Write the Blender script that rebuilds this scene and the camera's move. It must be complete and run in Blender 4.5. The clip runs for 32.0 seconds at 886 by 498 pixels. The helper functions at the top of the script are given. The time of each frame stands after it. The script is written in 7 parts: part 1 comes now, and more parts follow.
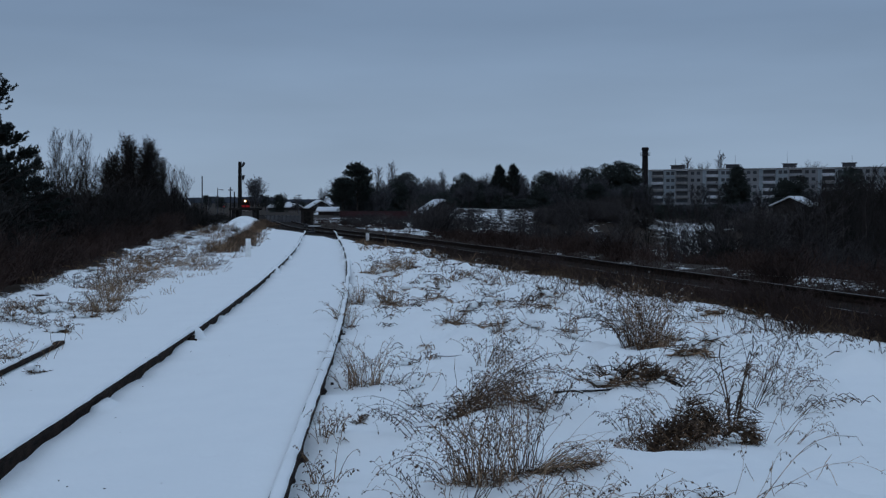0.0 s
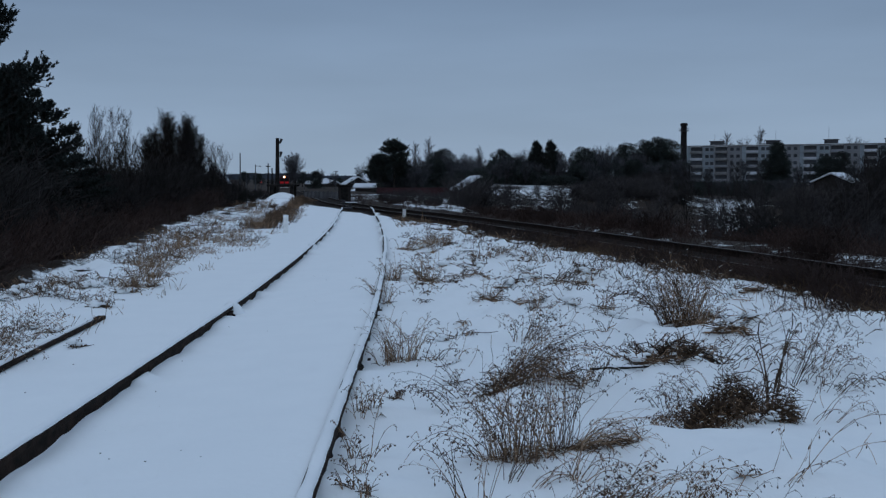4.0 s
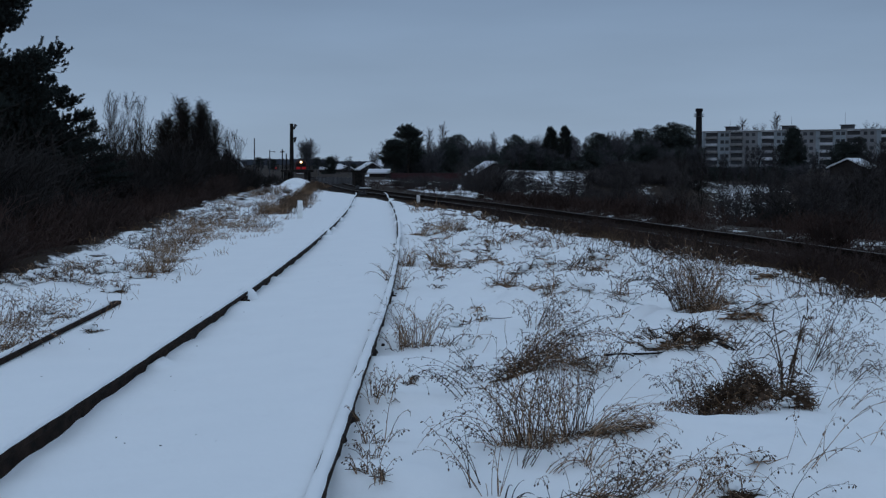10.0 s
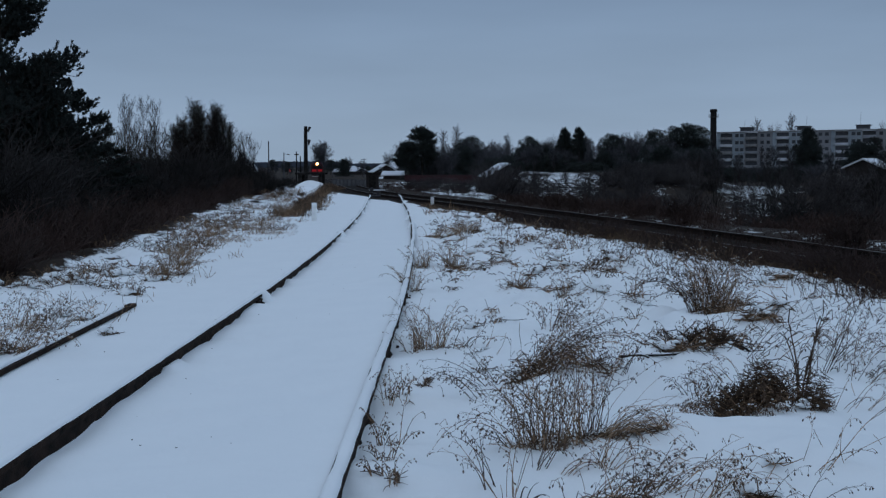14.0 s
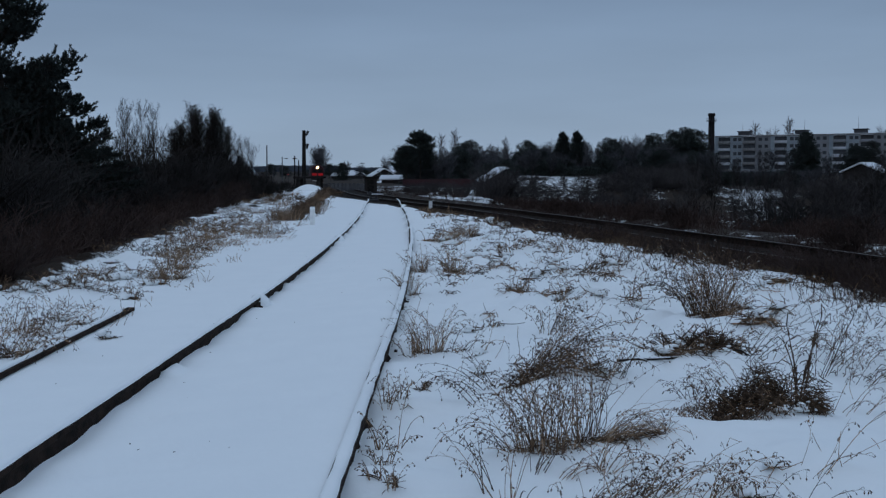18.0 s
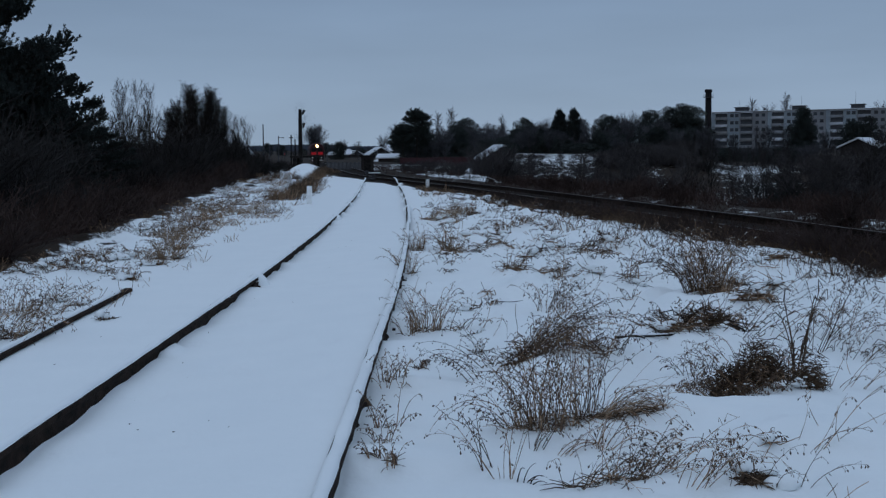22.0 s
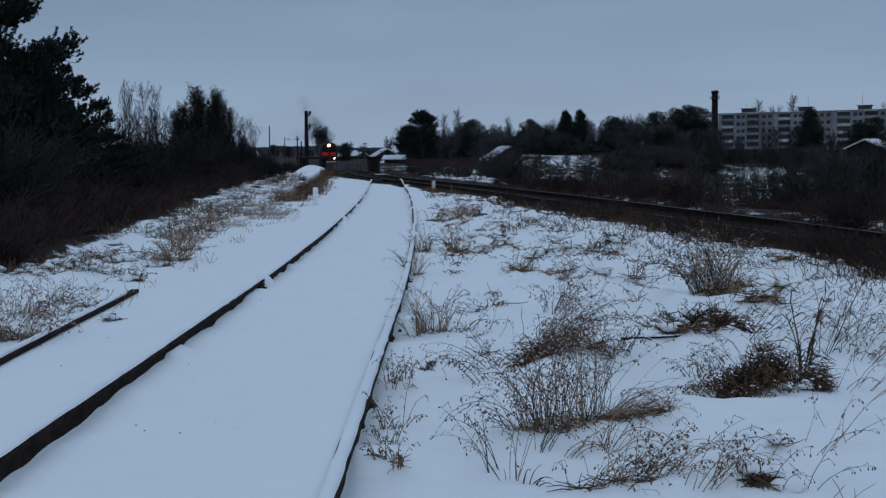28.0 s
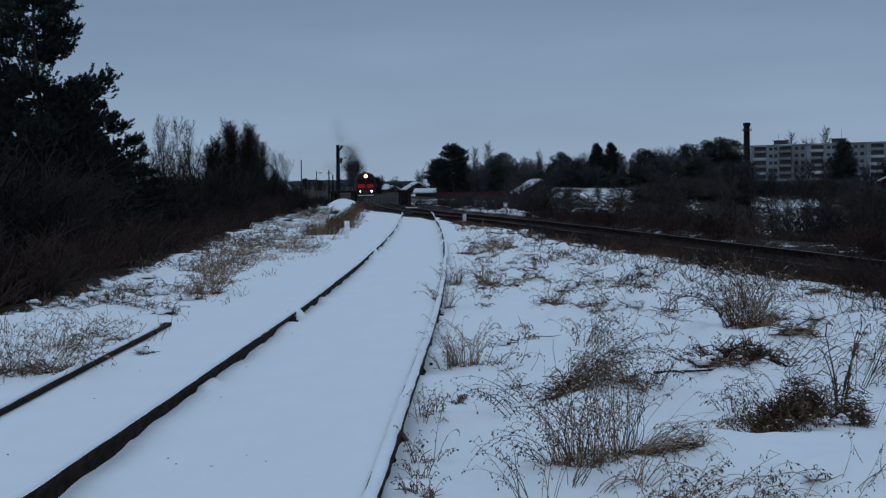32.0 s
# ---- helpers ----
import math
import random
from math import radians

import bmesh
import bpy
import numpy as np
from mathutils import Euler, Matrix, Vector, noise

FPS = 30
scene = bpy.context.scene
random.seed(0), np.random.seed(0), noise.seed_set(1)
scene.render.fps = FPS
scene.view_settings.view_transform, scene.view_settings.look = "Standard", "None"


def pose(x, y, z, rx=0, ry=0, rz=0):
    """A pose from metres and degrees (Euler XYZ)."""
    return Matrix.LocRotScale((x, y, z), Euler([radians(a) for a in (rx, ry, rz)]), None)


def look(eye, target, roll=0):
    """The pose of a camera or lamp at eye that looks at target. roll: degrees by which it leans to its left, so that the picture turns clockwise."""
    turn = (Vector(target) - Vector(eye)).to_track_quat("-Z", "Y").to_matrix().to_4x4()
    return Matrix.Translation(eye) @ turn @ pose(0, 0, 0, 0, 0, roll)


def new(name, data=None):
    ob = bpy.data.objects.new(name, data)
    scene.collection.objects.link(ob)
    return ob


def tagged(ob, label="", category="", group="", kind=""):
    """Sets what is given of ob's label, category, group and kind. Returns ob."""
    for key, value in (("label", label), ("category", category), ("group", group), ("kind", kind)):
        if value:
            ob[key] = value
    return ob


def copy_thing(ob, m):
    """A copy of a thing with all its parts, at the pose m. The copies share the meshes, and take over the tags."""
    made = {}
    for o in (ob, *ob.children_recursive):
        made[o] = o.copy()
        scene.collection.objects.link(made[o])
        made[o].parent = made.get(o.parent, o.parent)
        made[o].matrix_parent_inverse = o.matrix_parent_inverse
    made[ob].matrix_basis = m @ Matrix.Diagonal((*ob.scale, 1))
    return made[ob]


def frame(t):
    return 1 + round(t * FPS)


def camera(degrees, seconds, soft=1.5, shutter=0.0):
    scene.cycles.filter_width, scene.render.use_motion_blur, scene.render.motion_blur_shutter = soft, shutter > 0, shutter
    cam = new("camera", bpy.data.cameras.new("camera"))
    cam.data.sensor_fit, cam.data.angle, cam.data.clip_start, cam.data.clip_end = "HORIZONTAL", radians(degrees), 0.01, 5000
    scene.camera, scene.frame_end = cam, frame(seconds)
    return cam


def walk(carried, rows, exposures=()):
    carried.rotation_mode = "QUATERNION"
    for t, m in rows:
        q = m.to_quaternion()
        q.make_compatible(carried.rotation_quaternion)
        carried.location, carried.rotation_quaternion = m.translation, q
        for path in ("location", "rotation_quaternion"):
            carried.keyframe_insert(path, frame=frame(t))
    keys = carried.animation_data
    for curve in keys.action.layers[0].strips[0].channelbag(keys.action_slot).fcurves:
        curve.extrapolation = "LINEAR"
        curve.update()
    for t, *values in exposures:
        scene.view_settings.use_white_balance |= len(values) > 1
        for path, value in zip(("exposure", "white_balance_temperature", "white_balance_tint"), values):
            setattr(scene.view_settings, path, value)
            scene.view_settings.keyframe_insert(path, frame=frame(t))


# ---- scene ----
# Snowy railway junction at dusk: a disused siding, the main line with an approaching train, a wooded hill town.
cam = camera(43.5, 32.0, 1.3)
EYE = 1.35
TURNS = [
    (0, 87.806, 0.021, -2.971), (0.5, 87.765, 0.206, -2.186), (1, 87.486, 0.181, -2.036), (1.5, 87.108, 0.268, -1.677),
    (2, 86.758, 0.095, -1.573), (2.5, 86.689, 0.025, -1.295), (3, 86.636, -0.037, -1.482), (3.5, 86.645, -0.015, -1.27),
    (5.5, 86.295, 0.077, -0.804), (6, 86.405, 0.086, -0.614), (6.5, 86.374, 0.161, -0.504), (7, 86.354, 0.087, -0.465),
    (7.5, 86.347, 0.098, -0.461), (8, 86.322, 0.155, -0.456), (8.5, 86.25, 0.097, -0.385), (9, 86.106, 0.088, -0.363),
    (9.5, 85.972, 0.045, -0.36), (10, 85.85, 0.008, -0.351), (10.5, 85.745, 0.082, -0.334), (11, 85.625, 0.062, -0.5),
    (11.5, 85.51, 0.122, -0.606), (12, 85.422, 0.062, -0.7), (12.5, 85.51, 0.003, -0.521), (13, 85.78, 0, 0),
    (13.5, 85.924, 0.077, 0.229), (14, 85.949, 0.235, 0.362), (14.5, 85.846, 0.18, 0.254), (16.5, 85.851, 0.194, 0.264),
    (17, 85.847, 0.342, 0.304), (17.5, 85.903, 0.348, 0.293), (18, 86.155, 0.244, 0.271), (18.5, 86.339, 0.378, 0.391),
    (19, 86.166, 0.533, 0.511), (19.5, 85.898, 0.517, 0.5), (20, 85.595, 0.51, 0.473), (20.5, 85.361, 0.669, 0.357),
    (21, 85.168, 0.711, 0.187), (21.5, 85.091, 0.663, 0.141), (22, 85.037, 0.644, 0.107), (22.5, 85.041, 0.636, 0.096),
    (23, 85.133, 0.522, 0.193), (23.5, 85.264, 0.446, 0.34), (24, 85.339, 0.488, 0.456), (24.5, 85.331, 0.478, 0.392),
    (25, 85.231, 0.341, 0.226), (25.5, 85.465, 0.481, 0.118), (27.5, 85.057, 0.721, 0.235), (28, 85.112, 0.659, 0.419),
    (28.5, 85.303, 0.717, 0.598), (29, 85.346, 0.873, 1.008), (29.5, 85.378, 0.958, 1.042), (30, 85.483, 0.906, 1.1),
    (30.5, 85.679, 0.824, 1.273), (31, 86.041, 0.795, 1.54), (31.5, 86.496, 0.74, 1.839), (32, 86.838, 0.861, 2.01),
]
walk(cam, [(t, pose(0, 0, EYE, rx, ry, rz)) for t, rx, ry, rz in TURNS], exposures=[(0.0, 0.0), (32.0, 0.0)])

# ---------------------------------------------------------------- world and light
world = bpy.data.worlds.new("overcast_dusk")
scene.world = world
world.use_nodes = True
wn, wl = world.node_tree.nodes, world.node_tree.links
wn.clear()
SUN_EL, SUN_ROT = radians(7), radians(200)
sky = wn.new("ShaderNodeTexSky")
sky.sky_type, sky.sun_disc, sky.sun_elevation, sky.sun_rotation = "NISHITA", False, SUN_EL, SUN_ROT
sky.air_density, sky.dust_density = 1.0, 2.0
tc = wn.new("ShaderNodeTexCoord")
sep = wn.new("ShaderNodeSeparateXYZ")
wl.new(tc.outputs["Generated"], sep.inputs[0])
ramp = wn.new("ShaderNodeValToRGB")
stops = ((0.0, (0.300, 0.400, 0.53)), (0.06, (0.262, 0.362, 0.505)), (0.16, (0.187, 0.271, 0.405)), (0.35, (0.215, 0.305, 0.455)), (1.0, (0.472, 0.602, 0.812)))
els = ramp.color_ramp.elements
while len(els) < len(stops):
    els.new(0.5)
for el, (at, col) in zip(els, stops):
    el.position, el.color = at, (*col, 1)
wl.new(sep.outputs[2], ramp.inputs[0])
mapn = wn.new("ShaderNodeMapping")
mapn.inputs["Scale"].default_value = (1.6, 1.6, 9.0)
wl.new(tc.outputs["Generated"], mapn.inputs[0])
cloud = wn.new("ShaderNodeTexNoise")
cloud.inputs["Scale"].default_value, cloud.inputs["Detail"].default_value, cloud.inputs["Roughness"].default_value = 1.5, 4.0, 0.5
wl.new(mapn.outputs[0], cloud.inputs["Vector"])
crange = wn.new("ShaderNodeMapRange")
crange.inputs["From Min"].default_value, crange.inputs["From Max"].default_value = 0.3, 0.7
crange.inputs["To Min"].default_value, crange.inputs["To Max"].default_value = 0.92, 1.08
wl.new(cloud.outputs[0], crange.inputs[0])
cmul = wn.new("ShaderNodeVectorMath")
cmul.operation = "SCALE"
wl.new(ramp.outputs[0], cmul.inputs[0])
wl.new(crange.outputs[0], cmul.inputs["Scale"])
bg1, bg2 = wn.new("ShaderNodeBackground"), wn.new("ShaderNodeBackground")
wl.new(sky.outputs[0], bg1.inputs[0])
bg1.inputs[1].default_value = 0.05
wl.new(cmul.outputs[0], bg2.inputs[0])
bg2.inputs[1].default_value = 1.0
wmix = wn.new("ShaderNodeMixShader")
wmix.inputs[0].default_value = 0.94
wl.new(bg1.outputs[0], wmix.inputs[1])
wl.new(bg2.outputs[0], wmix.inputs[2])
wout = wn.new("ShaderNodeOutputWorld")
wl.new(wmix.outputs[0], wout.inputs[0])

sun = new("sun", bpy.data.lights.new("sun", "SUN"))
sun.data.energy, sun.data.angle, sun.data.color = 0.12, radians(60), (1.0, 0.95, 0.9)
sun.matrix_world = look((0, 0, 50), (0 + 20, 60, 0))


# ---------------------------------------------------------------- materials
def material(name, color, rough=0.8, var=0.25, scale=6.0, bump=0.3, bump_scale=40.0, metal=0.0, second=None, island=0.0, rand=0.0, spec=0.3):
    m = bpy.data.materials.new(name)
    m.use_nodes = True
    n, l = m.node_tree.nodes, m.node_tree.links
    b = n["Principled BSDF"]
    b.inputs["Roughness"].default_value, b.inputs["Metallic"].default_value = rough, metal
    b.inputs["Specular IOR Level"].default_value = spec
    co = n.new("ShaderNodeTexCoord")
    t1 = n.new("ShaderNodeTexNoise")
    t1.inputs["Scale"].default_value, t1.inputs["Detail"].default_value = scale, 6
    l.new(co.outputs["Object"], t1.inputs["Vector"])
    r = n.new("ShaderNodeValToRGB")
    lo = [c * (1 - var) for c in color]
    hi = list(second) if second else [min(1, c * (1 + var)) for c in color]
    r.color_ramp.elements[0].position, r.color_ramp.elements[0].color = 0.32, (*lo, 1)
    r.color_ramp.elements[1].position, r.color_ramp.elements[1].color = 0.68, (*hi, 1)
    l.new(t1.outputs[0], r.inputs[0])
    out = r.outputs[0]
    if island or rand:
        src = n.new("ShaderNodeNewGeometry").outputs["Random Per Island"] if island else n.new("ShaderNodeObjectInfo").outputs["Random"]
        k = island or rand
        mr = n.new("ShaderNodeMapRange")
        mr.inputs["To Min"].default_value, mr.inputs["To Max"].default_value = 1 - k, 1 + k
        l.new(src, mr.inputs[0])
        mu = n.new("ShaderNodeVectorMath")
        mu.operation = "SCALE"
        l.new(out, mu.inputs[0])
        l.new(mr.outputs[0], mu.inputs["Scale"])
        out = mu.outputs[0]
    l.new(out, b.inputs["Base Color"])
    if bump:
        t2 = n.new("ShaderNodeTexNoise")
        t2.inputs["Scale"].default_value, t2.inputs["Detail"].default_value = bump_scale, 4
        l.new(co.outputs["Object"], t2.inputs["Vector"])
        bp = n.new("ShaderNodeBump")
        bp.inputs["Strength"].default_value, bp.inputs["Distance"].default_value = bump, 0.02
        l.new(t2.outputs[0], bp.inputs["Height"])
        l.new(bp.outputs[0], b.inputs["Normal"])
    return m


def glow(name, color, power):
    m = bpy.data.materials.new(name)
    m.use_nodes = True
    b = m.node_tree.nodes["Principled BSDF"]
    b.inputs["Base Color"].default_value = (*color, 1)
    b.inputs["Emission Color"].default_value = (*color, 1)
    b.inputs["Emission Strength"].default_value = power
    return m


SNOW = material("snow", (0.845, 0.885, 0.895), 0.75, 0.03, 1.3, 0.25, 30.0, second=(0.885, 0.92, 0.925))
# snow on roofs, darkened to hold slope shade and distance haze in its colour
DIM_ROOF_SNOW = material("roof_snow", (0.64, 0.67, 0.7), 0.8, 0.06, 0.4, 0.2, 3.0)
RUST = material("rusty_rail", (0.016, 0.011, 0.009), 0.85, 0.4, 9.0, 0.5, 90.0, second=(0.04, 0.025, 0.018), spec=0.08)
RAILTOP = material("worn_rail_head", (0.1, 0.092, 0.086), 0.6, 0.25, 12.0, 0.1, 60.0, 0.5)
BALLAST = material("dark_ballast", (0.011, 0.009, 0.008), 0.95, 0.4, 7.0, 0.9, 22.0, second=(0.028, 0.022, 0.018), spec=0.05)
# wood of the far poles, paled in colour to stand for distance haze
HAZEWOOD = material("haze_paled_pole_wood", (0.07, 0.072, 0.08), 0.9, 0.3, 3.0, 0.3, 20.0)
OLDWOOD = material("old_sleeper_wood", (0.022, 0.018, 0.015), 0.9, 0.35, 5.0, 0.5, 30.0, spec=0.05)
DARKWOOD = material("weathered_dark_wood", (0.015, 0.013, 0.012), 0.9, 0.35, 4.0, 0.5, 30.0, second=(0.03, 0.026, 0.024), spec=0.1)
STRAW = material("dry_straw", (0.19, 0.128, 0.082), 0.9, 0.3, 3.0, 0.0, second=(0.42, 0.29, 0.185), island=0.45)
# the wide spread of tone per stem also stands for shadows between stalks
WEED = material("dead_weed_stems", (0.15, 0.09, 0.054), 0.9, 0.35, 3.0, 0.0, second=(0.38, 0.245, 0.15), island=0.65)
SEED = material("dried_seed_heads", (0.075, 0.048, 0.034), 0.95, 0.3, 8.0, 0.0, second=(0.13, 0.085, 0.06), island=0.4)
# dark stems; inside clumps this colour also carries the shade among stalks
DARKWEED = material("dark_and_shaded_stems", (0.045, 0.028, 0.018), 0.9, 0.3, 3.0, 0.0, second=(0.12, 0.076, 0.046), island=0.5)
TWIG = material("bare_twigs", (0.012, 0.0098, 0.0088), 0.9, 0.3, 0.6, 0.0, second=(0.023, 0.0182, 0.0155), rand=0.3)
# twigs of far trees: distance haze is put into this paler, bluer colour
HAZETWIG = material("haze_tinted_twigs", (0.055, 0.055, 0.061), 0.9, 0.25, 0.3, 0.0, second=(0.085, 0.083, 0.092), rand=0.3)
BROWNTWIG = material("red_brown_thin_stems", (0.03, 0.0175, 0.014), 0.9, 0.3, 0.6, 0.0, second=(0.056, 0.033, 0.026), rand=0.3)
RAVINETWIG = material("weathered_grey_brown_twigs", (0.035, 0.03, 0.03), 0.9, 0.3, 0.4, 0.0, second=(0.06, 0.052, 0.051), rand=0.35)
BARK = material("grey_brown_bark", (0.03, 0.025, 0.021), 0.9, 0.4, 2.0, 0.4, 15.0, second=(0.06, 0.05, 0.042))
NEEDLE = material("pine_needles", (0.022, 0.029, 0.027), 0.85, 0.3, 0.8, 0.0, second=(0.04, 0.05, 0.045), rand=0.2)
GREYPLANK = material("grey_fence_boards", (0.1, 0.1, 0.105), 0.9, 0.3, 1.5, 0.3, 10.0, rand=0.15)
REDFENCE = material("dark_red_fence_paint", (0.04, 0.013, 0.015), 0.8, 0.3, 1.5, 0.3, 10.0, rand=0.15)
CONCRETE = material("grey_concrete", (0.2, 0.2, 0.2), 0.9, 0.2, 0.8, 0.3, 8.0)
WHITEPOST = material("whitewashed_concrete", (0.86, 0.87, 0.86), 0.85, 0.12, 9.0, 0.3, 40.0)
PANEL = material("pale_facade_panel", (0.27, 0.315, 0.345), 0.9, 0.12, 0.15, 0.1, 2.0, rand=0.06)
PANELB = material("greyish_facade_panel", (0.225, 0.235, 0.25), 0.9, 0.12, 0.15, 0.1, 2.0, rand=0.06)
BALCONY = material("balcony_sheet", (0.4, 0.42, 0.45), 0.8, 0.15, 0.5, 0.1, 2.0, rand=0.5)
DARKGLASS = material("dark_window_glass", (0.035, 0.04, 0.048), 0.3, 0.3, 0.8, 0.0, rand=0.4, spec=0.35)
TAR = material("tarred_roof", (0.06, 0.06, 0.065), 0.9, 0.2, 0.4, 0.1, 2.0)
BRICK = material("sooty_chimney_brick", (0.013, 0.011, 0.012), 0.9, 0.3, 0.4, 0.3, 3.0)
LOGWALL = material("dark_log_wall", (0.03, 0.025, 0.023), 0.9, 0.3, 0.8, 0.3, 5.0, rand=0.2)
GREENWALL = material("dull_green_board_wall", (0.04, 0.05, 0.045), 0.9, 0.25, 0.8, 0.2, 5.0)
TRAINRED = material("train_red_paint", (0.045, 0.013, 0.014), 0.8, 0.2, 1.5, 0.05, 10.0)
TRAINBRIGHT = material("train_signal_red_paint", (0.8, 0.016, 0.022), 0.4, 0.1, 1.5, 0.0)
CABGLASS = material("dark_cab_glass", (0.008, 0.008, 0.009), 0.5, 0.3, 0.8, 0.0, spec=0.15)
TRAINDARK = material("train_dark_grey", (0.03, 0.03, 0.032), 0.6, 0.3, 2.0, 0.1, 10.0)
STEEL = material("dark_steel", (0.06, 0.06, 0.065), 0.55, 0.3, 3.0, 0.1, 20.0, 0.6)
HEADLIGHT = glow("lit_headlight", (1.0, 0.66, 0.36), 40)
REDLAMP = glow("lit_red_lamp", (0.9, 0.05, 0.04), 0.8)
# added orange glow that stands for the bloom around the headlight
LAMPHALO = glow("lamp_halo_glow", (1.0, 0.42, 0.12), 1.6)
MARKER = glow("lit_marker_light", (0.9, 0.95, 1.0), 14)


def ground_material():
    m = bpy.data.materials.new("snow_with_litter")
    m.use_nodes = True
    n, l = m.node_tree.nodes, m.node_tree.links
    b = n["Principled BSDF"]
    b.inputs["Roughness"].default_value = 0.8
    b.inputs["Specular IOR Level"].default_value = 0.06
    co = n.new("ShaderNodeTexCoord")
    at = n.new("ShaderNodeAttribute")
    at.attribute_name = "litter"
    n1 = n.new("ShaderNodeTexNoise")
    n1.inputs["Scale"].default_value, n1.inputs["Detail"].default_value, n1.inputs["Roughness"].default_value = 1.6, 9, 0.72
    l.new(co.outputs["Object"], n1.inputs["Vector"])
    add = n.new("ShaderNodeMath")
    add.operation = "ADD"
    l.new(at.outputs["Fac"], add.inputs[0])
    l.new(n1.outputs[0], add.inputs[1])
    mr = n.new("ShaderNodeMapRange")
    mr.inputs["From Min"].default_value, mr.inputs["From Max"].default_value = 0.94, 1.03
    l.new(add.outputs[0], mr.inputs[0])
    snow = n.new("ShaderNodeValToRGB")
    snow.color_ramp.elements[0].color, snow.color_ramp.elements[1].color = (0.835, 0.875, 0.885, 1), (0.895, 0.93, 0.93, 1)
    n2 = n.new("ShaderNodeTexNoise")
    n2.inputs["Scale"].default_value, n2.inputs["Detail"].default_value = 2.2, 5
    l.new(co.outputs["Object"], n2.inputs["Vector"])
    l.new(n2.outputs[0], snow.inputs[0])
    lit = n.new("ShaderNodeValToRGB")
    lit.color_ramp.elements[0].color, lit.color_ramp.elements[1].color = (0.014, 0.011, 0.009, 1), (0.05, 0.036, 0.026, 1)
    n3 = n.new("ShaderNodeTexNoise")
    n3.inputs["Scale"].default_value, n3.inputs["Detail"].default_value = 9, 6
    l.new(co.outputs["Object"], n3.inputs["Vector"])
    l.new(n3.outputs[0], lit.inputs[0])
    mix = n.new("ShaderNodeMix")
    mix.data_type = "RGBA"
    l.new(mr.outputs[0], mix.inputs["Factor"])
    l.new(snow.outputs[0], mix.inputs["A"])
    l.new(lit.outputs[0], mix.inputs["B"])
    l.new(mix.outputs["Result"], b.inputs["Base Color"])
    n4 = n.new("ShaderNodeTexNoise")
    n4.inputs["Scale"].default_value, n4.inputs["Detail"].default_value = 14, 6
    l.new(co.outputs["Object"], n4.inputs["Vector"])
    bp = n.new("ShaderNodeBump")
    bp.inputs["Strength"].default_value, bp.inputs["Distance"].default_value = 0.35, 0.03
    l.new(n4.outputs[0], bp.inputs["Height"])
    l.new(bp.outputs[0], b.inputs["Normal"])
    return m


GROUND = ground_material()


# ---------------------------------------------------------------- mesh helpers
def mesh_of(name, verts, faces, mats, idx=None, smooth=False):
    me = bpy.data.meshes.new(name)
    me.from_pydata([tuple(v) for v in verts], [], faces)
    for m in (mats if isinstance(mats, (list, tuple)) else [mats]):
        me.materials.append(m)
    if idx is not None:
        me.polygons.foreach_set("material_index", idx)
    if smooth:
        me.polygons.foreach_set("use_smooth", [True] * len(faces))
    me.update()
    return me


def part(name, geo, mat, parent=None, label="", smooth=False, m=None):
    """One mesh object from (verts, faces), under a thing or part."""
    me = geo if isinstance(geo, bpy.types.Mesh) else mesh_of(name, geo[0], geo[1], mat, smooth=smooth)
    ob = new(name, me)
    if parent is not None:
        ob.parent = parent
    if m is not None:
        ob.matrix_basis = m
    if label:
        tagged(ob, label)
    return ob


def thing(name, label, category, m=None, group="", kind=""):
    ob = new(name)
    ob.empty_display_size = 0.2
    if m is not None:
        ob.matrix_basis = m
    return tagged(ob, label, category, group, kind)


def box(x0, y0, z0, x1, y1, z1, bevel=0.0):
    """A box with its twelve edges chamfered."""
    if bevel <= 0:
        v = [(x, y, z) for z in (z0, z1) for x, y in ((x0, y0), (x1, y0), (x1, y1), (x0, y1))]
        return v, [(3, 2, 1, 0), (4, 5, 6, 7), (0, 1, 5, 4), (1, 2, 6, 5), (2, 3, 7, 6), (3, 0, 4, 7)]
    bm = bmesh.new()
    bmesh.ops.create_cube(bm, size=1.0)
    for v in bm.verts:
        v.co = Vector((x0 + (v.co.x + .5) * (x1 - x0), y0 + (v.co.y + .5) * (y1 - y0), z0 + (v.co.z + .5) * (z1 - z0)))
    bmesh.ops.bevel(bm, geom=list(bm.edges), offset=bevel, segments=2, affect="EDGES", profile=0.5)
    bm.verts.index_update()
    out = [tuple(v.co) for v in bm.verts], [tuple(v.index for v in f.verts) for f in bm.faces]
    bm.free()
    return out


def joined(*geos):
    v, f = [], []
    for a, b in geos:
        k = len(v)
        v += list(a)
        f += [tuple(i + k for i in q) for q in b]
    return v, f


def turned(geo, m):
    return [tuple(m @ Vector(p)) for p in geo[0]], geo[1]


def tube(points, radii, sides=6):
    """A tapered round bar along points."""
    v, f = [], []
    pts = [Vector(p) for p in points]
    for i, p in enumerate(pts):
        d = (pts[min(i + 1, len(pts) - 1)] - pts[max(i - 1, 0)]).normalized()
        a = d.cross(Vector((0.3, 0.9, 0.2)) if abs(d.z) > 0.9 else Vector((0, 0, 1))).normalized()
        b = d.cross(a)
        for k in range(sides):
            w = 2 * math.pi * k / sides
            v.append(tuple(p + (a * math.cos(w) + b * math.sin(w)) * radii[i]))
    for i in range(len(pts) - 1):
        for k in range(sides):
            q = (k + 1) % sides
            f.append((i * sides + k, i * sides + q, (i + 1) * sides + q, (i + 1) * sides + k))
    f.append(tuple(range(sides))[::-1])
    f.append(tuple((len(pts) - 1) * sides + k for k in range(sides)))
    return v, f


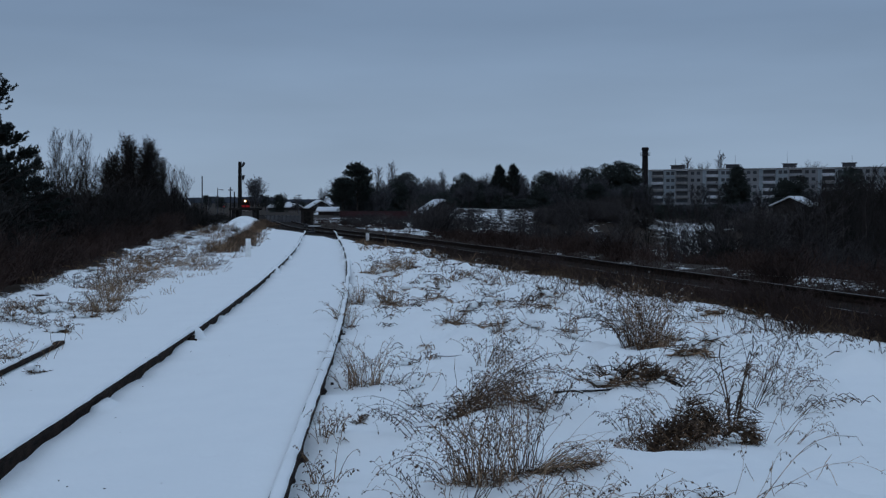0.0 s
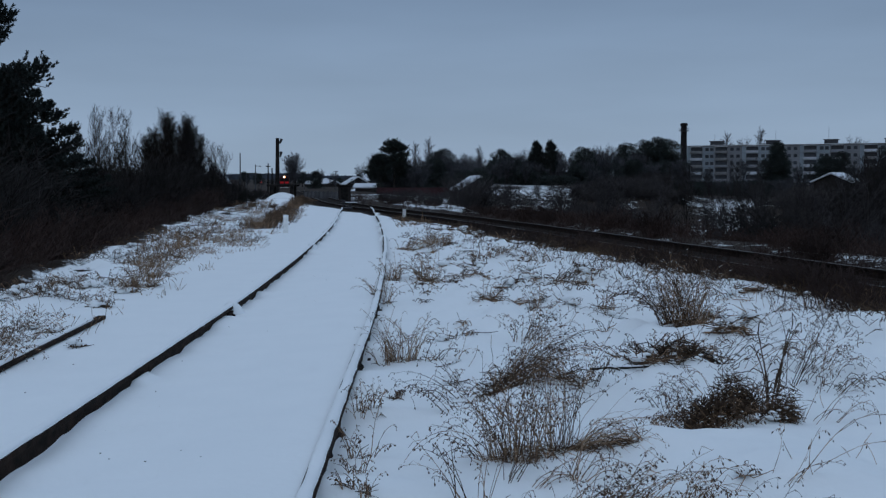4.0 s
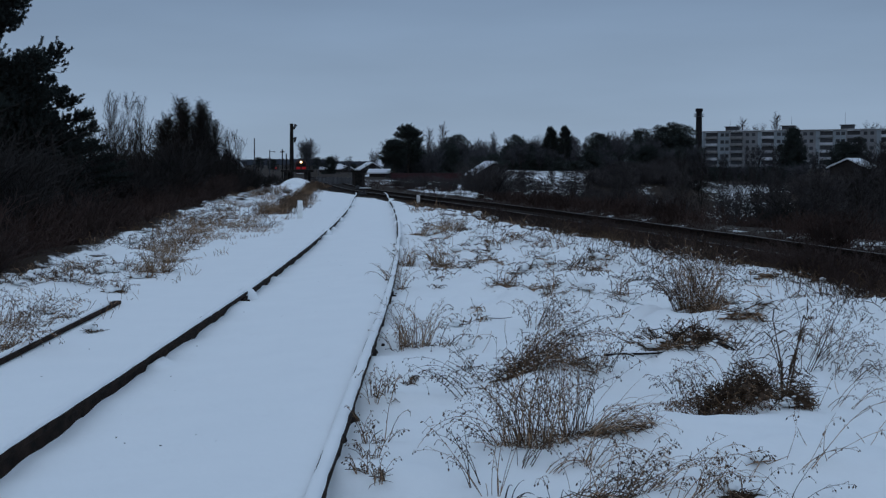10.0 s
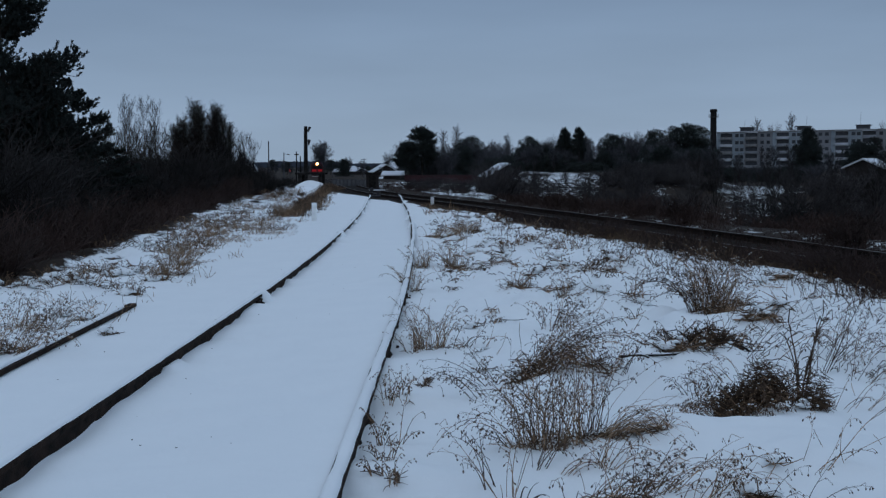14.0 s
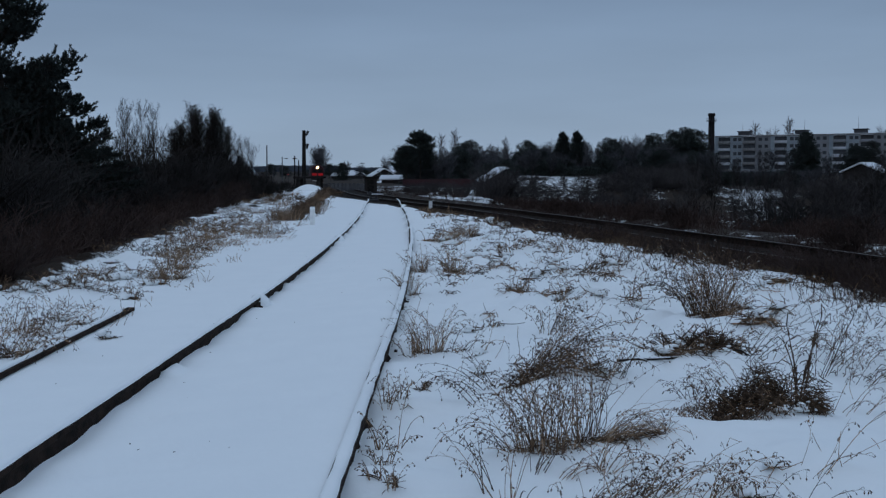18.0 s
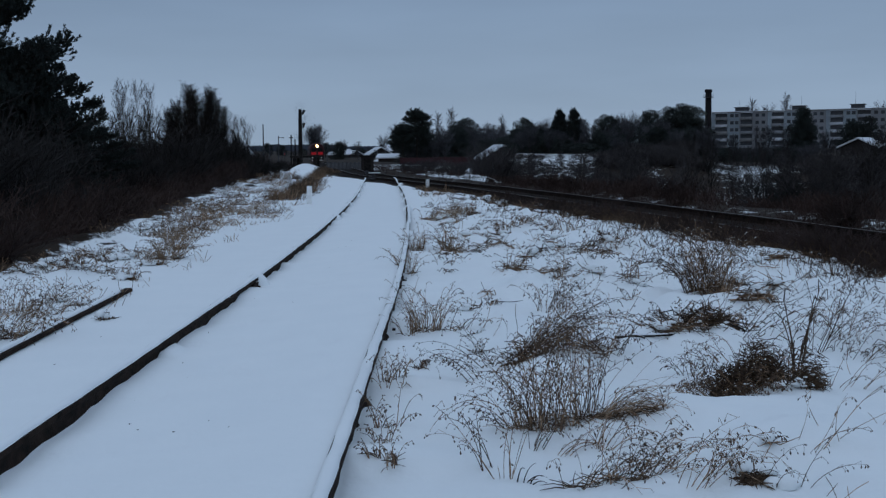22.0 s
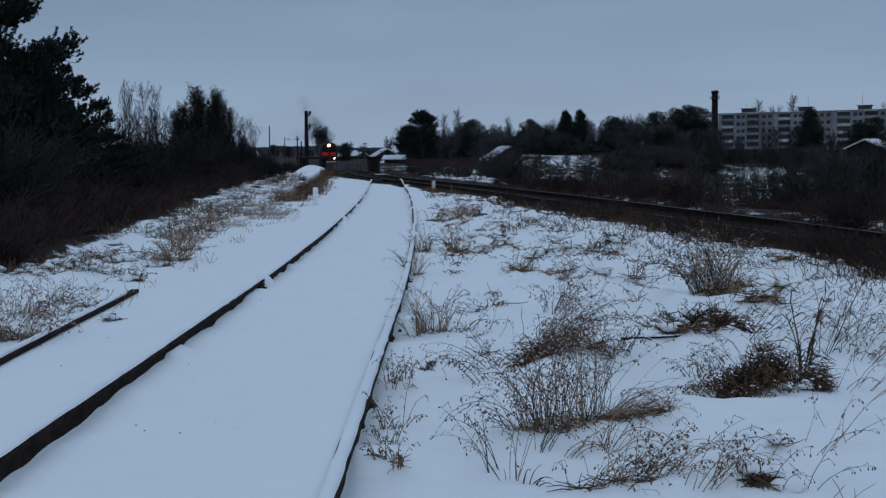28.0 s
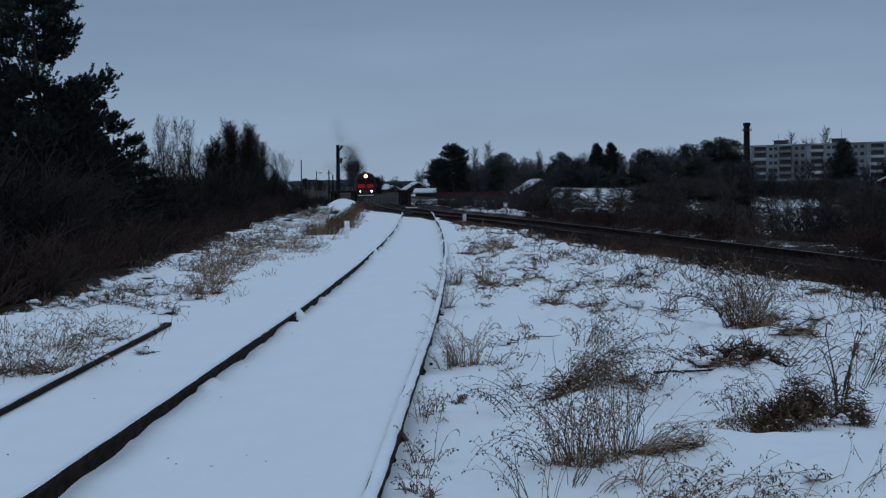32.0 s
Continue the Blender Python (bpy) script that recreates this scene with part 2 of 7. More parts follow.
def bars(segments):
    """Many thin three-sided bars from (p, q, r0, r1)."""
    v, f = [], []
    for p, q, r0, r1 in segments:
        dx, dy, dz = q[0] - p[0], q[1] - p[1], q[2] - p[2]
        n = math.sqrt(dx * dx + dy * dy + dz * dz) or 1.0
        dx, dy, dz = dx / n, dy / n, dz / n
        if abs(dz) > 0.8:
            ax, ay, az = 0.0, dz, -dy
        else:
            ax, ay, az = dy, -dx, 0.0
        n = math.sqrt(ax * ax + ay * ay + az * az) or 1.0
        ax, ay, az = ax / n, ay / n, az / n
        bx, by, bz = dy * az - dz * ay, dz * ax - dx * az, dx * ay - dy * ax
        k = len(v)
        for c, r in ((p, r0), (q, r1)):
            for ca, sa in ((1, 0), (-0.5, 0.866), (-0.5, -0.866)):
                v.append((c[0] + r * (ax * ca + bx * sa), c[1] + r * (ay * ca + by * sa), c[2] + r * (az * ca + bz * sa)))
        f += [(k, k + 1, k + 4, k + 3), (k + 1, k + 2, k + 5, k + 4), (k + 2, k, k + 3, k + 5)]
    return v, f


def hermite(xs, ys):
    """A smooth curve through the given points, as a function of arrays."""
    xs, ys = np.array(xs, float), np.array(ys, float)
    m = np.gradient(ys, xs)

    def at(x):
        x = np.asarray(x, float)
        i = np.clip(np.searchsorted(xs, x) - 1, 0, len(xs) - 2)
        h = xs[i + 1] - xs[i]
        t = (x - xs[i]) / h
        inside = (2 * t**3 - 3 * t**2 + 1) * ys[i] + (t**3 - 2 * t**2 + t) * h * m[i] + (3 * t**2 - 2 * t**3) * ys[i + 1] + (t**3 - t**2) * h * m[i + 1]
        return np.where(x < xs[0], ys[0] + m[0] * (x - xs[0]), np.where(x > xs[-1], ys[-1] + m[-1] * (x - xs[-1]), inside))
    return at


def smooth(a, b, x):
    t = np.clip((np.asarray(x, float) - a) / (b - a), 0, 1)
    return t * t * (3 - 2 * t)


def vnoise(x, y, seed=0):
    """Smooth value noise in 0..1 on arrays."""
    x, y = np.asarray(x, float), np.asarray(y, float)
    i, j = np.floor(x), np.floor(y)
    u, v = x - i, y - j
    u, v = u * u * (3 - 2 * u), v * v * (3 - 2 * v)

    def h(a, b):
        s = np.sin(a * 127.1 + b * 311.7 + seed * 74.7) * 43758.5453
        return s - np.floor(s)
    return (h(i, j) * (1 - u) + h(i + 1, j) * u) * (1 - v) + (h(i, j + 1) * (1 - u) + h(i + 1, j + 1) * u) * v


def fbm(x, y, seed=0, octaves=4):
    s, a = 0.0, 0.5
    for k in range(octaves):
        s = s + a * vnoise(x * 2**k, y * 2**k, seed + k)
        a *= 0.5
    return s


# ---------------------------------------------------------------- the plan: tracks and ground
GAUGE = 1.59  # between the middles of the rail heads
siding_x = hermite([-20, 5, 12.3, 24.8, 37.4, 50, 63, 74], [-1.305, -1.305, -1.325, -1.64, -2.2, -2.95, -3.78, -5.2])
main_x = hermite([-20, 0, 10, 17.6, 24.8, 32, 46, 54, 68, 100, 130, 171, 200, 246, 300, 340, 480, 1500], [12.3, 9.1, 7.5, 6.25, 5.0, 3.7, 0.9, -1.0, -4.1, -8.9, -12.7, -17.9, -21.9, -28.8, -36.7, -42.5, -62.5, -208])


def grade(y):
    """Height of the main line's rail heads: the line dips a little far off."""
    return -0.32 * smooth(165, 235, y)

edge_x = hermite([-10, 8, 13.7, 22, 40, 60, 110, 200, 467, 1500], [-5.3, -5.4, -5.5, -6.3, -8.6, -11.2, -17.5, -31, -80, -300])


def ground_z(x, y):
    x, y = np.asarray(x, float), np.asarray(y, float)
    u = x - siding_x(y)
    dm = x - main_x(y)
    near = 1 - smooth(60, 74, y)
    # open snow with soft hummocks
    z = -0.10 + 0.09 * (fbm(x * 0.7, y * 0.5, 3) - 0.47) * 2 + 0.03 * (fbm(x * 2.6, y * 2.0, 9) - 0.47) * 2
    hum = smooth(0.95, 2.2, u) * (1 - smooth(-4, -2, dm)) * near
    z = z + hum * ((0.26 + 0.1 * smooth(7, 11, y)) * (fbm(x * 1.7, y * 1.2, 21) - 0.44) + 0.4 * smooth(6.5, 10, y) * (fbm(x * 2.4, y * 1.7, 27, 3) - 0.43) + 0.11 * (vnoise(x * 6.5, y * 4.5, 23) - 0.5) * smooth(0.35, 0.6, fbm(x * 0.8, y * 0.5, 25)) + 0.06 * smooth(0.9, 3.0, u))
    # snow heaped against the rails
    wav = 0.03 * (vnoise(y * 1.7, y * 0.3, 5) - 0.5) + 0.02 * (vnoise(y * 5.1, 0.5, 6) - 0.5)
    left = -0.012 + 0.02 * (fbm(x * 1.2, y * 0.8, 31) - 0.47)
    t = np.clip((u + GAUGE / 2) / GAUGE, 0, 1)
    inner = -0.1 + 0.078 * smooth(0.02, 0.95, t) + 0.014 * (fbm(x * 1.6, y * 1.2, 33) - 0.47) + wav * (1 - t) + (1 - smooth(0.02, 0.22, t)) * (0.03 * (vnoise(y * 4.3, 2.2, 14) - 0.5) + 0.045 * smooth(0.62, 0.8, vnoise(y * 1.6, 5.5, 15)) - 0.025 * smooth(0.6, 0.8, vnoise(y * 0.9, 9.5, 16)))
    inner = inner + 0.05 * np.exp(-((t - 0.03) / 0.035) ** 2) * (vnoise(y * 1.1, 3.3, 8) > 0.86)
    inner = inner - 0.03 * (1 - smooth(6.25, 6.42, y)) * (1 - smooth(0.02, 0.18, t))
    inner = inner - 0.08 * smooth(19, 30, y) * smooth(0.55, 0.96, t)
    right = -0.142 + 0.1 * smooth(0.5, 0.78, vnoise(y * 2.3, 7.7, 12)) + 0.03 * (vnoise(y * 7, 1.7, 13) - 0.5) + 0.1 * smooth(22, 34, y) + 0.5 * wav + 0.02 * smooth(0.8, 1.6, u)
    for px, py, pr in ((-1.0, 6.3, .07), (-1.5, 7.4, .06), (-0.9, 8.2, .08), (-1.35, 5.4, .07), (-0.8, 6.9, .05), (-1.7, 9.6, .08), (-1.1, 10.5, .08), (-1.45, 12.2, .09), (-1.8, 6.6, .05), (-1.2, 14.0, .1)):
        inner = inner - 0.034 * np.exp(-((x - px) ** 2 + ((y - py) * 0.7) ** 2) / pr**2)
    zr = np.where(u < -GAUGE / 2, left, np.where(u < GAUGE / 2, inner, right))
    k = near * smooth(-4.2, -2.8, u) * (1 - smooth(0.9, 1.7, u))
    z = z * (1 - k) + zr * k
    # left bank rim and slope
    de = edge_x(y) - x
    z = z + (0.10 * smooth(-2.5, 0.0, de) * fbm(x * 0.6, y * 0.6, 41) + 0.4 * smooth(-2.2, -0.8, de) * (1 - smooth(0.5, 2, de)) * (fbm(x * 2.3, y * 1.5, 45, 3) - 0.43)) * near
    z = z - smooth(0.0, 9.0, de) * (2.4 + 0.6 * fbm(x * 0.1, y * 0.1, 43)) + smooth(80, 400, de) * 6
    z = z + 0.10 * np.exp(-((dm + 2.7) / 0.8) ** 2) * (1 - smooth(30, 50, y))
    # main line bed, then the ravine beyond it and the hill on its far side
    bed = smooth(-1.9, -1.45, dm) * (1 - smooth(1.9, 2.9, dm))
    z = z * (1 - bed) + (-0.34 + grade(y)) * bed
    rav = 1 - 0.8 * smooth(70, 150, y)
    side = x / np.maximum(y, 8.0)
    rav = rav * (1 - 0.85 * (1 - smooth(0.035, 0.07, side)) * smooth(45, 70, y))
    z = z - rav * 4.6 * smooth(2.6, 20, dm) + rav * 4.3 * smooth(34, 95, dm) - (1 - rav) * 0.8 * smooth(3, 40, dm)
    z = z + smooth(80, 420, dm) * 3.4 + smooth(500, 2500, np.hypot(x, y)) * 12
    # steep snowy bank on the ravine's far side
    lift = smooth(84, 122, y) * smooth(0.045, 0.065, side) * (1 - smooth(0.36, 0.42, side)) * (1 - smooth(150, 240, y))
    z = z * (1 - lift) + (1.0 - 1.7 * smooth(0.21, 0.25, side) + 0.5 * (fbm(x * 0.12, y * 0.12, 55) - 0.47)) * lift
    z = z + smooth(12, 40, dm) * 0.9 * (fbm(x * 0.09, y * 0.09, 51) - 0.47)
    return z


GX, GY, GSTEP = -11.0, 3.0, 0.05
NEAR = ground_z(*np.meshgrid(GX + GSTEP * np.arange(500), GY + GSTEP * np.arange(760)))


def z_at(x, y):
    """Height of the ground, from a fine grid near the siding."""
    i, j = (x - GX) / GSTEP, (y - GY) / GSTEP
    if 0 <= i < 498 and 0 <= j < 758:
        a, q = int(i), int(j)
        u, w = i - a, j - q
        return float((NEAR[q, a] * (1 - u) + NEAR[q, a + 1] * u) * (1 - w) + (NEAR[q + 1, a] * (1 - u) + NEAR[q + 1, a + 1] * u) * w)
    return float(ground_z(np.array([x]), np.array([y]))[0])


def build_ground():
    rows = [-60, -30, -12, -5, -1, 1.0, 2.2]
    y = 3.0
    while y < 3600:
        rows.append(y)
        y += max(0.055, 0.0075 * y) if y < 80 else 0.05 * (y - 60)
    ru = GAUGE / 2
    cols = [-3600, -2400, -1600, -1000, -650, -420, -280, -190, -130, -90, -65, -50, -40, -32, -27, -23, -20]
    cols += list(np.arange(-18, -5, 0.42)) + list(np.arange(-5, -1.0, 0.11))
    cols += [-0.95, -0.89, -0.85, -ru - 0.006, -ru + 0.006, -ru + 0.05, -0.71, -0.67, -0.63, -0.58, -0.5, -0.4, -0.3, -0.2, -0.1, 0, 0.1, 0.2, 0.3, 0.4, 0.5, 0.58, 0.64, 0.69, ru - 0.045, ru - 0.006, ru + 0.006, ru + 0.03, 0.845, 0.87, 0.92, 0.98]
    cols += list(np.arange(1.05, 6.0, 0.085)) + list(np.arange(6, 24, 0.42)) + [25, 27, 30, 34, 38, 43, 49, 56, 64, 73, 84, 97, 112, 130, 155, 190, 240, 310, 420, 600, 900, 1400, 2200, 3600]
    rows, cols = np.array(rows), np.array(cols)
    Y, U = np.meshgrid(rows, cols, indexing="ij")
    X = U + siding_x(np.minimum(Y, 74)) * (1 - smooth(100, 400, Y))
    Z = ground_z(X, Y)
    nr, nc = Y.shape
    v = np.stack([X, Y, Z], -1).reshape(-1, 3)
    f = [(a * nc + b, a * nc + b + 1, (a + 1) * nc + b + 1, (a + 1) * nc + b) for a in range(nr - 1) for b in range(nc - 1)]
    me = mesh_of("ground", v.tolist(), f, GROUND, smooth=True)
    # bare leaf litter under the thickets and along the main line
    de, dm = edge_x(Y) - X, X - main_x(Y)
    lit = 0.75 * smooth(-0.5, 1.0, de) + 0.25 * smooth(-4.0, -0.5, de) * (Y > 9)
    bare = smooth(0.268, 0.285, X / np.maximum(Y, 1)) * (1 - smooth(0.325, 0.34, X / np.maximum(Y, 1))) * (Y < 40)
    lit = np.maximum(lit, 0.78 * smooth(-2.9 + 1.3 * bare, -2.0 + 0.9 * bare, dm) * (1 - smooth(2.0, 3.6, dm)))
    lit = np.maximum(lit, 0.32 * smooth(1.2, 3.0, U) * (dm < 0) * (0.55 + 0.45 * smooth(10, 25, Y)))
    lit = np.maximum(lit, (0.40 + 0.9 * (fbm(X * 0.06, Y * 0.06, 61) - 0.43) + 0.25 * (1 - smooth(8, 22, dm))) * smooth(1, 3, dm) * (1 - 0.25 * smooth(60, 140, dm)))
    br = X / np.maximum(Y, 1)
    lit = lit * (1 - 0.72 * smooth(0.244, 0.256, br) * (1 - smooth(0.296, 0.31, br)) * smooth(34, 42, Y) * (1 - smooth(100, 115, Y)))
    lit = lit * (1 - 0.72 * smooth(0.05, 0.062, br) * (1 - smooth(0.205, 0.22, br)) * smooth(84, 96, Y) * (1 - smooth(126, 136, Y)))
    lit = lit * (1 - 0.6 * smooth(-0.04, -0.03, br) * (1 - smooth(0.04, 0.055, br)) * smooth(60, 75, Y) * (1 - smooth(152, 165, Y)) * (dm > 5))
    strip = -5.0 - 5.8 * (Y - 35) / 67
    lit = np.maximum(lit, 0.62 * np.exp(-((X - strip) / 0.75) ** 2) * smooth(31, 36, Y) * (1 - smooth(95, 105, Y)))
    lit = np.maximum(lit, (0.41 + 0.07 * smooth(40, 55, Y)) * smooth(-3.8, -1.5, de) * smooth(14, 24, Y))
    lit = np.maximum(lit, (0.45 + 0.3 * smooth(120, 180, Y)) * smooth(85, 110, Y) * ((dm < 0) | (br < -0.045)))
    lit = np.maximum(lit, 0.5 * smooth(-4.0, -1.0, de) * smooth(60, 75, Y))
    flat = (1 - smooth(0.045, 0.055, br)) * smooth(50, 58, Y) * smooth(3.0, 4.0, dm) * (1 - smooth(150, 162, Y)) * smooth(-0.05, -0.042, br)
    lit = lit * (1 - flat) + (0.43 + 0.7 * (fbm(X * 0.3, Y * 0.12, 69) - 0.47)) * flat
    bank = smooth(0.05, 0.062, br) * smooth(76, 90, Y)
    cover = 0.53 + 0.14 * smooth(0.125, 0.15, br) - 0.2 * smooth(0.245, 0.258, br) * (1 - smooth(0.295, 0.31, br)) - 0.09 * smooth(0.182, 0.186, br) * (1 - smooth(0.199, 0.203, br))
    lit = lit * (1 - bank) + (cover + 0.25 * smooth(124, 140, Y) + 0.35 * (fbm(X * 0.25, Y * 0.25, 67) - 0.47)) * bank
    at = me.attributes.new("litter", "FLOAT", "POINT")
    at.data.foreach_set("value", lit.reshape(-1).astype(np.float32))
    ob = new("ground", me)
    tagged(ob, "snow-covered ground with dead grass and a wooded ravine", "ground", kind="structure")
    return ob


build_ground()

RAIL_PROFILE = [(-0.036, 0), (0.036, 0), (0.038, -0.03), (0.012, -0.05), (0.010, -0.14), (0.065, -0.165), (0.065, -0.18), (-0.065, -0.18), (-0.065, -0.165), (-0.010, -0.14), (-0.012, -0.05), (-0.038, -0.03)]


def rail_geo(line, off, y0, y1, step, dz=0.0):
    ys = np.arange(y0, y1 - 1e-6, step).tolist() + [y1]
    v, f, n = [], [], len(RAIL_PROFILE)
    for y in ys:
        x = float(line(y))
        s = float(line(y + 0.5) - line(y - 0.5))
        k = 1 / math.sqrt(1 + s * s)
        wob = 0.008 * math.sin(y * 0.9 + off)
        for a, b in RAIL_PROFILE:
            v.append((x + (off + a) * k, y - (off + a) * s * k, b + dz + wob * 0.5 + (float(grade(y)) if line is main_x else 0.0)))
    for i in range(len(ys) - 1):
        for j in range(n):
            q = (j + 1) % n
            f.append((i * n + j, i * n + q, (i + 1) * n + q, (i + 1) * n + j))
    f.append(tuple(range(n)))
    f.append(tuple((len(ys) - 1) * n + j for j in range(n))[::-1])
    return v, f


def cap_geo(line, off, y0, y1, seed):
    """Snow lying on a rail head, with an uneven edge."""
    ys = np.arange(y0, y1, 0.07)
    v, f, n = [], [], 6
    for y in ys:
        x = float(line(y))
        h = 0.016 + 0.012 * float(vnoise(y * 2.0, seed, 4))
        w0 = 0.028 + 0.01 * float(vnoise(y * 3.0, seed, 2))
        w1 = 0.030 + 0.008 * float(vnoise(y * 6.0, seed, 3))
        for a, b in ((-w0, -0.012), (-w0 * 0.9, h * 0.55), (-w0 * 0.4, h), (w1 * 0.4, h), (w1 * 0.92, h * 0.6), (w1, -0.002)):
            v.append((x + off + a, y, b))
    for i in range(len(ys) - 1):
        for j in range(n - 1):
            f.append((i * n + j, i * n + j + 1, (i + 1) * n + j + 1, (i + 1) * n + j))
    return v, f


# siding: rails of 12.5 m with gaps, fishplates and snow caps
siding = thing("siding_track", "disused rusty siding track buried in fresh snow", "railway track", kind="structure")
for side in (-1, 1):
    for k, (a, b) in enumerate(((-14.0, 12.22), (12.34, 24.75), (24.9, 37.3), (37.45, 49.9), (50.0, 63.0))):
        part("rail", rail_geo(siding_x, side * GAUGE / 2, a, b, 0.5), RUST, siding, "rusty steel rail with a dark side")
        if k < 4:
            x = float(siding_x(b + 0.06)) + side * GAUGE / 2
            for dx in (-0.03, 0.03):
                part("fishplate", box(x + dx - 0.012, b - 0.33, -0.145, x + dx + 0.012, b + 0.45, -0.05, 0.004), RUST, siding)
            for dy in (-0.24, -0.1, 0.2, 0.34):
                part("bolt", tube([(x + 0.03, b + dy, -0.095), (x + 0.075, b + dy, -0.095)], [0.016, 0.013]), RUST, siding)
spike_mesh = mesh_of("spike", *box(-0.014, -0.024, 0, 0.014, 0.024, 0.03, 0.006), RUST)
for k in range(44):
    y = 4.3 + k * 0.545
    for off, z, chance in ((GAUGE / 2 - 0.066, -0.05, 0.1), (-GAUGE / 2 + 0.062, -0.152, 0.5), (GAUGE / 2 + 0.062, -0.16, 0.3)):
        if random.random() < chance and (off > 0 or y > 7):
            part("spike", spike_mesh, None, siding, m=pose(float(siding_x(y)) + off, y + random.uniform(-.1, .1), z + 0.012 * random.random(), 12, 8, random.uniform(0, 60)))
part("snow_cap", cap_geo(siding_x, GAUGE / 2, -14.0, 21.5, 1.0), SNOW, siding, "ridge of snow on the rail head", smooth=True)
part("snow_cap", cap_geo(siding_x, GAUGE / 2 + 0.024, 21.4, 62, 4.0), SNOW, siding, "thin ridge of snow on the rail head", smooth=True)
part("snow_cap", cap_geo(siding_x, -GAUGE / 2, -14.0, 62, 7.0), SNOW, siding, "ridge of snow on the rail head", smooth=True)

for y, side, L in ((24.4, -1, .5), (37.4, -1, .6), (49.9, -1, .7), (12.3, -1, .16), (30.5, -1, .25), (43.0, -1, .3), (19.0, 1, .3), (28.0, 1, .5), (37.4, 1, .6), (46.0, 1, .5), (33.0, 1, .35)):
    x = float(siding_x(y)) + side * GAUGE / 2
    v, f, n, m = [(x, y, 0.045)], [], 14, 5
    for i in range(1, m + 1):
        for j in range(n):
            a, q = 2 * math.pi * j / n, i / m
            k = 1 + 0.3 * (float(vnoise(j * 0.9, y, 3)) - 0.5)
            v.append((x + 0.17 * q * k * math.cos(a), y + L * q * k * math.sin(a), 0.045 - 0.2 * q ** 2.2))
    f = [(0, 1 + j, 1 + (j + 1) % n) for j in range(n)]
    f += [(1 + i * n + j, 1 + (i + 1) * n + j, 1 + (i + 1) * n + (j + 1) % n, 1 + i * n + (j + 1) % n) for i in range(m - 1) for j in range(n)]
    part("snow_drift", (v, f), SNOW, siding, "drift of snow across the rail", smooth=True)

# main line: worn rails, sleepers, dark ballast
main = thing("main_track", "main line track on dark ballast clear of snow", "railway track", kind="structure")
ys = np.concatenate([np.arange(-15, 80, 1.0), np.arange(80, 700, 6.0)])
bv, bf = [], []
prof = ((-1.75, -0.4), (-1.45, -0.2), (-0.9, -0.16), (0.9, -0.16), (1.75, -0.19), (2.8, -0.6))
for y in ys:
    for a, b in prof:
        bv.append((float(main_x(y)) + a * 1.02, y, b + float(grade(y)) + 0.03 * (random.random() - 0.5)))
for i in range(len(ys) - 1):
    for j in range(len(prof) - 1):
        k = i * len(prof) + j
        bf.append((k, k + 1, k + len(prof) + 1, k + len(prof)))
part("ballast", (bv, bf), BALLAST, main, "dark stone ballast")
for side in (-1, 1):
    for a, b, st in ((-15, 10, 1.0), (10, 22.5, 0.8), (22.52, 35, 0.8), (35.02, 60, 1.0), (60.02, 110, 2), (110.02, 240, 4), (240, 620, 8)):
        geo = rail_geo(main_x, side * GAUGE / 2, a, b, st)
        me = mesh_of("rail", geo[0], geo[1], [RUST, RAILTOP])
        n = len(RAIL_PROFILE)
        me.polygons.foreach_set("material_index", [1 if (i < len(geo[1]) - 2 and i % n == 0) else 0 for i in range(len(geo[1]))])
        part("rail", me, None, main, "steel rail with a worn bright head")
sleeper_mesh = mesh_of("sleeper", *box(-1.35, -0.12, -0.16, 1.35, 0.12, 0.0, 0.015), OLDWOOD)
y = 8.0
while y < 78:
    s = math.atan(float(main_x(y + 0.5) - main_x(y - 0.5)))
    part("sleeper", sleeper_mesh, None, main, m=pose(float(main_x(y)), y, -0.155, 0, 0, -math.degrees(s)))
    y += 0.54

# loose rails left of the siding
def loose_rail(p, q, label):
    line = hermite([p[1], (p[1] + q[1]) / 2, q[1]], [p[0], (p[0] + q[0]) / 2, q[0]])
    t = thing("loose_rail", label, "rail", group="loose rails by the siding")
    part("rail_bar", rail_geo(line, 0.0, p[1], q[1], 0.5, 0.03), RUST, t)
    part("snow_cap", turned(cap_geo(line, -0.022, p[1], q[1] - 0.3, 3.0), pose(0, 0, 0.03)), SNOW, t, smooth=True)


loose_rail((-2.92, 5.0), (-3.2, 11.1), "rusty loose rail half buried in snow")
loose_rail((-4.15, 8.2), (-4.5, 11.0), "short rusty rail end sticking out of snow")


# ---------------------------------------------------------------- posts, switch, pole, platform
def marker_post(x, y, h, w):
    z = z_at(x, y)
    t = thing("marker_post", "short whitewashed concrete marker post standing in snow", "post", pose(x, y, z - 0.1, 1.5, 1, 8), "marker posts")
    part("shaft", box(-w / 2, -w / 2, 0, w / 2, w / 2, h + 0.1, 0.012), WHITEPOST, t)
    part("snow_cap", box(-w / 2 - 0.004, -w / 2 - 0.004, h + 0.102, w / 2 + 0.004, w / 2 + 0.004, h + 0.13, 0.012), SNOW, t)


marker_post(-3.72, 30.29, 0.46, 0.14)
marker_post(-0.79, 48.43, 0.5, 0.14)

